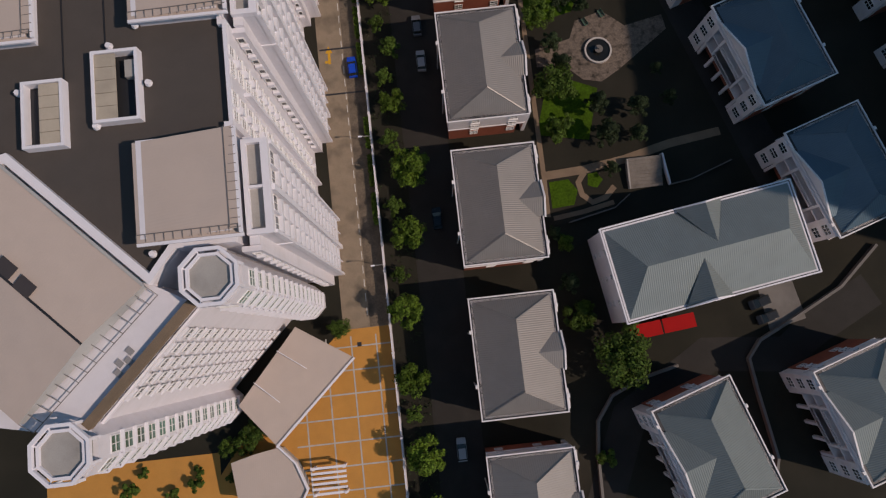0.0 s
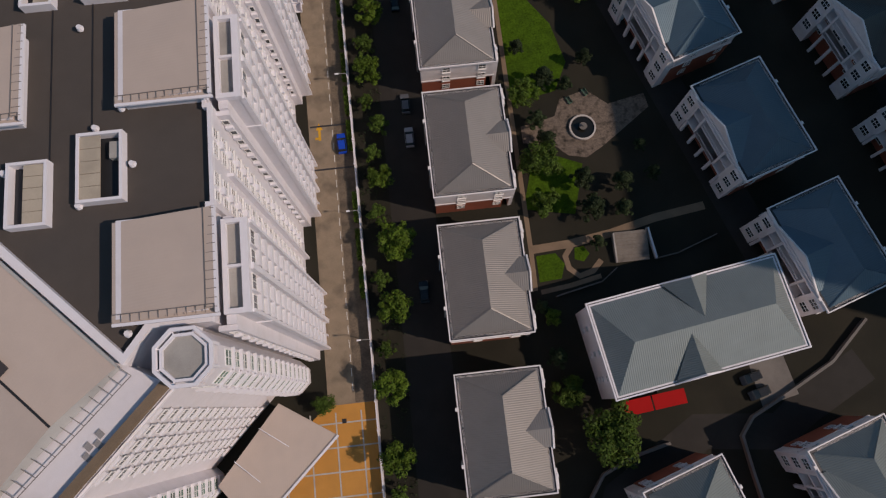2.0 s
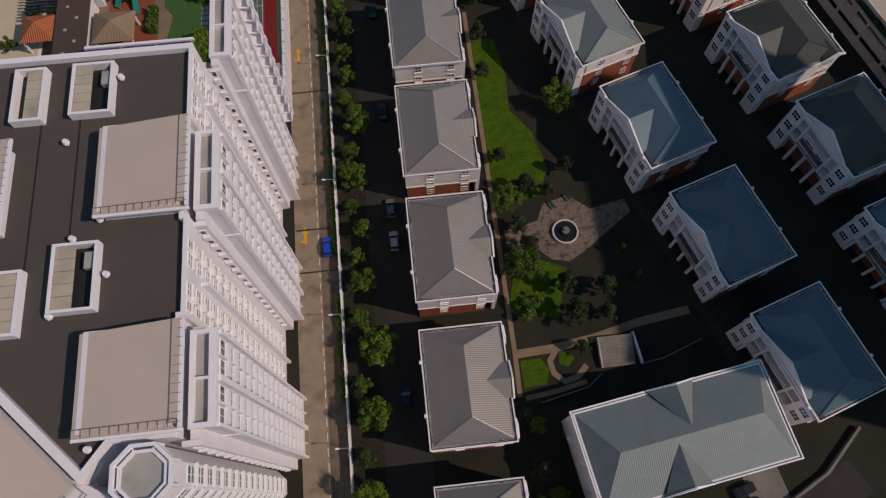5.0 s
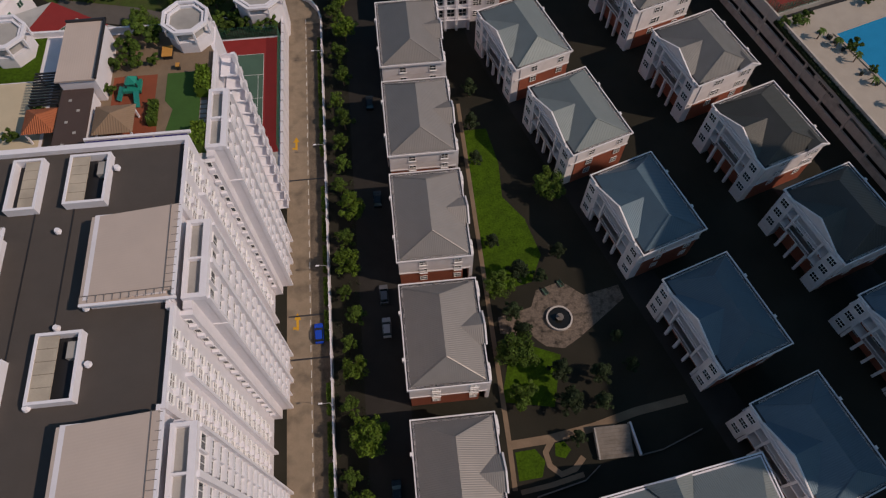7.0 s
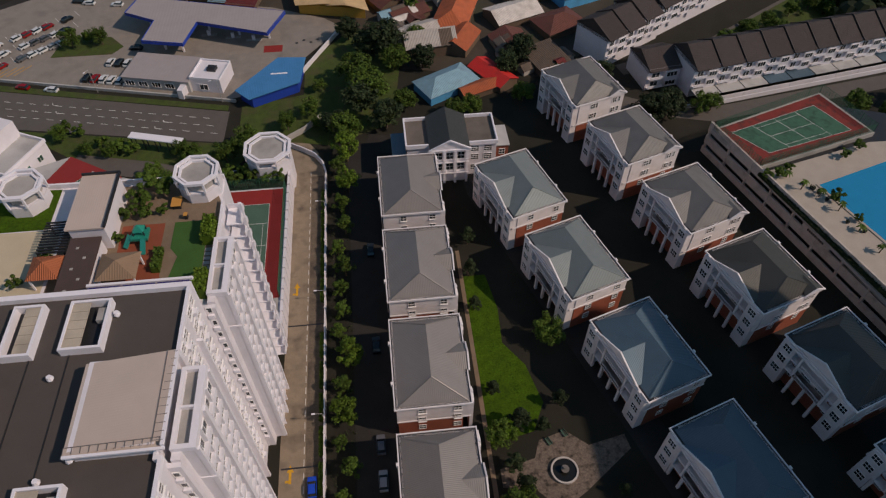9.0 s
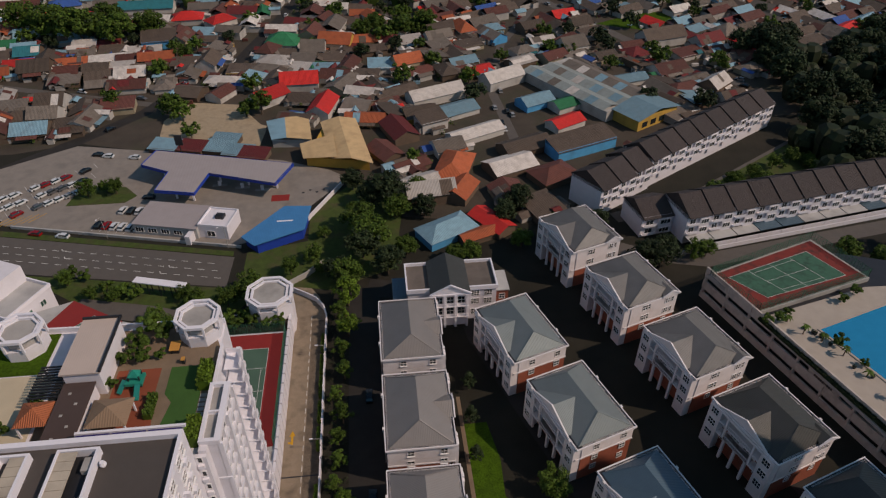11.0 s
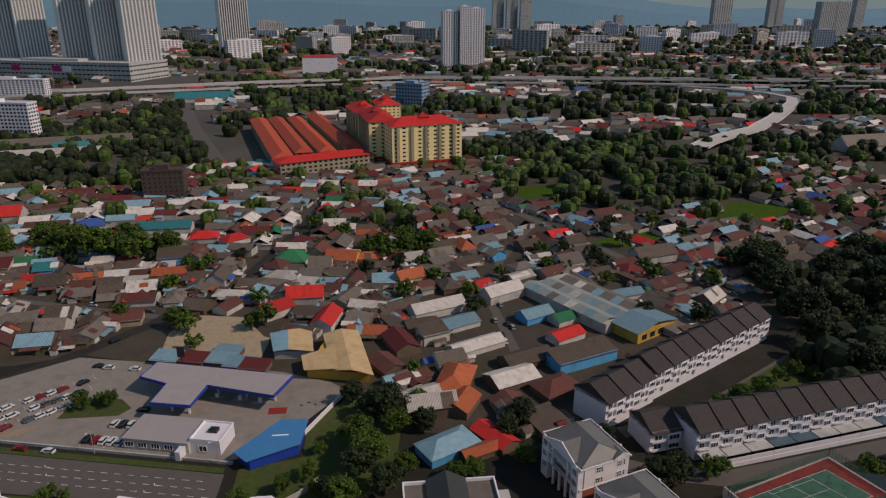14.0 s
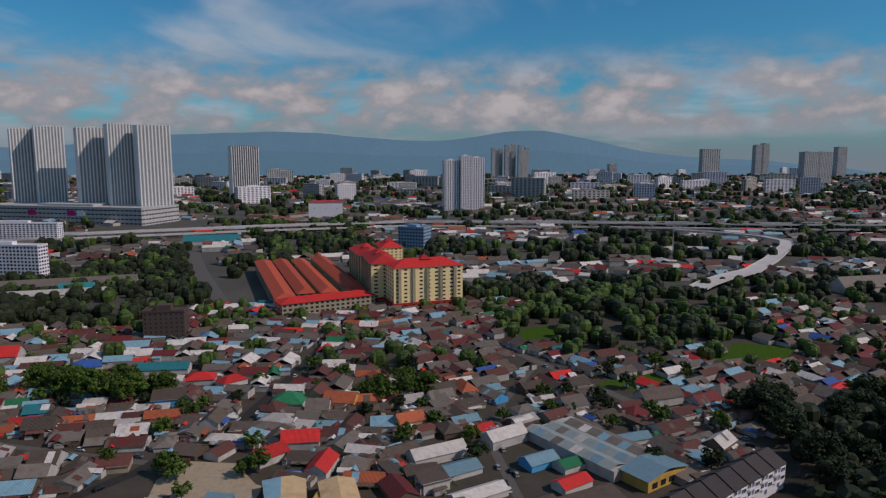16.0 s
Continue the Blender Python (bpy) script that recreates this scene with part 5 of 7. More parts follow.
# ---- club house at the end of the lanes ----
ch = thing("club_house", "white club house with central gable, flat wings and columns", "building")
part("wall", Mesh().box(10.6, 33.8, 156.4, 167, 0, 10.6), WHITE, ch)
part("parapet", Mesh().ring([(10.3, 156), (34.1, 156), (34.1, 167.3), (10.3, 167.3)], [(10.7, 156.4), (33.7, 156.4), (33.7, 166.9), (10.7, 166.9)], 10.4, 11.6), WHITE_TRIM, ch)
part("flat_roof", Mesh().box(10.7, 33.7, 156.4, 166.9, 10.6, 10.7), material("brown_flat_roof", (0.14, 0.115, 0.10), 0.9, vary=0.15, stain=0.4), ch)
part("side_wing", Mesh().box(34.0, 37.2, 157.5, 165, 0, 8.4), BRICK, ch)
part("side_wing", Mesh().box(7.0, 10.4, 157, 165, 0, 8.0), GREY_WALL, ch)
part("wing_roof", Mesh().box(33.9, 37.5, 157.2, 165.3, 8.4, 8.7), GREY_WALL, ch)
part("wing_roof", Mesh().box(6.8, 10.4, 156.8, 165.3, 8.0, 8.3), ROOF_BLUE, ch)
part("gable_wall", Mesh().prism([(16.6, 154.4), (26.2, 154.4), (26.2, 166), (16.6, 166)], 0, 11.6), WHITE, ch)
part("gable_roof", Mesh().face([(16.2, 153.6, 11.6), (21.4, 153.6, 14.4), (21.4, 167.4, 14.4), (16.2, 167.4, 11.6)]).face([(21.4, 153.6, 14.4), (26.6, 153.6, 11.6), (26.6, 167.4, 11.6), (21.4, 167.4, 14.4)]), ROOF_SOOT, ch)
part("pediment", Mesh().face([(16.2, 153.8, 11.4), (26.6, 153.8, 11.4), (21.4, 153.8, 14.2)]).bar((16.0, 153.6, 11.5), (21.4, 153.6, 14.5), 0.35).bar((26.8, 153.6, 11.5), (21.4, 153.6, 14.5), 0.35).box(16.2, 26.6, 153.6, 154.4, 11.0, 11.4), WHITE_TRIM, ch)
for x in (17.0, 20.0, 22.8, 25.8):
    part("column", column(x, 153.9, 0, 11.0, 0.3), WHITE_TRIM, ch)
for z in (3.6, 7.3):
    part("balcony", Mesh().box(16.6, 26.2, 153.5, 154.4, z - 0.2, z).box(16.6, 26.2, 153.5, 153.62, z + 0.8, z + 0.95), WHITE_TRIM, ch)
    for x in (18.5, 21.4, 24.3):
        window(ch, x, 154.4, z + 1.6, 1.8, 2.2, 0, 2, 2)
for x in (28.2, 31.6):
    for z in (2.6, 6.2, 9.0):
        window(ch, x, 156.4, z, 2.0, 1.8, 0, 3, 3)
for z in (3, 6.4):
    window(ch, 35.6, 157.5, z, 1.4, 1.6)

# ---- pool deck, court and car park on the east side ----
POOL_DECK = material("pale_deck_tiles", (0.39, 0.335, 0.285), 0.8, vary=0.12, stain=0.25, stain_colour=(0.33, 0.29, 0.25))
pk = thing("car_park", "concrete car park with open sides below pool and court", "building")
out = [(117.2, 64.9), (184.7, 78.4), (184.7, 146.4), (131.3, 148.2), (97.8, 139.8)]
DECK = 8.5
part("deck_slab", Mesh().prism(out, DECK - 0.8, DECK - 0.02), CONCRETE, pk)
part("deck_floor", Mesh().face([(x, y, DECK) for x, y in out]), POOL_DECK, pk)
part("court_slab", Mesh().prism([(92.0, 157.2), (98.0, 141.4), (134.4, 151.2), (127.8, 169.4)], 7.6, 8.9), CONCRETE, pk)
# near-black inner block: its colour stands in for shade behind the openings
part("core_wall", Mesh().prism([(93.8, 157), (99.2, 140.6), (121.4, 68), (183, 80), (183, 145), (127, 166)], 0, 7.6), METAL_AND_SHADE, pk)
PARK_WALL = material("stained_park_wall", (0.50, 0.44, 0.39), 0.85, vary=0.12, stain=0.45, stain_colour=(0.2, 0.17, 0.15), scale=3)
a, b = Vector((92.2, 158.8, 0)), Vector((120.4, 65.2, 0))
for z0, z1 in ((0, 1.95), (3.3, 5.85), (7.2, 10.2)):
    part("side_beam", Mesh().bar(a + Vector((0, 0, (z0 + z1) / 2)), b + Vector((0, 0, (z0 + z1) / 2)), 0.45, z1 - z0), PARK_WALL, pk)
for k in range(13):
    p = a.lerp(b, (0.6 + 8.1 * k) / 97.8)
    part("pillar", Mesh().bar(p + Vector((0.05, 0, 0.1)), p + Vector((0.05, 0, 10.1)), 0.62, 0.62), PARK_WALL, pk)
p, q = a.lerp(b, 0.372), a.lerp(b, 0.462)
part("side_panel", Mesh().bar(p + Vector((0.03, 0, 6.52)), q + Vector((0.03, 0, 6.52)), 0.45, 1.4), PARK_WALL, pk)
tagged(solid("deck_planting", hedge_mesh(0, 1.0, 0, 76, 0, 0.8, 1500, random.Random(61), 0.22), LEAF_DARK, "dark clipped planting along the pool deck wall", "hedge", m=pose(97.9, 139.6, DECK, 0, 0, 180 + 16.6)), kind="")
court("badminton", [(92.6, 156.6), (98.4, 141.9), (133.4, 151.8), (127.2, 168.4)], [(96.6, 155.2), (103.2, 146.4), (128.6, 152.8), (123.4, 163.8)][::-1], 9.0, "worn red sports court on the car park roof", (0.24, 0.5, 0.76), True)
for p, q in (((92.4, 157), (98.3, 141.6)), ((98.3, 141.6), (134, 151.4)), ((134, 151.4), (127.6, 169)), ((127.6, 169), (92.4, 157))):
    fence(p, q, 9.0, 3.0, "thin green net fence round the sports court", 4.5)
pw = thing("swimming_pool", "bright blue swimming pool with pale rim", "pool")
pool = [(110.7, 134.2), (117.7, 114.0), (155.5, 125), (147.8, 145.4)]
cx, cy = sum(p[0] for p in pool) / 4, sum(p[1] for p in pool) / 4
part("rim", Mesh().ring([(cx + (x - cx) * 1.03, cy + (y - cy) * 1.05) for x, y in pool], pool, DECK + 0.02, DECK + 0.2), POOL_DECK, pw)
part("water", Mesh().face([(x, y, DECK + 0.1) for x, y in pool]), WATER_BLUE, pw)


def palm(x, y, z, h, seed):
    r = random.Random(seed)
    t = thing("palm_tree", "small green palm beside the pool", "tree", pose(x, y, z), "pool palms")
    part("trunk", Mesh().cone(0, 0, 0, h, 0.16, 0.1, 7), BARK, t)
    c = Mesh()
    for k in range(13):
        a = k * 2.4 + r.random()
        f = 0.62
        d = Vector((math.cos(a), math.sin(a), 0))
        s = Vector((-d.y, d.x, 0)) * 0.22
        pts = [Vector((0, 0, h)) + d * (q * 0.55 * f) + Vector((0, 0, (0.5 * q - 0.17 * q * q) * f)) for q in range(5)]
        for q in range(4):
            wa, wb = (0.4, 1, 1, 0.7, 0.1)[q], (0.4, 1, 1, 0.7, 0.1)[q + 1]
            c.face([pts[q] - s * wa, pts[q + 1] - s * wb, pts[q + 1] + s * wb, pts[q] + s * wa])
    part("crown", c, LEAF, t)


for k, (x, y) in enumerate(((106.9, 141.2), (112.0, 133.6), (114.4, 128.4), (116.0, 121.5), (117.4, 114.6), (108.6, 136.5), (119.5, 108), (121.5, 100))):
    palm(5.67 + (x - 5.67) * 0.971, 25.64 + (y - 25.64) * 0.971, DECK, 1.6 + 0.5 * (k % 3), k)
for x, y, s in ((101.5, 141.5, 0.8), (104.5, 141.8, 0.9), (108, 143.4, 0.7), (115.2, 131.6, 1.0), (117.6, 124.8, 0.6), (125, 147, 0.8), (130, 149.6, 0.9)):
    tree("bush", 5.67 + (x - 5.67) * 0.971, 25.64 + (y - 25.64) * 0.971, s, DECK)
rng = random.Random(15)
for k in range(9):
    x, y = rng.uniform(107, 112), rng.uniform(118, 142)
    x = 105 + (140 - y) * 0.3 + rng.uniform(0.5, 3.0)
    q = thing("pool_planter", "dark round planter on the pool deck", "planter", pose(x, y, DECK), "pool planters")
    part("pot", Mesh().cone(0, 0, 0, 0.6, 0.35, 0.5, 10), METAL_AND_SHADE, q)
    part("plant", (lambda mm: (leaf_cards(mm, (0, 0, 0.8), 0.5, 24, 0.2, rng), mm)[1])(Mesh()), LEAF_DARK, q)


for k in range(9):
    part("wall_lettering", Mesh().box(-0.05, 0.05, -0.2, 0.2, -0.3, 0.3), METAL_AND_SHADE, pk, m=pose(*(a.lerp(b, 0.392 + 0.006 * k) + Vector((-0.26, -0.06, 6.5))), 0, 0, 16.8))
# ---- terraced house rows ----
ROW_ROOF = seamed("dark_tile_roof", (0.05, 0.038, 0.036), pitch=0.3, depth=0.03, rough=0.75, metal=0.0, vary=0.15, rand=0.12)


def terrace_unit(m, w, d, eave, ridge, group, annex):
    """One house of a row; its front looks along -y, party walls rise between the roofs."""
    t = thing("terrace_house", "white terraced house with dark brown tiled roof", "house", m, group)
    part("wall", Mesh().box(0, w, 0, d, 0, eave), WHITE, t)
    y1 = d * 0.55
    part("roof", Mesh().face([(0.25, -0.9, eave - 0.4), (w - 0.25, -0.9, eave - 0.4), (w - 0.25, y1, ridge), (0.25, y1, ridge)]).face([(0.25, y1, ridge), (w - 0.25, y1, ridge), (w - 0.25, d + 0.6, eave - 0.3), (0.25, d + 0.6, eave - 0.3)]).face([(0.25, -0.9, eave - 0.6), (0.25, d + 0.6, eave - 0.6), (w - 0.25, d + 0.6, eave - 0.6), (w - 0.25, -0.9, eave - 0.6)]), ROW_ROOF, t)
    part("party_wall", Mesh().prism([(0, 0), (0.25, 0), (0.25, d), (0, d)], eave - 1, eave).face([(0.12, -0.5, eave), (0.12, y1, ridge + 0.35), (0.12, d, eave)]).bar((0.12, -1.0, eave - 0.2), (0.12, y1, ridge + 0.25), 0.3, 0.35).bar((0.12, y1, ridge + 0.25), (0.12, d + 0.4, eave - 0.1), 0.3, 0.35), ROW_ROOF, t)
    part("bay", Mesh().box(w * 0.5, w * 0.92, -0.7, 0, 2.6, eave - 0.5), WHITE, t)
    for z in (eave - 2.2, eave - 5.2):
        window(t, w * 0.71, -0.7, z, w * 0.3, 1.5, 0, 3, 1)
        window(t, w * 0.25, 0, z, w * 0.22, 1.6, 0, 2, 1)
        part("balcony", Mesh().box(0.4, w * 0.46, -1.0, 0, z - 1.1, z - 0.95).box(0.4, w * 0.46, -1.05, -0.95, z - 0.95, z - 0.1), WHITE_TRIM, t)
    if annex:
        part("porch_roof", Mesh().box(0.2, w - 0.2, -4.2, -0.05, 2.7, 2.9), GREY_WALL if annex == 1 else ROOF_BLUE, t)
        part("porch_wall", Mesh().box(0.1, w - 0.1, -4.3, -4.1, 0, 1.6), WHITE, t)
        window(t, w * 0.5, 0, 1.5, w * 0.4, 1.6, 0, 3, 1)
    return t


for k in range(3):
    terrace_unit(pose(75.0 + 7.3 * k, 199.5 + 4.45 * k + 1.2 * (k == 2), 0, 0, 0, 31.3), 8.5, 13, 10.2, 13.6, "upper terrace row", 0)
for k in range(8):
    terrace_unit(pose(97.0 + 7.9 * k, 215.0 + 4.8 * k, 0, 0, 0, 31.3), 9.2, 12, 10.8, 14.2, "upper terrace row", 0)
for k in range(11):
    terrace_unit(pose(96.5 + 8.0 * k, 182.5 + 1.42 * k, 0, 0, 0, 10), 8.15, 13, 10.0, 13.6, "lower terrace row", 1 + (k in (3, 4, 8)))
terrace_unit(pose(84.5, 187.0, 0, 0, 0, 10), 11, 12, 7.2, 10.0, "lower terrace row", 0)
m = ribbon(Mesh(), [(88, 176.5), (104, 178), (190, 193)], 0.3, 1.4, thick=1.4)
solid("terrace_yard_wall", m, WHITE, "white yard wall in front of the terraced houses", "wall", kind="structure")
lane("road_terrace", [(70, 186), (84, 178), (100, 173.5), (200, 190)], 6.0, ASPHALT_GREY, "grey asphalt lane beside the terraced houses", 0.03)
lane("road_terrace_upper", [(80, 198), (110, 206), (175, 246)], 5.5, ASPHALT_GREY, "grey lane between the terraced rows", 0.032)
for kind, x, y, s in (("big_dark", 81, 172, 0.75), ("big_dark", 87, 174, 0.7), ("round", 97, 175, 0.9), ("round", 101, 175.5, 0.8), ("big_dark", 72, 192, 0.6), ("big", 60, 192, 0.6), ("big", 47, 186, 0.55), ("big", 150, 165, 0.6), ("big", 142, 170, 0.6), ("big", 160, 172, 0.7), ("round", 118, 208, 0.7), ("round", 127, 212, 0.8), ("round", 136, 217, 0.7), ("round", 146, 222, 0.8), ("round", 155, 226, 0.8)):
    tree(kind, x, y, s)
sheet("row_gardens", [(86, 194), (100, 202), (168, 243), (180, 236), (180, 214), (98, 199)], 0.036, WILD_GRASS, "overgrown gardens between the terraced rows")
rng = random.Random(22)
for k in range(22):
    x = rng.uniform(104, 176)
    tree(rng.choice(("bush", "bush", "round")), x, 203 + (x - 104) * 0.36 + rng.uniform(-4, 6), rng.uniform(0.5, 0.95))
rng = random.Random(21)
for k in range(46):
    x, y = rng.uniform(172, 262), rng.uniform(205, 330)
    if y < 205 + (x - 172) * 0.1 or (x < 182 and y > 270):
        continue
    tree("big_dark", x, y, rng.uniform(0.85, 1.4))

# ---- street, petrol station and car park in the north ----
sheet("street", [(-40, 176.5), (-39.5, 190.2), (-114, 208.5), (-300, 254), (-300, 232), (-104, 189.5)], 0.03, ASPHALT_GREY, "grey asphalt street with lane arrows", category="road")
m = Mesh()
for q in range(3):
    for k in range(22):
        t0 = 4 * k + 1.5 * q
        p, r = Vector((-42 - t0, 180.6 + 3.2 * q + 0.235 * t0, 0.04)), Vector((-44 - t0, 181.1 + 3.2 * q + 0.235 * t0, 0.04))
        m.bar(p, r, 0.16, 0.01)
solid("street_marking", m, PAINT_WHITE, "dashed white lane lines on the street", "road marking", kind="structure")
for x, y in ((-58, 187.5), (-60, 184.8), (-90, 195), (-92, 199)):
    m = Mesh().bar((x, y, 0.045), (x + 1.6, y - 0.4, 0.045), 0.22, 0.01).bar((x, y, 0.045), (x - 0.3, y + 0.9, 0.045), 0.22, 0.01)
    solid("street_arrow", m, PAINT_WHITE, "white painted turning arrow on the street", "road marking", kind="structure")
sheet("verge", [(-40, 190.6), (-40, 193.0), (-115, 211.6), (-115, 208.9)], 0.12, WILD_GRASS, "narrow grass verge beside the street", 0.12)
solid("station_kerb_wall", ribbon(Mesh(), [(-38, 194.6), (-112, 213)], 0.5, 0.9, thick=0.9), GREY_WALL, "low dark retaining wall along the street", "wall", kind="structure")
sheet("station_yard", [(-112, 213.5), (-40.7, 196.0), (-30, 199), (-6, 232), (-12, 238), (-30, 247), (-108, 266), (-160, 232)], 0.05, YARD, "wide grey concrete petrol station yard", category="ground")
sheet("grass_strip", [(-36, 178), (-10, 172), (8, 180), (12, 210), (-2, 232), (-18, 211), (-18, 196), (-36, 192)], 0.04, WILD_GRASS, "uneven grass strip beside the station")
solid("station_wall", ribbon(Mesh(), [(-6, 231), (-19, 206), (-20, 199)], 0.4, 1.6, thick=1.6), WHITE, "white wall along the station yard", "wall", kind="structure")
BLUE_EDGE = material("blue_fascia", (0.01, 0.05, 0.35), 0.5)
STATION = seamed("pinkish_grey_sheet", (0.33, 0.29, 0.29), pitch=1.0, depth=0.006, metal=0.0, rough=0.7, vary=0.08)
gs = thing("petrol_station", "petrol station with grey T-shaped canopy and blue fascia", "petrol station")
can = [(-76.4, 237.6), (-66.1, 231.8), (-68.1, 220.3), (-54.9, 217.2), (-52.1, 229.4), (-29.1, 220.4), (-24.0, 232.9), (-73.5, 247.4)]
part("canopy_roof", Mesh().prism(can, 6.3, 6.6), STATION, gs)
part("fascia", Mesh().ring(can, [(-49 + (x + 49) * 0.985, 232 + (y - 232) * 0.985) for x, y in can], 5.5, 6.65), BLUE_EDGE, gs)
for x, y in ((-70, 240), (-60, 237), (-50, 234), (-40, 231), (-30, 228), (-63, 225), (-57, 223)):
    part("post", Mesh().box(x - 0.3, x + 0.3, y - 0.3, y + 0.3, 0, 6.3), WHITE_TRIM, gs)
for x, y in ((-58, 234), (-50, 231.8), (-42, 229.5), (-35, 227.3)):
    part("pump", Mesh().box(x - 0.5, x + 0.5, y - 0.35, y + 0.35, 0.15, 1.8), WHITE_TRIM, gs)
    part("pump_island", Mesh().box(x - 2.5, x + 2.5, y - 0.7, y + 0.7, 0.0, 0.15), CONCRETE, gs)
sh = thing("station_shop", "low grey station shop with white box end", "shop", pose(-58, 208.6, 0, 0, 0, -14))
part("wall", Mesh().box(-13, 8, -6.2, 6.2, 0, 3.8), GREY_WALL, sh)
part("roof", Mesh().box(-13.3, 8, -6.5, 6.5, 3.8, 4.0), STATION, sh)
part("end_wall", Mesh().box(8, 17.5, -5.2, 4.6, 0, 4.4), WHITE, sh)
part("end_parapet", Mesh().ring([(8, -5.2), (17.5, -5.2), (17.5, 4.6), (8, 4.6)], [(8.3, -4.9), (17.2, -4.9), (17.2, 4.3), (8.3, 4.3)], 4.4, 5.0), WHITE_TRIM, sh)
part("plant_unit", Mesh().box(12.0, 14.6, -1.0, 1.2, 4.4, 5.4).cone(13, 0, 5.4, 5.6, 0.7, 0.7, 10), METAL_AND_SHADE, sh)
part("side_wall", Mesh().box(5.4, 7.0, -9.5, -6.2, 0, 3.0), WHITE, sh)
window(sh, 12, -5.2, 1.8, 2.4, 1.8, 0, 2, 1)
for k in range(4):
    window(sh, -11 + 4.2 * k, -6.2, 1.9, 2.6, 1.6, 0, 3, 1)
bs = thing("blue_shed", "blue sheet-roofed shed beside the station wall", "shed")
roof_pts = [(-37.6, 195.0), (-33.2, 190.2), (-18.6, 197.2), (-17.2, 209.8), (-25.8, 210.6)]
part("wall", Mesh().prism([(-26 + (x + 26) * 0.9, 201 + (y - 201) * 0.9) for x, y in roof_pts], 0, 3.6), BLUE_EDGE, bs)
BLUE_SHEET = seamed("bright_blue_sheet", (0.04, 0.20, 0.42), pitch=0.5, depth=0.012, metal=0.1, rough=0.5, rand=0.15)
part("roof", Mesh().prism(roof_pts, 3.6, 3.9), BLUE_SHEET, bs)
part("roof_light", Mesh().box(-27.5, -22.5, 201.8, 202.4, 3.9, 3.96), WHITE_TRIM, bs)
bt = thing("bus_shelter", "long white roofed bus shelter with dark frame", "shelter", pose(-57, 175.2, 0, 0, 0, -16))
part("roof", Mesh().box(-7.6, 7.6, -1.2, 1.2, 4.2, 4.5), WHITE_TRIM, bt)
for k in range(5):
    part("post", Mesh().box(-7.2 + 3.5 * k, -7.0 + 3.5 * k, -0.9, -0.7, 0, 4.2).box(-7.2 + 3.5 * k, -7.0 + 3.5 * k, 0.7, 0.9, 0, 4.2), METAL_AND_SHADE, bt)
sheet("tree_island", [(-99, 224), (-80, 224), (-77, 228), (-82, 234), (-97, 236)], 0.18, WILD_GRASS, "kerbed green island in the car park", 0.18)
for x, y, s in ((-93, 229, 0.9), (-84, 230, 0.8), (-88, 232, 0.6)):
    tree("round", x, y, s)

m = Mesh()
for r_ in range(3):
    for k in range(13):
        x, y = -128 + 2.7 * k + 1.2 * r_, 224.5 + 2.0 * k - 7.0 * r_
        m.bar((x, y, 0.06), (x - 2.6, y + 3.4, 0.06), 0.12, 0.01)
for k in range(8):
    m.bar((-86.2 + 2.6 * k, 208.6 - 0.62 * k, 0.06), (-85.2 + 2.6 * k, 213.2 - 0.62 * k, 0.06), 0.12, 0.01)
solid("parking_marking", m, PAINT_WHITE, "white painted parking bay lines", "road marking", kind="structure")
m = Mesh()
for k in range(7):
    m.bar((-121 + 2.2 * k, 213 + 0.4 * k, 0.06), (-117 + 2.2 * k, 218 + 0.4 * k, 0.06), 0.25, 0.01)
solid("hatch_marking", m, PAINT_YELLOW, "yellow painted hatching on the yard", "road marking", kind="structure")
solid("red_paving", Mesh().box(-31.5, -25.5, 219.6, 223.4, 0.055, 0.065), RED_FLOOR, "red painted patch beside the pumps", "road marking", kind="structure")
for k in range(5):
    solid("tank_cover", Mesh().cone(-21 + 2.3 * k, 224 + 1.4 * (k % 2), 0.055, 0.075, 0.5, 0.5, 14), METAL_AND_SHADE, "dark round tank cover in the yard", "cover", "tank covers")
ps = thing("sign_pole", "tall dark sign panel on a pole", "sign", pose(-66, 251, 0))
part("pole", Mesh().cone(0, 0, 0, 9, 0.2, 0.16, 8), METAL_AND_SHADE, ps)
part("panel", Mesh().box(-1.3, 1.3, -0.2, 0.2, 6.2, 10.2), METAL_AND_SHADE, ps)
# yellow rust-roofed hall and yard
YELLOW_SHEET = seamed("rusty_yellow_sheet", (0.56, 0.38, 0.20), pitch=0.6, depth=0.015, metal=0.0, rough=0.8, vary=0.2, stain=0.35, stain_colour=(0.24, 0.14, 0.07))
yh = thing("yellow_hall", "low hall with rusty yellow sheet roofs", "hall")
YELLOW_WALL = material("yellow_wall", (0.55, 0.30, 0.05), 0.8)
part("wall", Mesh().prism([(-20.5, 242), (2, 236.5), (-1.5, 265), (-15.5, 264)], 0, 3.6), YELLOW_WALL, yh)
part("roof", Mesh().face([(-23.4, 251.6, 4.0), (-21.4, 240.4, 4.0), (-9.2, 238.0, 5.4), (-11.0, 255.0, 5.6)]).face([(-16.4, 267.6, 4.4), (-11.2, 238.6, 4.4), (-4.2, 235.4, 6.0), (-9.2, 268.6, 6.0)]).face([(-9.2, 268.6, 6.0), (-4.2, 235.4, 6.0), (3.4, 233.4, 4.6), (-2.6, 269.0, 4.6)]), YELLOW_SHEET, yh)
yb = thing("yellow_shed", "open shed with yellow and pale blue sheet roof", "shed")
part("wall", Mesh().prism([(-34, 257), (-20, 256), (-23, 272), (-36, 271)], 0, 3.2), GREY_WALL, yb)
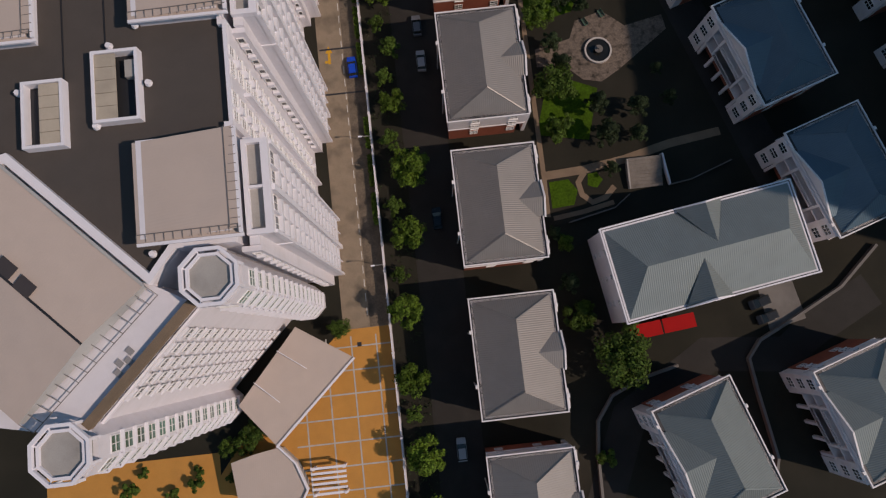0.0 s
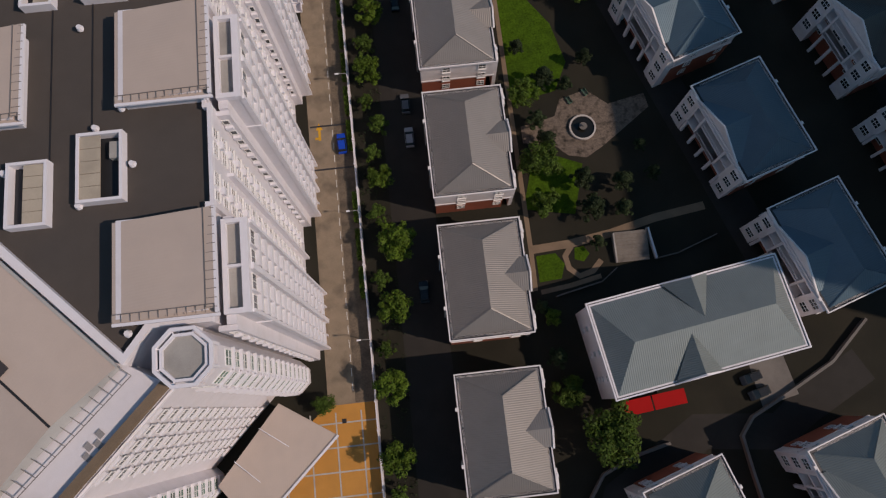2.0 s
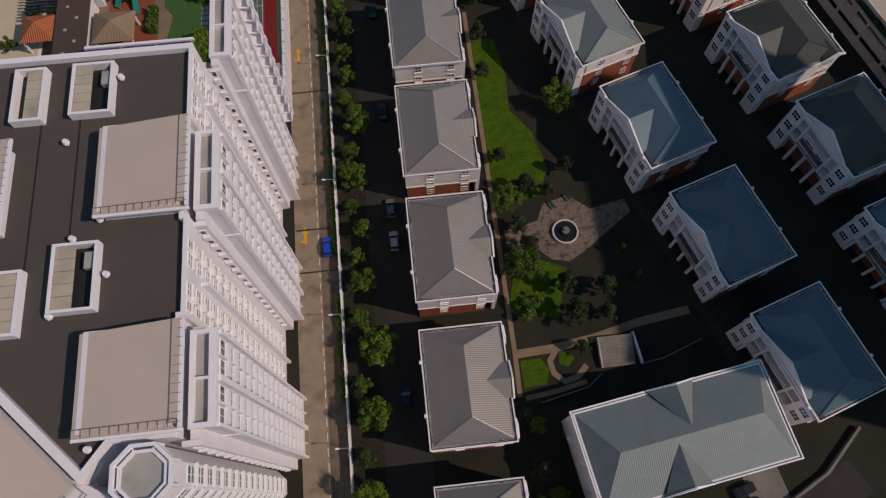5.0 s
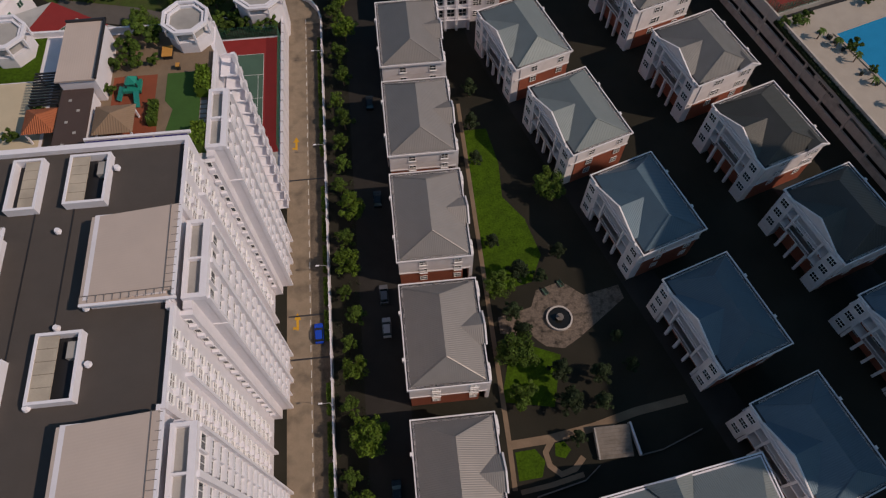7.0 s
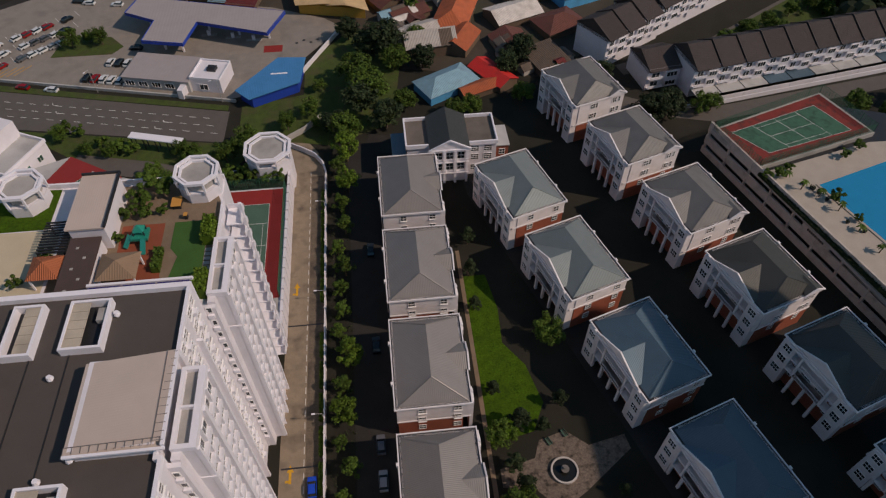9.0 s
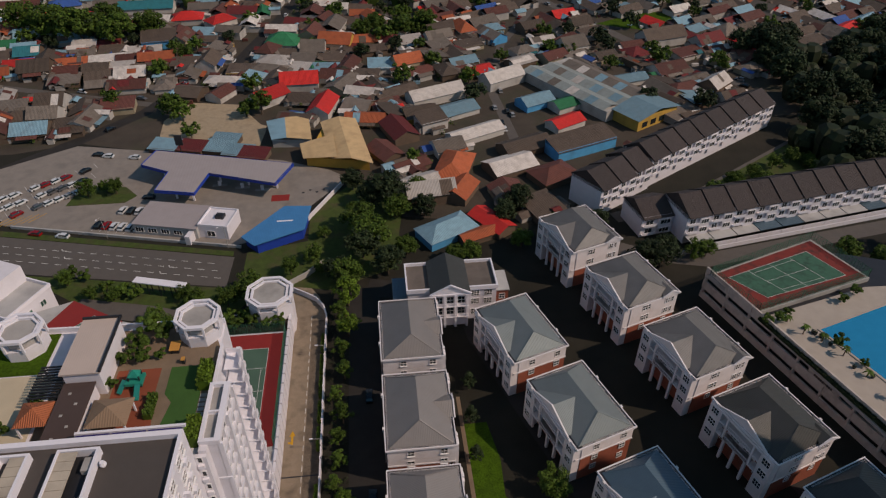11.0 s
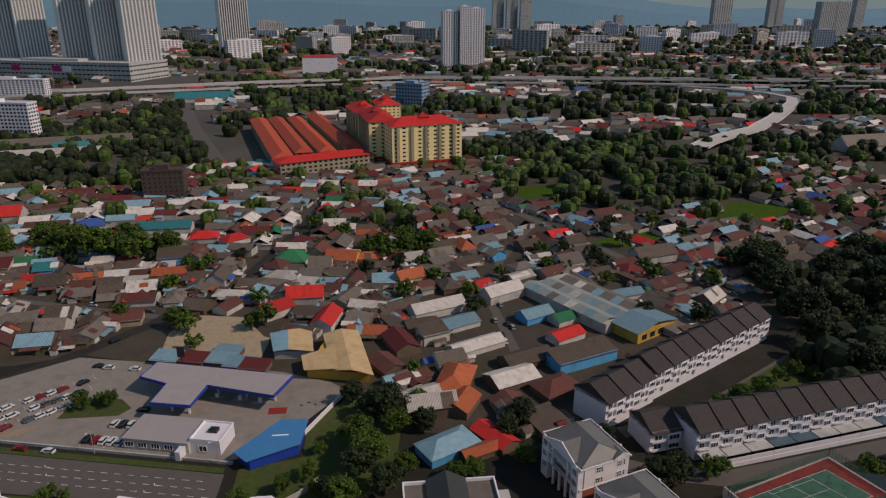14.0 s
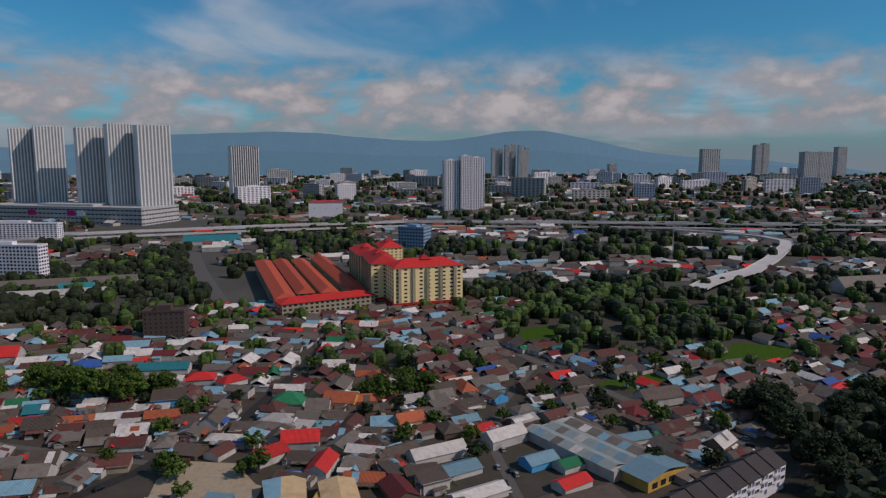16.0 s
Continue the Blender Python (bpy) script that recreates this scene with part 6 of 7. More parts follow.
PALE_BLUE = seamed("pale_blue_sheet", (0.20, 0.36, 0.44), pitch=0.5, depth=0.03, metal=0.1, rough=0.6, rand=0.2, vary=0.12, stain=0.2)
part("roof", Mesh().face([(-37.4, 271.0, 4.2), (-34.0, 255.4, 4.2), (-28.4, 255.8, 4.6), (-30.4, 272.8, 4.6)]), PALE_BLUE, yb)
part("roof_rusty", Mesh().face([(-30.4, 272.8, 4.6), (-28.4, 255.8, 4.6), (-19.0, 254.4, 4.0), (-21.4, 275.0, 4.0)]), YELLOW_SHEET, yb)
sheet("sandy_yard", [(-78, 262), (-40, 252), (-38, 272), (-52, 296), (-72, 300), (-80, 284)], 0.045, SANDY, "sandy builder's yard")


# ---- vehicles ----
CAR_PAINT = {n: material("car_paint_" + n, c, 0.25, 0.2, vary=0.03, spec=0.6) for n, c in (("white", (0.72, 0.72, 0.72)), ("black", (0.012, 0.012, 0.014)), ("silver", (0.35, 0.35, 0.36)), ("red", (0.32, 0.01, 0.01)), ("blue", (0.0, 0.06, 0.5)), ("grey", (0.12, 0.12, 0.13)))}
TYRE = material("tyre_rubber", (0.015, 0.015, 0.015), 0.85)
CARS = {}


def car(x, y, turn, colour, z=0.06):
    if colour in CARS:
        return copy_thing(CARS[colour], pose(x, y, z, 0, 0, turn))
    c = thing("car", colour + " hatchback car parked on the asphalt", "car", pose(x, y, z, 0, 0, turn), "parked cars")
    CARS[colour] = c
    b = Mesh()
    prof = [(-2.1, 0.45, 0.80), (-2.05, 0.85, 0.80), (-1.2, 0.95, 0.86), (1.3, 0.92, 0.86), (2.0, 0.75, 0.78), (2.1, 0.45, 0.74)]
    for k in range(len(prof) - 1):
        (y0, z0, w0), (y1, z1, w1) = prof[k], prof[k + 1]
        b.face([(w0, y0, z0), (w1, y1, z1), (-w1, y1, z1), (-w0, y0, z0)])
        b.face([(w0, y0, 0.25), (w1, y1, 0.25), (w1, y1, z1), (w0, y0, z0)]).face([(-w0, y0, z0), (-w1, y1, z1), (-w1, y1, 0.25), (-w0, y0, 0.25)])
    b.face([(-0.8, -2.1, 0.25), (0.8, -2.1, 0.25), (0.8, -2.1, 0.45), (-0.8, -2.1, 0.45)]).face([(0.74, 2.1, 0.25), (-0.74, 2.1, 0.25), (-0.74, 2.1, 0.45), (0.74, 2.1, 0.45)])
    part("body", b, CAR_PAINT[colour], c)
    lo, hi = [(-0.82, -1.85), (0.82, -1.85), (0.82, 1.05), (-0.82, 1.05)], [(-0.62, -1.5), (0.62, -1.5), (0.62, 0.3), (-0.62, 0.3)]
    g = Mesh()
    for k in range(4):
        g.face([(*lo[k], 0.9), (*lo[(k + 1) % 4], 0.9), (*hi[(k + 1) % 4], 1.44), (*hi[k], 1.44)])
    part("window_band", g, GLASS, c)
    part("roof", Mesh().prism([(p[0] * 1.04, p[1] * 1.02) for p in hi], 1.42, 1.48), CAR_PAINT[colour], c)
    wd = Mesh()
    n = 12
    for k in range(n):
        a0, a1 = 2 * math.pi * k / n, 2 * math.pi * (k + 1) / n
        p, q = (0.31 * math.cos(a0), 0.31 * math.sin(a0)), (0.31 * math.cos(a1), 0.31 * math.sin(a1))
        wd.face([(-0.1, *p), (0.1, *p), (0.1, *q), (-0.1, *q)]).face([(0.1, 0, 0), (0.1, *p), (0.1, *q)]).face([(-0.1, 0, 0), (-0.1, *q), (-0.1, *p)])
    wd = wd.data("wheel", TYRE)
    for sx in (-0.76, 0.76):
        for sy in (-1.35, 1.35):
            part("wheel", wd, None, c, m=pose(sx, sy, 0.31))
    return c


car(-13.5, 75.2, 2, "blue", 0.04)
for x, y, col in ((-0.3, 82.2, "grey"), (-0.2, 75.0, "silver"), (-0.7, 1.8, "silver"), (-0.4, 132, "black"), (-0.2, 105, "black"), (-0.5, 44, "black")):
    car(x, y, 0, col)
for k, col in enumerate(("black", "red", "white", "white", "white", "white")):
    car(-84.6 + 2.6 * k, 210.6 - 0.62 * k + 0.5, -12, col, 0.06)
for k, col in enumerate(("white", "black", "white")):
    car(-79.0 + 2.7 * k, 218.8 - 0.5 * k, -12, col, 0.06)
for x, y, col, a in ((-103, 208.2, "red", 75), (-94, 206.0, "white", 75), (-72.5, 226, "black", 80), (-94, 256, "white", 80), (-98, 257.5, "black", 80), (-84, 254, "white", 80)):
    car(x, y, a, col, 0.06)
rng = random.Random(3)
for r in range(3):
    for k in range(11):
        if rng.random() < 0.8:
            car(-126 + 2.7 * k + 1.2 * r, 226 + 2.0 * k - 7.0 * r, -38, rng.choice(("white", "black", "silver", "grey", "white", "red")), 0.06)
for x, y in ((56.6, 21.8), (57.6, 19.0)):
    car(x, y, 105, "black", 0.07)



def lamp_post(x, y, h, turn):
    p = thing("street_lamp", "tall thin grey street lamp beside the road", "lamp", pose(x, y, 0, 0, 0, turn), "street lamps")
    part("pole", Mesh().cone(0, 0, 0, h, 0.1, 0.06, 8), CONCRETE, p)
    part("arm", Mesh().bar((0, 0, h), (1.6, 0, h + 0.2), 0.08), CONCRETE, p)
    part("head", Mesh().box(1.4, 2.1, -0.14, 0.14, h + 0.12, h + 0.26), WHITE_TRIM, p)


for x, y, a in ((-42, 195, 200), (-80, 204, 250), (-11.2, 60, 180), (-11.2, 88, 180), (-11.2, 118, 180), (-11.2, 36, 180), (-11.2, 146, 180)):
    lamp_post(x, y, 8.0 if x < -30 else 4.5, a)

# west end of the podium: second red court and white stair block
court("west", [(-82, 157), (-70, 150.5), (-62, 158.5), (-77, 168)], [(-74.5, 157), (-70.2, 153), (-65.2, 158.4), (-70, 161.5)], 6.0, "red court on the western podium", (0.5,))
part("podium", Mesh().prism([(-96, 113.2), (-38.1, 113.2), (-38.1, 150), (-62, 158.5), (-77, 168), (-96, 160)], 0, 5.9), GREY_WALL, tw)
wb = thing("stair_block", "white stair block with roof terrace beside red court", "building", pose(-91, 167, 0, 0, 0, -25))
part("wall", Mesh().box(-9, 5.5, -7, 7, 0, 9), WHITE, wb)
part("terrace_parapet", Mesh().ring([(-9.2, -7.2), (5.7, -7.2), (5.7, 7.2), (-9.2, 7.2)], [(-8.8, -6.8), (5.3, -6.8), (5.3, 6.8), (-8.8, 6.8)], 9, 10), WHITE_TRIM, wb)
part("terrace_floor", Mesh().box(-8.8, 5.3, -6.8, 6.8, 9, 9.1), GREY_WALL, wb)
part("upper_block", Mesh().box(-9, -2, -2, 7, 9, 14), WHITE, wb)
for x in (-6, -1, 3.4):
    window(wb, x, -7, 6.2, 2, 1.8, 0, 2, 1, GLASS_GREEN)
    window(wb, 5.5, x, 6.2, 1.6, 1.6, 90, 2, 1, GLASS_GREEN)
part("green_panel", Mesh().box(5.5, 5.7, -6.6, 6.6, 0, 2.4), material("dark_green_panel", (0.01, 0.12, 0.07), 0.7), wb)
for x, y, s in ((-52, 158, 0.9), (-46, 160, 0.9), (-42, 154, 0.8), (-56, 164, 0.7), (-38, 168, 0.9), (-33, 172, 1.1), (-31, 168, 1.0), (-44, 166, 0.7), (-76, 175, 0.6), (-70, 174, 0.6), (-85, 182, 0.7)):
    tree("round", x, y, s)
for kind, x, y, s in (("big_dark", -1, 186, 0.8), ("big", -2, 200, 0.85), ("big_dark", 6, 178, 0.7), ("big", 10, 206, 0.7), ("big_dark", -8, 176, 0.6), ("big_dark", 2, 214, 0.7), ("big", 12, 186, 0.55), ("round", -13, 197, 0.6), ("round", -16, 186, 0.8),
                      ("big", 26, 181, 0.5), ("big", 31, 182, 0.5), ("big_dark", 44, 200, 0.6), ("big_dark", 50, 206, 0.7), ("big", 18, 220, 0.5), ("big_dark", -4, 224, 0.6), ("round", -22, 180, 0.8), ("round", -13, 180, 0.6),
                      ("big", 1, 190, 0.95), ("big_dark", 7.4, 213, 0.95), ("big_dark", 19, 206, 0.6), ("big", -5.4, 174.5, 0.7), ("round", -50, 172, 0.7), ("round", -47, 169, 0.8), ("bush", -64, 175, 1.1), ("bush", -68, 176, 1.2), ("bush", -73, 178, 1.1), ("bush", -84, 185, 1.2), ("bush", -80, 184, 1.0)):
    tree(kind, x, y, s)
sheet("verge_grass", [(-80, 173.5), (-38, 162.5), (-27, 177.5), (-36, 178), (-40.2, 176), (-100, 188)], 0.036, WILD_GRASS, "rough grass between street and podium")
lane("road_service", [(-80, 172.5), (-60, 167.5), (-40, 160.5)], 6.5, ASPHALT_GREY, "grey service lane behind the podium", 0.05)
solid("drive_wall", ribbon(Mesh(), [(-11.1, 160), (-12.0, 164), (-14.2, 167.6), (-17.6, 170.2), (-21, 172.4)], 0.35, 1.7, thick=1.7), WHITE, "curved white wall at the end of the driveway", "wall", kind="structure")
m = ribbon(Mesh(), [(-23, 174.4), (-17.4, 178.6), (-12.7, 184)], 0.4, 1.8, thick=1.8)
solid("grass_wall", m, CONCRETE, "grey concrete wall beside the grass strip", "wall", kind="structure")

# unseen tall block, added east of the villas so its shade covers them
et = thing("apartment_block", "unseen tall block added to shade the villas", "building", pose(148, 51, 0))
part("wall", Mesh().box(-10, 10, -42, 20, 0, 93), WHITE, et)
part("roof_parapet", Mesh().ring([(-10.2, -42.2), (10.2, -42.2), (10.2, 20.2), (-10.2, 20.2)], [(-9.8, -41.8), (9.8, -41.8), (9.8, 19.8), (-9.8, 19.8)], 93, 94.2), WHITE_TRIM, et)
for z in range(4, 90, 4):
    part("floor_band", Mesh().box(-10.5, -10.02, -41, 19, z, z + 1.2), GLASS, et)

# ---- village of low sheet-roofed houses ----
VILLAGE_GROUND = material("village_earth", (0.058, 0.045, 0.034), 0.95, vary=0.35, stain=0.6, stain_colour=(0.035, 0.045, 0.02), scale=0.5)
sheet("village_ground", [(-420, 268), (-130, 262), (-108, 268), (-6, 234), (12, 206), (60, 196), (72, 210), (165, 262), (330, 262), (460, 600), (-420, 600)], 0.02, VILLAGE_GROUND, "brown trodden earth between village houses")
ROOFS = [seamed("village_roof_" + n, c, pitch=0.5, depth=0.04, metal=0.05, rough=0.75, vary=0.2, stain=0.45, stain_colour=sc, scale=2.5, rand=0.28) for n, c, sc in (
    ("brown", (0.092, 0.066, 0.050), (0.048, 0.035, 0.028)), ("grey", (0.165, 0.135, 0.112), (0.085, 0.066, 0.052)), ("rust", (0.12, 0.04, 0.03), (0.06, 0.03, 0.025)),
    ("maroon", (0.14, 0.018, 0.018), (0.08, 0.03, 0.03)), ("red", (0.52, 0.022, 0.018), (0.35, 0.03, 0.025)), ("pale", (0.50, 0.455, 0.42), (0.28, 0.23, 0.19)),
    ("pale_blue", (0.17, 0.31, 0.38), (0.15, 0.22, 0.26)), ("blue", (0.03, 0.10, 0.34), (0.03, 0.07, 0.2)), ("teal", (0.01, 0.17, 0.20), (0.02, 0.1, 0.12)), ("green", (0.01, 0.17, 0.07), (0.02, 0.1, 0.05)), ("orange", (0.38, 0.09, 0.035), (0.2, 0.06, 0.03)))]
NAMES = ["dark brown", "grey", "rusty", "maroon", "bright red", "pale grey", "pale blue", "blue", "teal", "green", "orange"]
WALLS = [material("village_wall_" + n, c, 0.85, vary=0.15, stain=0.35, rand=0.2) for n, c in (("white", (0.46, 0.43, 0.40)), ("cream", (0.34, 0.28, 0.19)), ("brown", (0.12, 0.08, 0.055)), ("blue", (0.05, 0.30, 0.55)), ("yellow", (0.50, 0.30, 0.06)))]
SHAPES = {}


def house_shape(kind, l, w):
    """Wall and roof of a house, middle at the origin, ridge along x."""
    if (kind, l, w) not in SHAPES:
        e, r = 2.5, 2.5 + w * 0.19
        x, y = l / 2, w / 2
        wall = Mesh().box(-x + 0.4, x - 0.4, -y + 0.5, y - 0.5, 0, e)
        roof = Mesh()
        if kind == "gable":
            wall.face([(x - 0.4, -y + 0.5, e), (x - 0.4, y - 0.5, e), (x - 0.4, 0, r - 0.1)]).face([(-x + 0.4, y - 0.5, e), (-x + 0.4, -y + 0.5, e), (-x + 0.4, 0, r - 0.1)])
            roof.face([(-x, -y, e - 0.15), (x, -y, e - 0.15), (x, 0, r), (-x, 0, r)]).face([(x, y, e - 0.15), (-x, y, e - 0.15), (-x, 0, r), (x, 0, r)])
        elif kind == "hip":
            k = max(x - y, 0.5)
            roof.face([(-x, -y, e - 0.15), (x, -y, e - 0.15), (k, 0, r), (-k, 0, r)]).face([(x, y, e - 0.15), (-x, y, e - 0.15), (-k, 0, r), (k, 0, r)])
            roof.face([(x, -y, e - 0.15), (x, y, e - 0.15), (k, 0, r)]).face([(-x, y, e - 0.15), (-x, -y, e - 0.15), (-k, 0, r)])
        else:
            roof.face([(-x, -y, e - 0.1), (x, -y, e - 0.1), (x, y, e + w * 0.12), (-x, y, e + w * 0.12)])
            wall.box(-x + 0.4, x - 0.4, y - 0.9, y - 0.5, e, e + w * 0.1)
        porch = Mesh().face([(-x * 0.6, -y - 1.9, e - 0.75), (x * 0.5, -y - 1.9, e - 0.75), (x * 0.5, -y + 0.1, e - 0.25), (-x * 0.6, -y + 0.1, e - 0.25)])
        door = Mesh().box(-0.5, 0.5, -y + 0.42, -y + 0.52, 0, 2.1)
        win = Mesh().box(1.2, 2.6, -y + 0.43, -y + 0.52, 1.0, 2.1)
        SHAPES[(kind, l, w)] = [q.data(n) for n, q in (("wall", wall), ("roof", roof), ("porch_roof", porch), ("door", door), ("window", win))]
    return SHAPES[(kind, l, w)]


PAINTED = {}


def painted(me, mat):
    """The mesh with that paint."""
    key = (me.name, mat.name)
    if key not in PAINTED:
        c = me.copy()
        c.materials.clear()
        c.materials.append(mat)
        PAINTED[key] = c
    return PAINTED[key]


def house(x, y, turn, l, w, colour, wall, kind, porch=None, tall=1.0):
    h = thing("village_house", f"low village house with {NAMES[colour]} sheet metal roof", "house", pose(x, y, 0.02, 0, 0, turn) @ Matrix.Diagonal((1, 1, tall, 1)), "village houses")
    a, b, c, d, e = house_shape(kind, l, w)
    part("wall", painted(a, WALLS[wall]), None, h)
    part("roof", painted(b, ROOFS[colour]), None, h)
    if porch is not None:
        part("porch_roof", painted(c, ROOFS[porch]), None, h)
        part("door", painted(d, METAL_AND_SHADE), None, h)
        part("window", painted(e, GLASS), None, h)
    return h


taken = []


def free(x, y, r):
    return all((x - a) ** 2 + (y - b) ** 2 > (r + c) ** 2 for a, b, c in taken)


# well-marked houses: x, y, turn, length, width, roof, wall, kind, height factor
for row in (
    (-38, 360, -8, 17, 15, 9, 0, "hip", 1.5), (-27, 311, 2, 17, 12, 4, 0, "gable", 1.6), (-16, 285, 75, 17, 10, 4, 0, "gable", 1.5), (-39, 298, 40, 15, 11, 4, 0, "gable", 1.4),
    (-92, 402, 5, 17, 12, 4, 0, "hip", 1.3), (-74, 396, 40, 15, 11, 4, 0, "hip", 1.3), (-118, 423, 2, 30, 12, 8, 0, "gable", 1.3), (-165, 432, 15, 18, 13, 7, 0, "hip", 1.3),
    (-150, 410, 12, 21, 11, 4, 0, "hip", 1.1), (-222, 455, 5, 18, 14, 4, 0, "gable", 1.9), (-172, 412, 10, 14, 10, 4, 0, "gable", 1.1)):
    x, y, turn, l, w, c, wl_, kind, tall = row
    house(x, y, turn, l, w, c, wl_, kind, None, tall)
    taken.append((x, y, l * 0.5))
for row in (
    (31, 292, 22, 25, 10, 5, 0, "gable", 1.5), (43, 257, 25, 23, 9, 5, 0, "gable", 1.1), (194, 333, 8, 21, 17, 4, 0, "hip", 1.3), (32, 232, 70, 20, 12, 10, 2, "hip", 1.3),
    (32, 217, 60, 13, 10, 10, 2, "gable", 1.2), (25, 194.6, 28, 18, 10.5, 6, 3, "hip", 1.25), (34.5, 191.6, 22, 13, 6, 10, 2, "gable", 0.95), (39.8, 197.8, -56, 15, 8, 4, 2, "gable", 1.05), (52, 232, 22, 18, 12, 5, 2, "gable", 1.0),
    (60, 245, 22, 20, 11, 0, 2, "gable", 1.1), (81, 243, 21, 27, 10, 0, 3, "shed", 1.7), (66, 224, 25, 16, 12, 2, 2, "hip", 1.1)):
    x, y, turn, l, w, c, wl_, kind, tall = row
    house(x, y, turn, l, w, c, wl_, kind, None, tall)
    taken.append((x, y, l * 0.42))
for row in (
    (62, 305, 28, 20, 10, 5, 0, "gable", 1.7), (38, 278, 25, 18, 11, 6, 0, "gable", 1.0), (14, 262, -70, 17, 11, 3, 2, "gable", 1.2), (8, 246, -60, 14, 10, 2, 2, "gable", 1.0),
    (72, 282, 25, 15, 10, 6, 3, "gable", 1.2), (84, 278, 25, 13, 9, 9, 0, "gable", 1.1), (80, 262, 28, 15, 9, 4, 0, "gable", 1.1), (118, 300, 15, 18, 9, 6, 0, "gable", 1.0), (10, 326, 0, 14, 10, 6, 0, "shed", 1.2),
    (150, 345, 15, 24, 12, 0, 0, "gable", 1.8), (-60, 304, 60, 12, 9, 2, 0, "gable", 1.1)):
    x, y, turn, l, w, c, wl_, kind, tall = row
    house(x, y, turn, l, w, c, wl_, kind, None, tall)
    taken.append((x, y, l * 0.42))
for k, (x, y, c) in enumerate(((-74, 260, 6), (-64, 258, 3), (-54, 256.5, 6), (-46, 252.5, 6), (-40, 250, 3), (-52, 262, 6))):
    house(x, y, -15, 11, 8, c, 2, "shed", None, 0.8)
HALL_SHEET = seamed("weathered_hall_sheet", (0.25, 0.285, 0.275), pitch=0.6, depth=0.03, metal=0.05, rough=0.75, vary=0.2, stain=0.4, stain_colour=(0.16, 0.15, 0.13), scale=2)
# broad works hall with a yellow end
wh = thing("works_hall", "broad hall with parallel pale sheet roofs and yellow end wall", "hall", pose(99.5, 288, 0, 0, 0, -60.5))
part("wall", Mesh().box(-30, 20, -14, 14, 0, 4.6), WALLS[0], wh)
for k, c in enumerate((6, 5, 1)):
    y0 = -14.6 + 9.7 * k
    x0, x1 = -31 + 2.5 * k, 20 - 1.5 * (k == 0)
    part("roof", Mesh().face([(x0, y0, 4.7), (x1, y0, 4.7), (x1, y0 + 4.85, 6.0), (x0, y0 + 4.85, 6.0)]).face([(x1, y0 + 9.7, 4.7), (x0, y0 + 9.7, 4.7), (x0, y0 + 4.85, 6.0), (x1, y0 + 4.85, 6.0)]), HALL_SHEET if k < 2 else ROOFS[c], wh)
    for q in range(4):
        u = x0 + 5 + 11 * q + 2 * k
        part("roof_sheet", Mesh().face([(u, y0 + 0.1, 4.78), (u + 4.5, y0 + 0.1, 4.78), (u + 4.5, y0 + 4.8, 6.05), (u, y0 + 4.8, 6.05)]), ROOFS[(6, 1, 5, 6)[(q + k) % 4]], wh)
part("end_wall", Mesh().box(20, 33, -10, 13, 0, 5.0), WALLS[4], wh)
part("end_roof", Mesh().face([(19.5, -11, 4.9), (34, -11, 4.9), (34, 1.5, 7.2), (19.5, 1.5, 7.2)]).face([(34, 14, 4.9), (19.5, 14, 4.9), (19.5, 1.5, 7.2), (34, 1.5, 7.2)]), ROOFS[6], wh)
for k in range(4):
    part("opening", Mesh().box(33, 33.1, -7.5 + 5 * k, -4.5 + 5 * k, 1.0, 3.2), GLASS, wh)
taken += [(97, 284, 18), (84, 308, 14), (110, 258, 14)]

LANES = [[(-134.8, 245), (-108.8, 270), (-89.5, 292.4), (-80, 312), (-61, 332), (-42.6, 407), (-30, 470)], [(58.6, 240), (56.3, 300), (70, 352), (105.6, 419.8)], [(170, 292), (154.6, 306), (118.8, 390), (105.6, 420), (60, 520)], [(-420, 330), (-230, 350), (-89, 300)]]
for k, pts in enumerate(LANES):
    lane("village_lane", pts, 6.0 if k in (0, 2) else 4.0, ASPHALT_GREY if k else ASPHALT, "narrow asphalt village lane between houses", 0.045 + 0.004 * k)


def near_lane(x, y, d):
    for pts in LANES:
        for a, b in zip(pts, pts[1:]):
            ax, ay, bx, by = *a, *b
            t = max(0, min(1, ((x - ax) * (bx - ax) + (y - ay) * (by - ay)) / ((bx - ax) ** 2 + (by - ay) ** 2)))
            if (x - ax - t * (bx - ax)) ** 2 + (y - ay - t * (by - ay)) ** 2 < d * d:
                return True
    return False


def inside(x, y, poly):
    ok = False
    for (x0, y0), (x1, y1) in zip(poly, poly[1:] + poly[:1]):
        if (y0 > y) != (y1 > y) and x < (x1 - x0) * (y - y0) / (y1 - y0) + x0:
            ok = not ok
    return ok


WOODS = [[(96, 470), (100, 533), (185, 640), (330, 600), (290, 470), (264, 450), (205, 445), (183, 425), (150, 420)], [(-370, 600), (-362, 723), (-263, 1009), (-190, 760), (-130, 600), (-160, 520), (-288, 545)], [(150, 206), (262, 205), (270, 330), (190, 322), (180, 270)], [(300, 640), (520, 700), (760, 640), (620, 500), (380, 560)]]
FIELDS = [[(209, 408), (248, 448), (285, 436), (262, 405)], [(106, 470), (111, 500), (150, 512), (138, 476)], [(126, 376), (160, 394), (180, 381), (148, 364)]]
for pts in FIELDS:
    sheet("grass_field", pts, 0.06, LAWN, "open green grass field among the houses")
sheet("market_yard", [(-60, 268), (-42, 262), (-38, 275), (-55, 285)], 0.056, SANDY, "pale sandy yard")
VILLAGE = [(-420, 272), (-140, 268), (-112, 274), (-80, 300), (-55, 300), (-36, 276), (4, 240), (14, 208), (58, 200), (70, 214), (165, 268), (178, 300), (330, 330), (430, 600), (-130, 600), (-420, 480)]
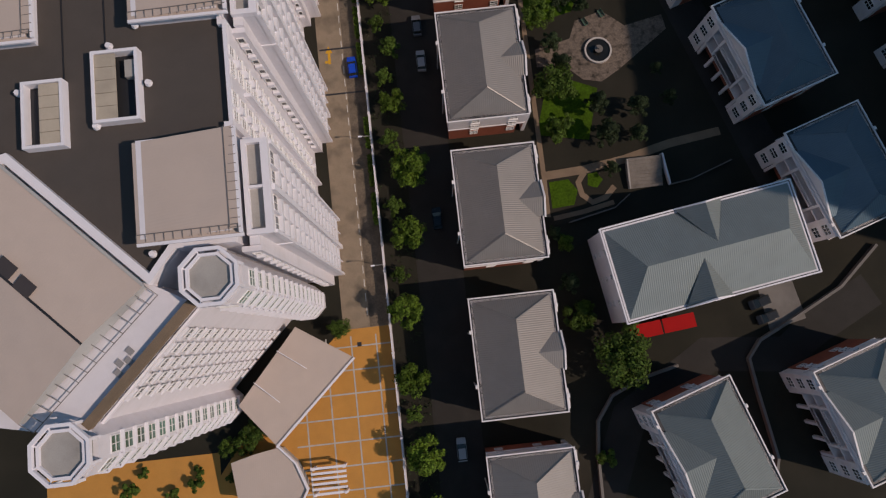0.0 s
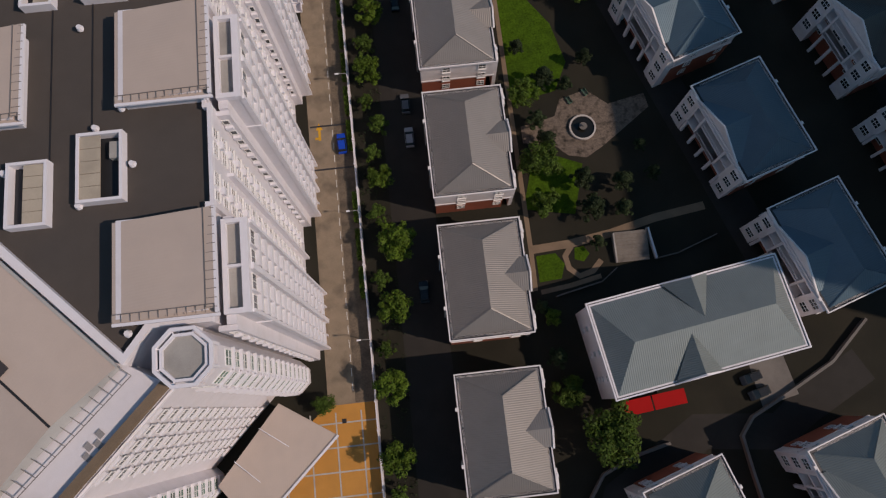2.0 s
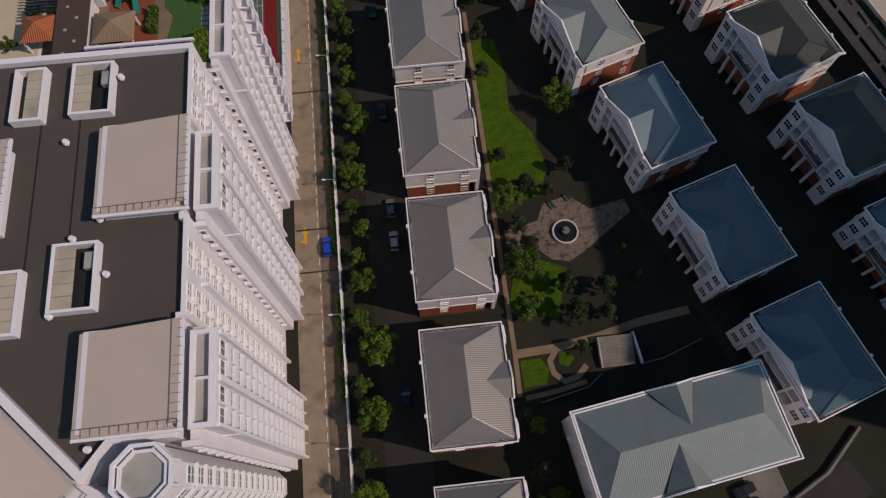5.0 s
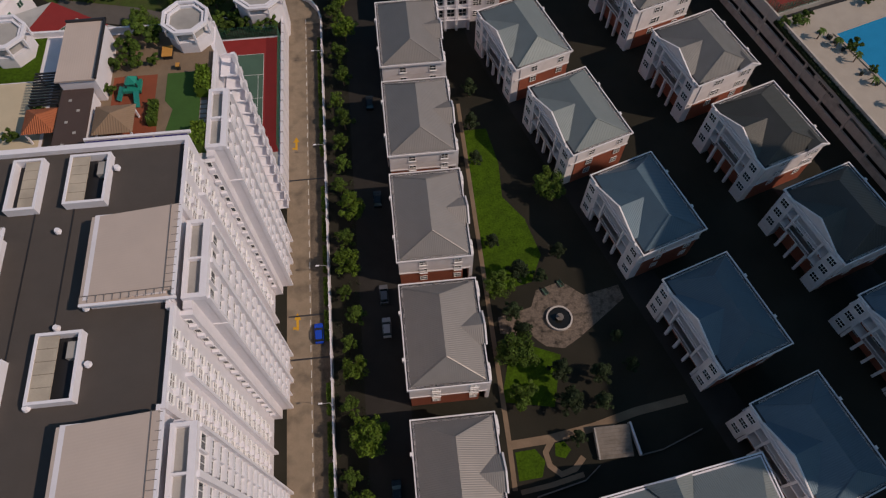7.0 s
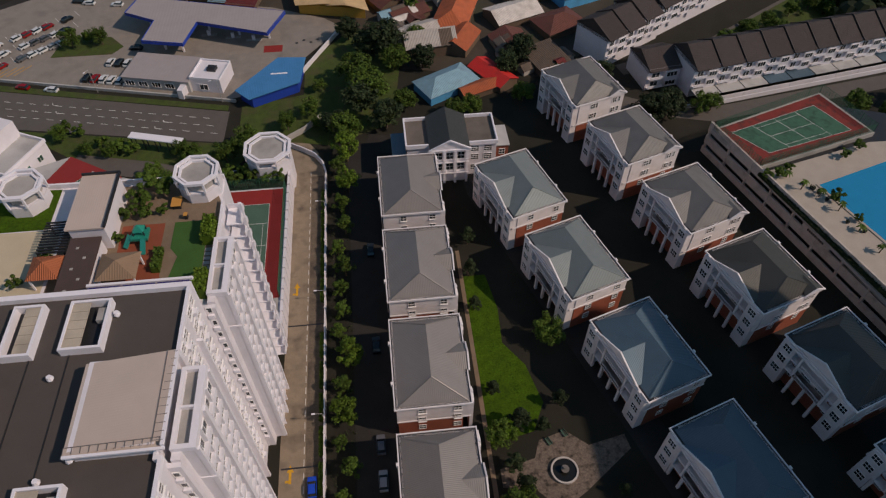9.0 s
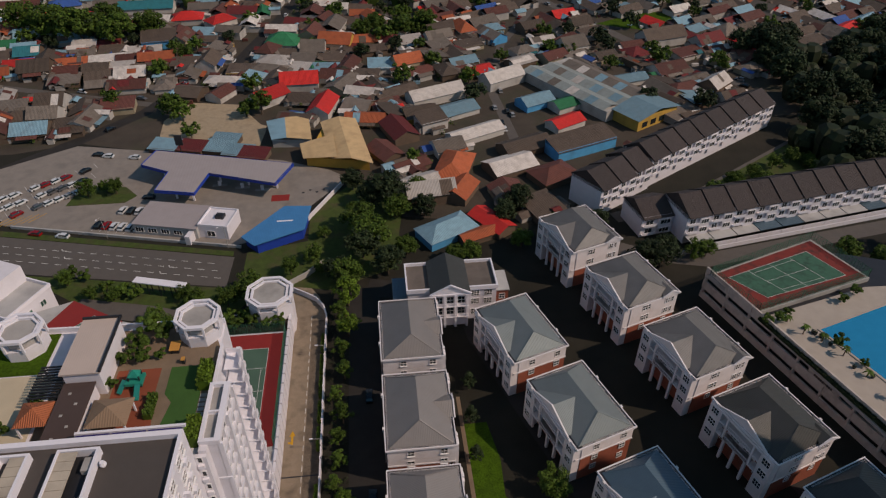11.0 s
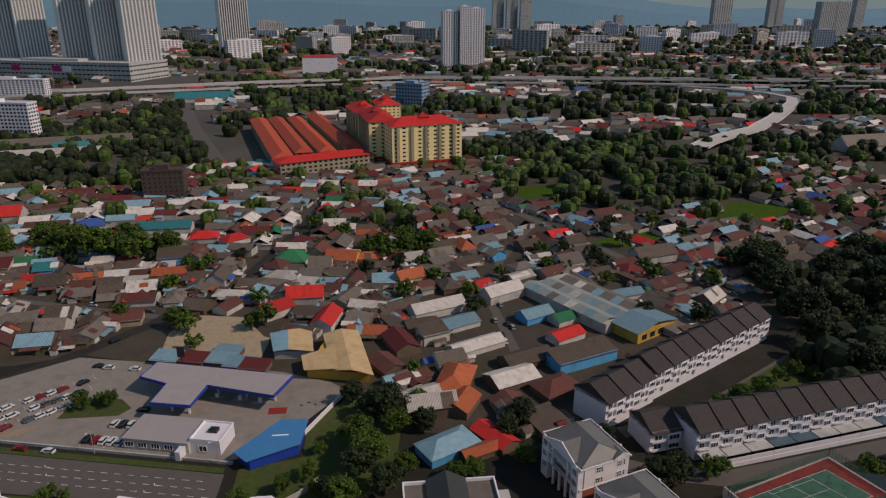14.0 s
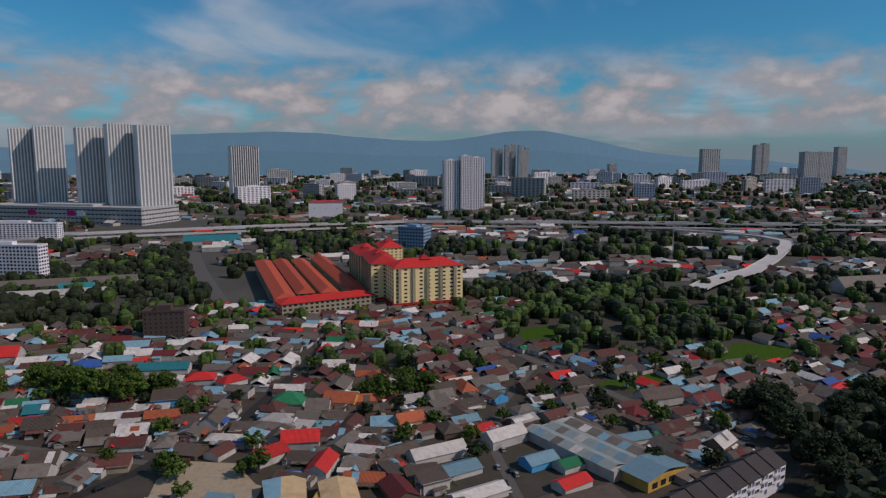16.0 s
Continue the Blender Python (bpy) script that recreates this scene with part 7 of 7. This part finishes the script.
YARDS = [[(-80, 262), (-40, 250), (-36, 276), (-52, 298), (-74, 302)], [(-40, 300), (-90, 300), (-90, 268), (-36, 250)], [(-26, 275), (-38, 254), (6, 232), (-2, 272)]]
rng = random.Random(77)
spots = []
y = 205.0
while y < 610:
    x = -420 + rng.uniform(0, 9)
    while x < 440:
        px, py = x + rng.uniform(-2.0, 2.0), y + rng.uniform(-2.2, 2.2)
        if inside(px, py, VILLAGE) and not any(inside(px, py, q) for q in WOODS + FIELDS + YARDS) and not near_lane(px, py, 7.0) and free(px, py, 4.5):
            spots.append((px, py))
        x += rng.uniform(11.0, 15.0)
    y += 10.2
spots.sort(key=lambda p: (p[0] * 0.55) ** 2 + (p[1] - 60) ** 2)
EAST = (40, 20, 18, 7, 2.5, 6, 7, 1.5, 0.6, 0.5, 3)
WEIGHTS = (29, 17, 15, 8, 3.5, 15, 10, 1.6, 1.0, 0.8, 3)


def village_turn(x, y):
    return (24 if x > 5 else -12 if x > -90 else 6) + rng.gauss(0, 6) + (90 if rng.random() < 0.3 else 0)


far_roofs = [Mesh() for _ in ROOFS]
far_walls = Mesh()
ANNEX = (22, 20, 16, 8, 3, 16, 12, 2.5, 2, 1.5, 3)


def far_house(x, y, turn, l, w, colour, h=3.0):
    """A house of the joined far ones."""
    c, s = math.cos(radians(turn)), math.sin(radians(turn))
    at = lambda a, b, z: (x + a * c - b * s, y + a * s + b * c, z)
    r = h + w * 0.25
    a, b = l / 2, w / 2
    far_roofs[colour].face([at(-a, -b, h), at(a, -b, h), at(a, 0, r), at(-a, 0, r)]).face([at(a, b, h), at(-a, b, h), at(-a, 0, r), at(a, 0, r)])
    a, b = a - 0.4, b - 0.4
    p = [at(-a, -b, 0), at(a, -b, 0), at(a, b, 0), at(-a, b, 0)]
    for k in range(4):
        q, t = p[k], p[(k + 1) % 4]
        far_walls.face([q, t, (t[0], t[1], h), (q[0], q[1], h)])


PATCH = (26, 22, 20, 8, 2, 14, 8, 1, 0.5, 0.3, 2)


def roof_patch(x, y, turn, l, w, tall, colour):
    """A newer or rustier sheet screwed over part of a gabled roof."""
    c, s = math.cos(radians(turn)), math.sin(radians(turn))
    u0 = rng.uniform(-l / 2, l / 2 - 3)
    u1 = min(l / 2 + 0.05, u0 + rng.uniform(1.5, 5))
    side, v0 = rng.choice((-1, 1)), rng.choice((0.0, 0.0, 0.3))
    v1 = min(1.0, v0 + rng.uniform(0.4, 1.0))
    at = lambda a, v: (x + a * c - side * w / 2 * (1 - v) * s, y + a * s + side * w / 2 * (1 - v) * c, 0.1 + tall * (2.35 + v * (w * 0.19 + 0.15)))
    q = [at(u0, v0), at(u1, v0), at(u1, v1), at(u0, v1)]
    far_roofs[colour].face(q if side < 0 else q[::-1])


trees_at = []
for n, (px, py) in enumerate(spots):
    if rng.random() < (0.17 if px < 90 else 0.26):
        trees_at.append((px, py))
        continue
    c = rng.choices(range(11), WEIGHTS if px < 40 else EAST)[0]
    turn = village_turn(px, py)
    l, w = rng.choice((12, 14, 17)), rng.choice((9, 10, 12))
    if n < 300:
        kind, tall = rng.choices(("gable", "hip", "shed"), (65, 12, 23))[0], rng.choice((0.85, 0.95, 1.0, 1.1, 1.25, 1.7))
        house(px, py, turn, l, w, c, rng.choices(range(5), (34, 22, 38, 3, 3))[0], kind, rng.choices(range(11), WEIGHTS)[0] if rng.random() < 0.6 else None, tall)
        if kind == "gable":
            for _ in range(rng.choice((0, 1, 2, 3))):
                roof_patch(px, py, turn, l, w, tall, rng.choices(range(11), PATCH)[0])
        for _ in range(rng.choice((3, 4, 5))):
            far_house(px + rng.uniform(-8, 8), py + rng.uniform(-7, 7), turn + rng.choice((0, 90)), rng.uniform(3, 8), rng.uniform(2.5, 5), rng.choices(range(11), ANNEX)[0], rng.uniform(1.8, 2.8))
    else:
        far_house(px, py, turn, l, w, c, rng.choice((2.2, 2.5, 2.8, 4)))
        for _ in range(2):
            far_house(px + rng.uniform(-8, 8), py + rng.uniform(-7, 7), turn + rng.choice((0, 90)), rng.uniform(4, 8), rng.uniform(3, 6), rng.choices(range(11), WEIGHTS)[0], rng.uniform(2.2, 3.2))
for n, (px, py) in enumerate(trees_at[:90]):
    tree(rng.choice(("mid", "mid", "mid_dark")), px, py, rng.uniform(0.7, 1.25))
for x, y, s in ((-77, 288, 1.2), (-72, 283, 1.1), (-66, 268, 0.8), (-41, 286, 1.2), (-47, 284, 0.9), (-150, 385, 1.6), (-135, 378, 1.7), (-165, 392, 1.5), (-122, 372, 1.5), (-110, 380, 1.2), (-58, 392, 1.0), (-25, 382, 0.8), (12, 358, 1.2), (24, 372, 1.3), (0, 372, 1.0), (35, 360, 0.9), (-104, 300, 0.9), (-130, 300, 0.8), (18, 240, 0.7), (66, 330, 0.8), (100, 335, 0.8), (140, 330, 0.9), (168, 318, 0.8)):
    tree("mid" if x > -100 or y < 310 else "mid_dark", x, y, s)

for x, y, s in ((-155, 384, 1.5), (-138, 374, 1.6), (-172, 392, 1.4), (-120, 372, 1.4), (-106, 380, 1.2), (-128, 390, 1.3), (-190, 380, 1.1), (20, 366, 1.0), (34, 374, 1.0), (8, 374, 0.9)):
    tree("big", x, y, s)
# yards: scrub and odds and ends between the houses
scrub, junk = Mesh(), [Mesh() for _ in range(4)]
for px, py in spots:
    for _ in range(3):
        x, y = px + rng.uniform(-9, 9), py + rng.uniform(-8, 8)
        if near_lane(x, y, 3.5):
            continue
        if rng.random() < 0.55:
            leaf_cards(scrub, (x, y, rng.uniform(0.6, 1.8)), rng.uniform(0.8, 2.0), 16, 0.5, rng)
        else:
            a, b, h = rng.uniform(0.4, 1.6), rng.uniform(0.4, 1.2), rng.uniform(0.4, 1.7)
            junk[rng.randrange(4)].box(x - a, x + a, y - b, y + b, 0.02, h)
tagged(new("yard_scrub", scrub.data("yard_scrub", LEAF, plain=True)), "green scrub between the village houses", "scrub", kind="stuff")
for k, mm in enumerate(junk):
    tagged(new("yard_clutter", mm.data("yard_clutter", (WALLS[0], ROOFS[0], ROOFS[6], ROOFS[2])[k])), "odds and ends in the village yards", "clutter", kind="stuff")
for k in range(40):
    pts = LANES[k % 4]
    j = rng.randrange(len(pts) - 1)
    p, q_ = Vector(pts[j]), Vector(pts[j + 1])
    d = (q_ - p).normalized()
    c_ = p.lerp(q_, rng.random()) + Vector((-d.y, d.x)) * rng.choice((-2.2, 2.2, 3.6, -3.6))
    if c_.y > 252:
        car(c_.x, c_.y, math.degrees(math.atan2(-d.x, d.y)), rng.choice(("white", "silver", "black", "red", "grey")), 0.06)

# ---- far woods ----
LEAF_FAR, LEAF_FAR_DARK = leaf_material("leaf_far", (0.045, 0.075, 0.016), 0.6), leaf_material("leaf_far_dark", (0.026, 0.036, 0.015), 0.5)
wood = {"green": Mesh(), "dark": Mesh()}


def far_tree(x, y, r, mesh, count, size):
    for k in range(3):
        c = (x + rng.uniform(-0.5, 0.5) * r, y + rng.uniform(-0.5, 0.5) * r, r * rng.uniform(0.7, 1.25))
        leaf_cards(mesh, c, r * 0.75, count // 2, size * 0.62, rng, 0.8)
        n = 7
        wob = [rng.uniform(0.8, 1.15) for _ in range(n)]
        rings = [[(c[0] + r * q * wob[i] * math.cos(6.283 * i / n + k), c[1] + r * q * wob[i] * math.sin(6.283 * i / n + k), z) for i in range(n)] for q, z in ((0.5, 0.4), (0.7, c[2] * 0.75), (0.62, c[2] + r * 0.2), (0.34, c[2] + r * 0.48))]
        for lo, hi in zip(rings, rings[1:]):
            for i in range(n):
                mesh.face([lo[i], lo[(i + 1) % n], hi[(i + 1) % n], hi[i]])
        mesh.face(rings[-1])


for x, y in trees_at[90:]:
    far_tree(x, y, rng.uniform(4, 6.5), wood["green"], 44, 1.4)
for poly, n, mix in zip(WOODS, (230, 400, 90, 260), (0.62, 0.15, 0.0, 0.25)):
    x0, x1 = min(p[0] for p in poly), max(p[0] for p in poly)
    y0, y1 = min(p[1] for p in poly), max(p[1] for p in poly)
    k = 0
    while k < n:
        x, y = rng.uniform(x0, x1), rng.uniform(y0, y1)
        if inside(x, y, poly):
            k += 1
            if not any(inside(x, y, f) for f in FIELDS):
                far_tree(x, y, rng.uniform(3.2, 8), wood["green" if rng.random() < mix else "dark"], 36, 1.7)

# ---- far town ----
def far_density(x, y):
    return 0.5 + 0.5 * noise.noise(Vector((x * 0.006, y * 0.006, 3.0)))


CLEAR = [(-470, -300, 1060, 1420), (-140, 90, 520, 800), (-150, -110, 480, 505), (-560, -340, 730, 800), (-620, -400, 1050, 1100), (170, 290, 1580, 1680)]
ROADS_FAR = [([(-84, 500), (-106, 540), (-192, 790), (-300, 1150)], 22)]
RAMP = [(300, 606), (318, 626), (350, 654), (403, 692), (465, 760), (518, 825), (562, 880), (592, 930), (590, 985), (560, 1040), (500, 1090)]
sheet("far_ground", [(-3600, 601), (4400, 601), (4400, 4650), (-3600, 4650)], 0.012, material("far_town_ground", (0.072, 0.065, 0.055), 0.95, vary=0.4, stain=0.6, stain_colour=(0.04, 0.05, 0.025), scale=0.06, fine=0.5), "dusty ground of the far town")
for pts, wd in ROADS_FAR:
    lane("road_far", pts, wd, ASPHALT_GREY, "wide grey road through the far town", 0.08)
for k in range(8200):
    q = rng.random()
    y = 600 + 3900 * q ** 1.6
    x = rng.uniform(-0.62, 0.80) * (y + 250)
    if any(a < x < b and c < y < d for a, b, c, d in CLEAR) or any(inside(x, y, p) for p in WOODS) or 20 > min((abs(x - (-84 - (y - 500) * 0.33))), 99) and y < 1150:
        continue
    if any(abs(x - px_) < 24 and abs(y - py_) < 40 for px_, py_ in RAMP):
        continue
    g_ = 1 + y / 4200
    if far_density(x, y) > 0.5:
        far_house(x, y, rng.choice((0, 20, -30, 90)) + rng.uniform(-8, 8), rng.uniform(12, 26) * g_, rng.uniform(8, 13) * g_, rng.choices(range(11), (26, 24, 12, 4, 3, 18, 6, 1.2, 0.8, 0.6, 4))[0], rng.choice((3, 4, 6)))
    else:
        far_tree(x, y, rng.uniform(4, 8) * g_, wood["dark" if rng.random() < 0.65 else "green"], 21 if y < 1400 else 8, 2.0 * g_)
for k, mm in enumerate(far_roofs):
    ob = new("far_roofs", mm.data("far_roofs", ROOFS[k]))
    tagged(ob, f"{NAMES[k]} roofs of the far low town", "roofs", kind="stuff")
tagged(new("far_house_walls", far_walls.data("far_house_walls", WALLS[0], plain=True)), "pale walls of the far low houses", "walls", kind="stuff")
tagged(new("far_woods", wood["green"].data("far_woods", LEAF_FAR, plain=True)), "green far trees between the houses", "woods", kind="stuff")
tagged(new("far_dark_woods", wood["dark"].data("far_dark_woods", LEAF_FAR_DARK, plain=True)), "dark far woods beside the road", "woods", kind="stuff")


def slab(name, label, x, y, turn, l, w, h, wall_mat, floors, bays, roof_mat=None, roof_h=0.0, win=(0.55, 0.5), ribs=False):
    """A storeyed block with rows of windows on its four faces, balconies or ribs, and a roof or parapet."""
    b = thing(name, label, "building", pose(x, y, 0, 0, 0, turn))
    part("wall", Mesh().box(-l / 2, l / 2, -w / 2, w / 2, 0, h), wall_mat, b)
    g = Mesh()
    fh = h / floors
    for face_l, dist, rot in ((l, w / 2, 0), (w, l / 2, 90), (l, w / 2, 180), (w, l / 2, 270)):
        n = max(2, round(bays * face_l / l))
        c, s = math.cos(radians(rot)), math.sin(radians(rot))
        for i in range(n):
            for j in range(floors):
                u0 = -face_l / 2 + face_l * (i + 0.5 - win[0] / 2) / n
                u1 = u0 + face_l * win[0] / n
                z0 = fh * (j + 0.3)
                z1 = z0 + fh * win[1]
                d = dist + 0.06
                g.face([(u * c + d * s, u * s - d * c, z) for u, z in ((u0, z0), (u1, z0), (u1, z1), (u0, z1))])
    part("glazing", g.data("glazing", GLASS, plain=True), None, b, kind="stuff")
    if ribs:
        for i in range(bays + 1):
            u = -l / 2 + l * i / bays
            part("rib", Mesh().box(u - 0.9, u + 0.9, -w / 2 - 0.5, w / 2 + 0.5, 0, h + 1.0), RIB, b)
    if roof_mat:
        part("roof", hip_faces(Mesh(), w + 2, l + 2, h, h + roof_h, max(l - w, 2)), roof_mat, b, m=pose(0, 0, 0, 0, 0, 90))
    else:
        part("parapet", Mesh().ring([(-l / 2 - 0.3, -w / 2 - 0.3), (l / 2 + 0.3, -w / 2 - 0.3), (l / 2 + 0.3, w / 2 + 0.3), (-l / 2 - 0.3, w / 2 + 0.3)], [(-l / 2 + 0.2, -w / 2 + 0.2), (l / 2 - 0.2, -w / 2 + 0.2), (l / 2 - 0.2, w / 2 - 0.2), (-l / 2 + 0.2, w / 2 - 0.2)], h, h + 1.4), wall_mat, b)
        part("roof_plant", Mesh().box(-l * 0.2, l * 0.15, -w * 0.25, w * 0.25, h, h + 4), wall_mat, b)
    return b


RED_TILE = ROOFS[4]
RIB = material("tower_rib", (0.72, 0.71, 0.70), 0.7, vary=0.08)
# yellow flats with red roofs
for x, y, turn, l, w, h in ((47, 585, 14, 60, 26, 36), (10, 625, 98, 66, 24, 36), (-2, 690, 102, 62, 24, 33), (20, 735, 100, 40, 22, 33)):
    f = slab("yellow_flats", "yellow and cream flats with red hipped roofs", x, y, turn, l, w, h, CREAM, 11, 9, RED_TILE, 6, win=(0.38, 0.42))
    part("base_band", Mesh().box(-l / 2 - 1.5, l / 2 + 1.5, -w / 2 - 1.5, w / 2 + 1.5, 5.2, 7.0), RED_TILE, f)
    for i in range(5):
        part("stair_bay", Mesh().box(-l / 2 + l * (i + 0.3) / 5, -l / 2 + l * (i + 0.5) / 5, -w / 2 - 1.4, w / 2 + 1.4, 7, h - 1), WALLS[1], f)
    part("roof_turret", Mesh().box(-4, 4, -4, 4, h, h + 5).face([(-5, -5, h + 5), (5, -5, h + 5), (0, 0, h + 9)]).face([(5, -5, h + 5), (5, 5, h + 5), (0, 0, h + 9)]).face([(5, 5, h + 5), (-5, 5, h + 5), (0, 0, h + 9)]).face([(-5, 5, h + 5), (-5, -5, h + 5), (0, 0, h + 9)]), RED_TILE, f)
ORANGE_TILE = seamed("orange_red_tiles", (0.46, 0.07, 0.03), pitch=0.5, depth=0.04, metal=0.0, rough=0.8, vary=0.25, stain=0.4, stain_colour=(0.3, 0.06, 0.03), scale=2, rand=0.15)
# rows of shophouses with orange-red roofs
for x, y, turn, l, w, h in ((-34, 567, 24, 78, 20, 13), (-92, 674, 104, 212, 16, 12), (-75, 680, 104, 196, 14, 13), (-56, 688, 104, 196, 14, 12), (-35, 698, 104, 200, 16, 13)):
    f = slab("shophouse_row", "cream shophouse row with orange-red tiled roofs", x, y, turn, l, w, h, WALLS[1], 4, 18, ROOFS[4] if w > 17 else ORANGE_TILE, 3.5)
slab("brown_block", "dark brown derelict brick block", -138, 497, 4, 27, 16, 21, material("dark_brown_block", (0.075, 0.05, 0.042), 0.9, vary=0.2), 7, 8, win=(0.3, 0.4))
for x, y, turn, l, h in ((-375, 755, -12, 88, 36), (-520, 1075, -8, 130, 29)):
    slab("white_flats", "long white block of flats with dark windows", x, y, turn, l, 15, h, WHITE, 10, 22)
# tall condominium towers on a mall podium
TOWER = material("tower_grey", (0.46, 0.455, 0.45), 0.7, vary=0.1)
mall = slab("mall", "wide grey mall podium below the towers", -575, 1425, -20, 370, 110, 32, GREY_WALL, 4, 40, win=(0.7, 0.3))
for dx, col in ((-60, (0.5, 0.0, 0.15)), (30, (0.5, 0.0, 0.15)), (52, (0.7, 0.7, 0.7))):
    part("sign_panel", Mesh().box(dx - 9, dx + 9, -55.6, -55.2, 16, 26), material("sign", col, 0.5), mall)
for x, y, l, h in ((-730, 1550, 52, 184), (-672, 1530, 52, 188), (-560, 1465, 56, 183), (-492, 1430, 50, 189), (-424, 1405, 58, 186)):
    slab("condominium_tower", "tall pale grey condominium tower with vertical ribs", x, y, 30, l, 42, h, TOWER, 52, 9, win=(0.5, 0.5), ribs=True)
slab("dark_tower", "dark grey residential tower on a podium", -392, 2160, 25, 80, 46, 158, material("tower_dark", (0.17, 0.17, 0.18), 0.6), 40, 12, ribs=True)
for x, y, l, h in ((188, 1640, 34, 118), (222, 1635, 26, 128), (250, 1640, 34, 124)):
    slab("white_tower", "slender white residential tower with grey stripes", x, y, 4, l, 34, h, WHITE, 34, 6, win=(0.45, 0.6))
slab("white_hall", "plain white hall with red roof trim", -92, 1402, 2, 66, 40, 37, WHITE, 2, 3, RED_TILE, 3, win=(0.05, 0.1))
slab("blue_office", "pale blue office block beside the highway", 62, 972, -30, 40, 24, 28, material("office_blue", (0.20, 0.30, 0.42), 0.5), 6, 9)
for k in range(9):
    slab("far_tower", "hazy far residential tower", 690 + 26 * k, 3900 + 30 * (k % 3), 0, 22, 30, rng.uniform(165, 205), TOWER, 40, 4)
for x, y, l, h in ((1925, 3760, 105, 172), (1985, 2950, 70, 150), (2060, 2960, 60, 150), (2470, 4200, 40, 205), (2540, 4230, 40, 215), (2900, 4000, 60, 190), (1290, 3600, 40, 90)):
    slab("far_tower", "hazy far residential tower", x, y, 0, l, 45, h, TOWER, 36, 8)
for k in range(120):
    y = rng.uniform(1900, 4400)
    x = rng.uniform(-0.60, 0.76) * y
    h = rng.choice((18, 25, 30, 45, 60))
    slab("far_flats", "pale far block of flats", x, y, rng.uniform(-40, 40), rng.uniform(50, 120), 18, h, rng.choice((WHITE, WHITE, WALLS[0], GREY_WALL)), max(3, h // 5), 8)
PALE_CONCRETE = material("pale_bridge_concrete", (0.48, 0.45, 0.43), 0.85, vary=0.12, stain=0.3, stain_colour=(0.3, 0.28, 0.26), scale=0.3)
lot = sheet("cleared_lot", [(350, 900), (560, 884), (575, 926), (372, 944)], 0.09, PALE_CONCRETE, "wide bare concrete lot beside the highway")
sheet("grass_field", [(150, 960), (230, 950), (250, 1040), (150, 1050)], 0.09, WILD_GRASS, "open rough grass beside the highway")
rp = thing("highway_ramp", "curving pale concrete highway ramp on piers", "bridge")
part("deck", ribbon(Mesh(), RAMP, 17, 7.0, thick=1.5), PALE_CONCRETE, rp)
for sh_ in (-8.2, 8.2):
    part("barrier", ribbon(Mesh(), RAMP, 0.5, 8.1, shift=sh_, thick=1.1), PALE_CONCRETE, rp)
for px_, py_ in RAMP:
    part("pier", Mesh().box(px_ - 1.2, px_ + 1.2, py_ - 1.2, py_ + 1.2, 0, 5.6), CONCRETE, rp)
# elevated highway
hw = thing("elevated_highway", "long elevated concrete highway on piers", "bridge")
PTS = [(-900, 1060), (-445, 1090), (-180, 1180), (60, 1235), (360, 1190), (700, 1120), (1100, 1060), (1700, 1150)]
for off, z in ((0, 11), (-34, 8), (36, 9)):
    pts = [(x, y + off + (x + 445) * off * 0.0004) for x, y in PTS]
    part("deck", ribbon(Mesh(), pts, 17, z, thick=1.6), PALE_CONCRETE, hw)
    part("barrier", ribbon(Mesh(), pts, 0.5, z + 1.2, shift=-8.2, thick=1.2), PALE_CONCRETE, hw)
    for a, b in zip(pts, pts[1:]):
        for k in range(5):
            p = Vector(a).lerp(Vector(b), k / 5)
            part("pier", Mesh().box(p.x - 1.3, p.x + 1.3, p.y - 1.3, p.y + 1.3, 0, z - 1.5), CONCRETE, hw)
for x, y, h in ((243, 853, 40), (382, 839, 64)):
    p = thing("mast", "thin lattice radio mast above the roofs", "mast", pose(x, y, 0))
    part("pole", Mesh().bar((-0.9, 0, 0), (0, 0, h), 0.35).bar((0.9, 0, 0), (0, 0, h), 0.35).bar((0, 1, 0), (0, 0, h), 0.35), CONCRETE, p)
for x, y, turn, l, w, c in ((-300, 690, 14, 150, 14, 1), (-290, 640, 12, 120, 10, 5), (-265, 660, 14, 30, 16, 8), (-345, 610, 10, 26, 14, 8), (-230, 1030, 6, 80, 20, 8), (470, 610, 8, 70, 22, 1), (540, 625, 10, 60, 22, 5)):
    house(x, y, turn, l, w, c, 0, "gable", None, 2.2)

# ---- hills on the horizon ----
# Distance haze is put into the hills' blue base colour and emission
HILL = material("hazy_far_hill", (0.045, 0.10, 0.14), 0.95, vary=0.15, scale=0.02, fine=0.05)
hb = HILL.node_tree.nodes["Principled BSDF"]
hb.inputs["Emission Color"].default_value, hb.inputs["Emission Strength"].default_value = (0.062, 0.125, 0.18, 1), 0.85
for n, (y, base, amp, seed, label) in enumerate(((4690, 185, 20, 2.0, "far forested hills, blue haze put into their colour and glow"),)):
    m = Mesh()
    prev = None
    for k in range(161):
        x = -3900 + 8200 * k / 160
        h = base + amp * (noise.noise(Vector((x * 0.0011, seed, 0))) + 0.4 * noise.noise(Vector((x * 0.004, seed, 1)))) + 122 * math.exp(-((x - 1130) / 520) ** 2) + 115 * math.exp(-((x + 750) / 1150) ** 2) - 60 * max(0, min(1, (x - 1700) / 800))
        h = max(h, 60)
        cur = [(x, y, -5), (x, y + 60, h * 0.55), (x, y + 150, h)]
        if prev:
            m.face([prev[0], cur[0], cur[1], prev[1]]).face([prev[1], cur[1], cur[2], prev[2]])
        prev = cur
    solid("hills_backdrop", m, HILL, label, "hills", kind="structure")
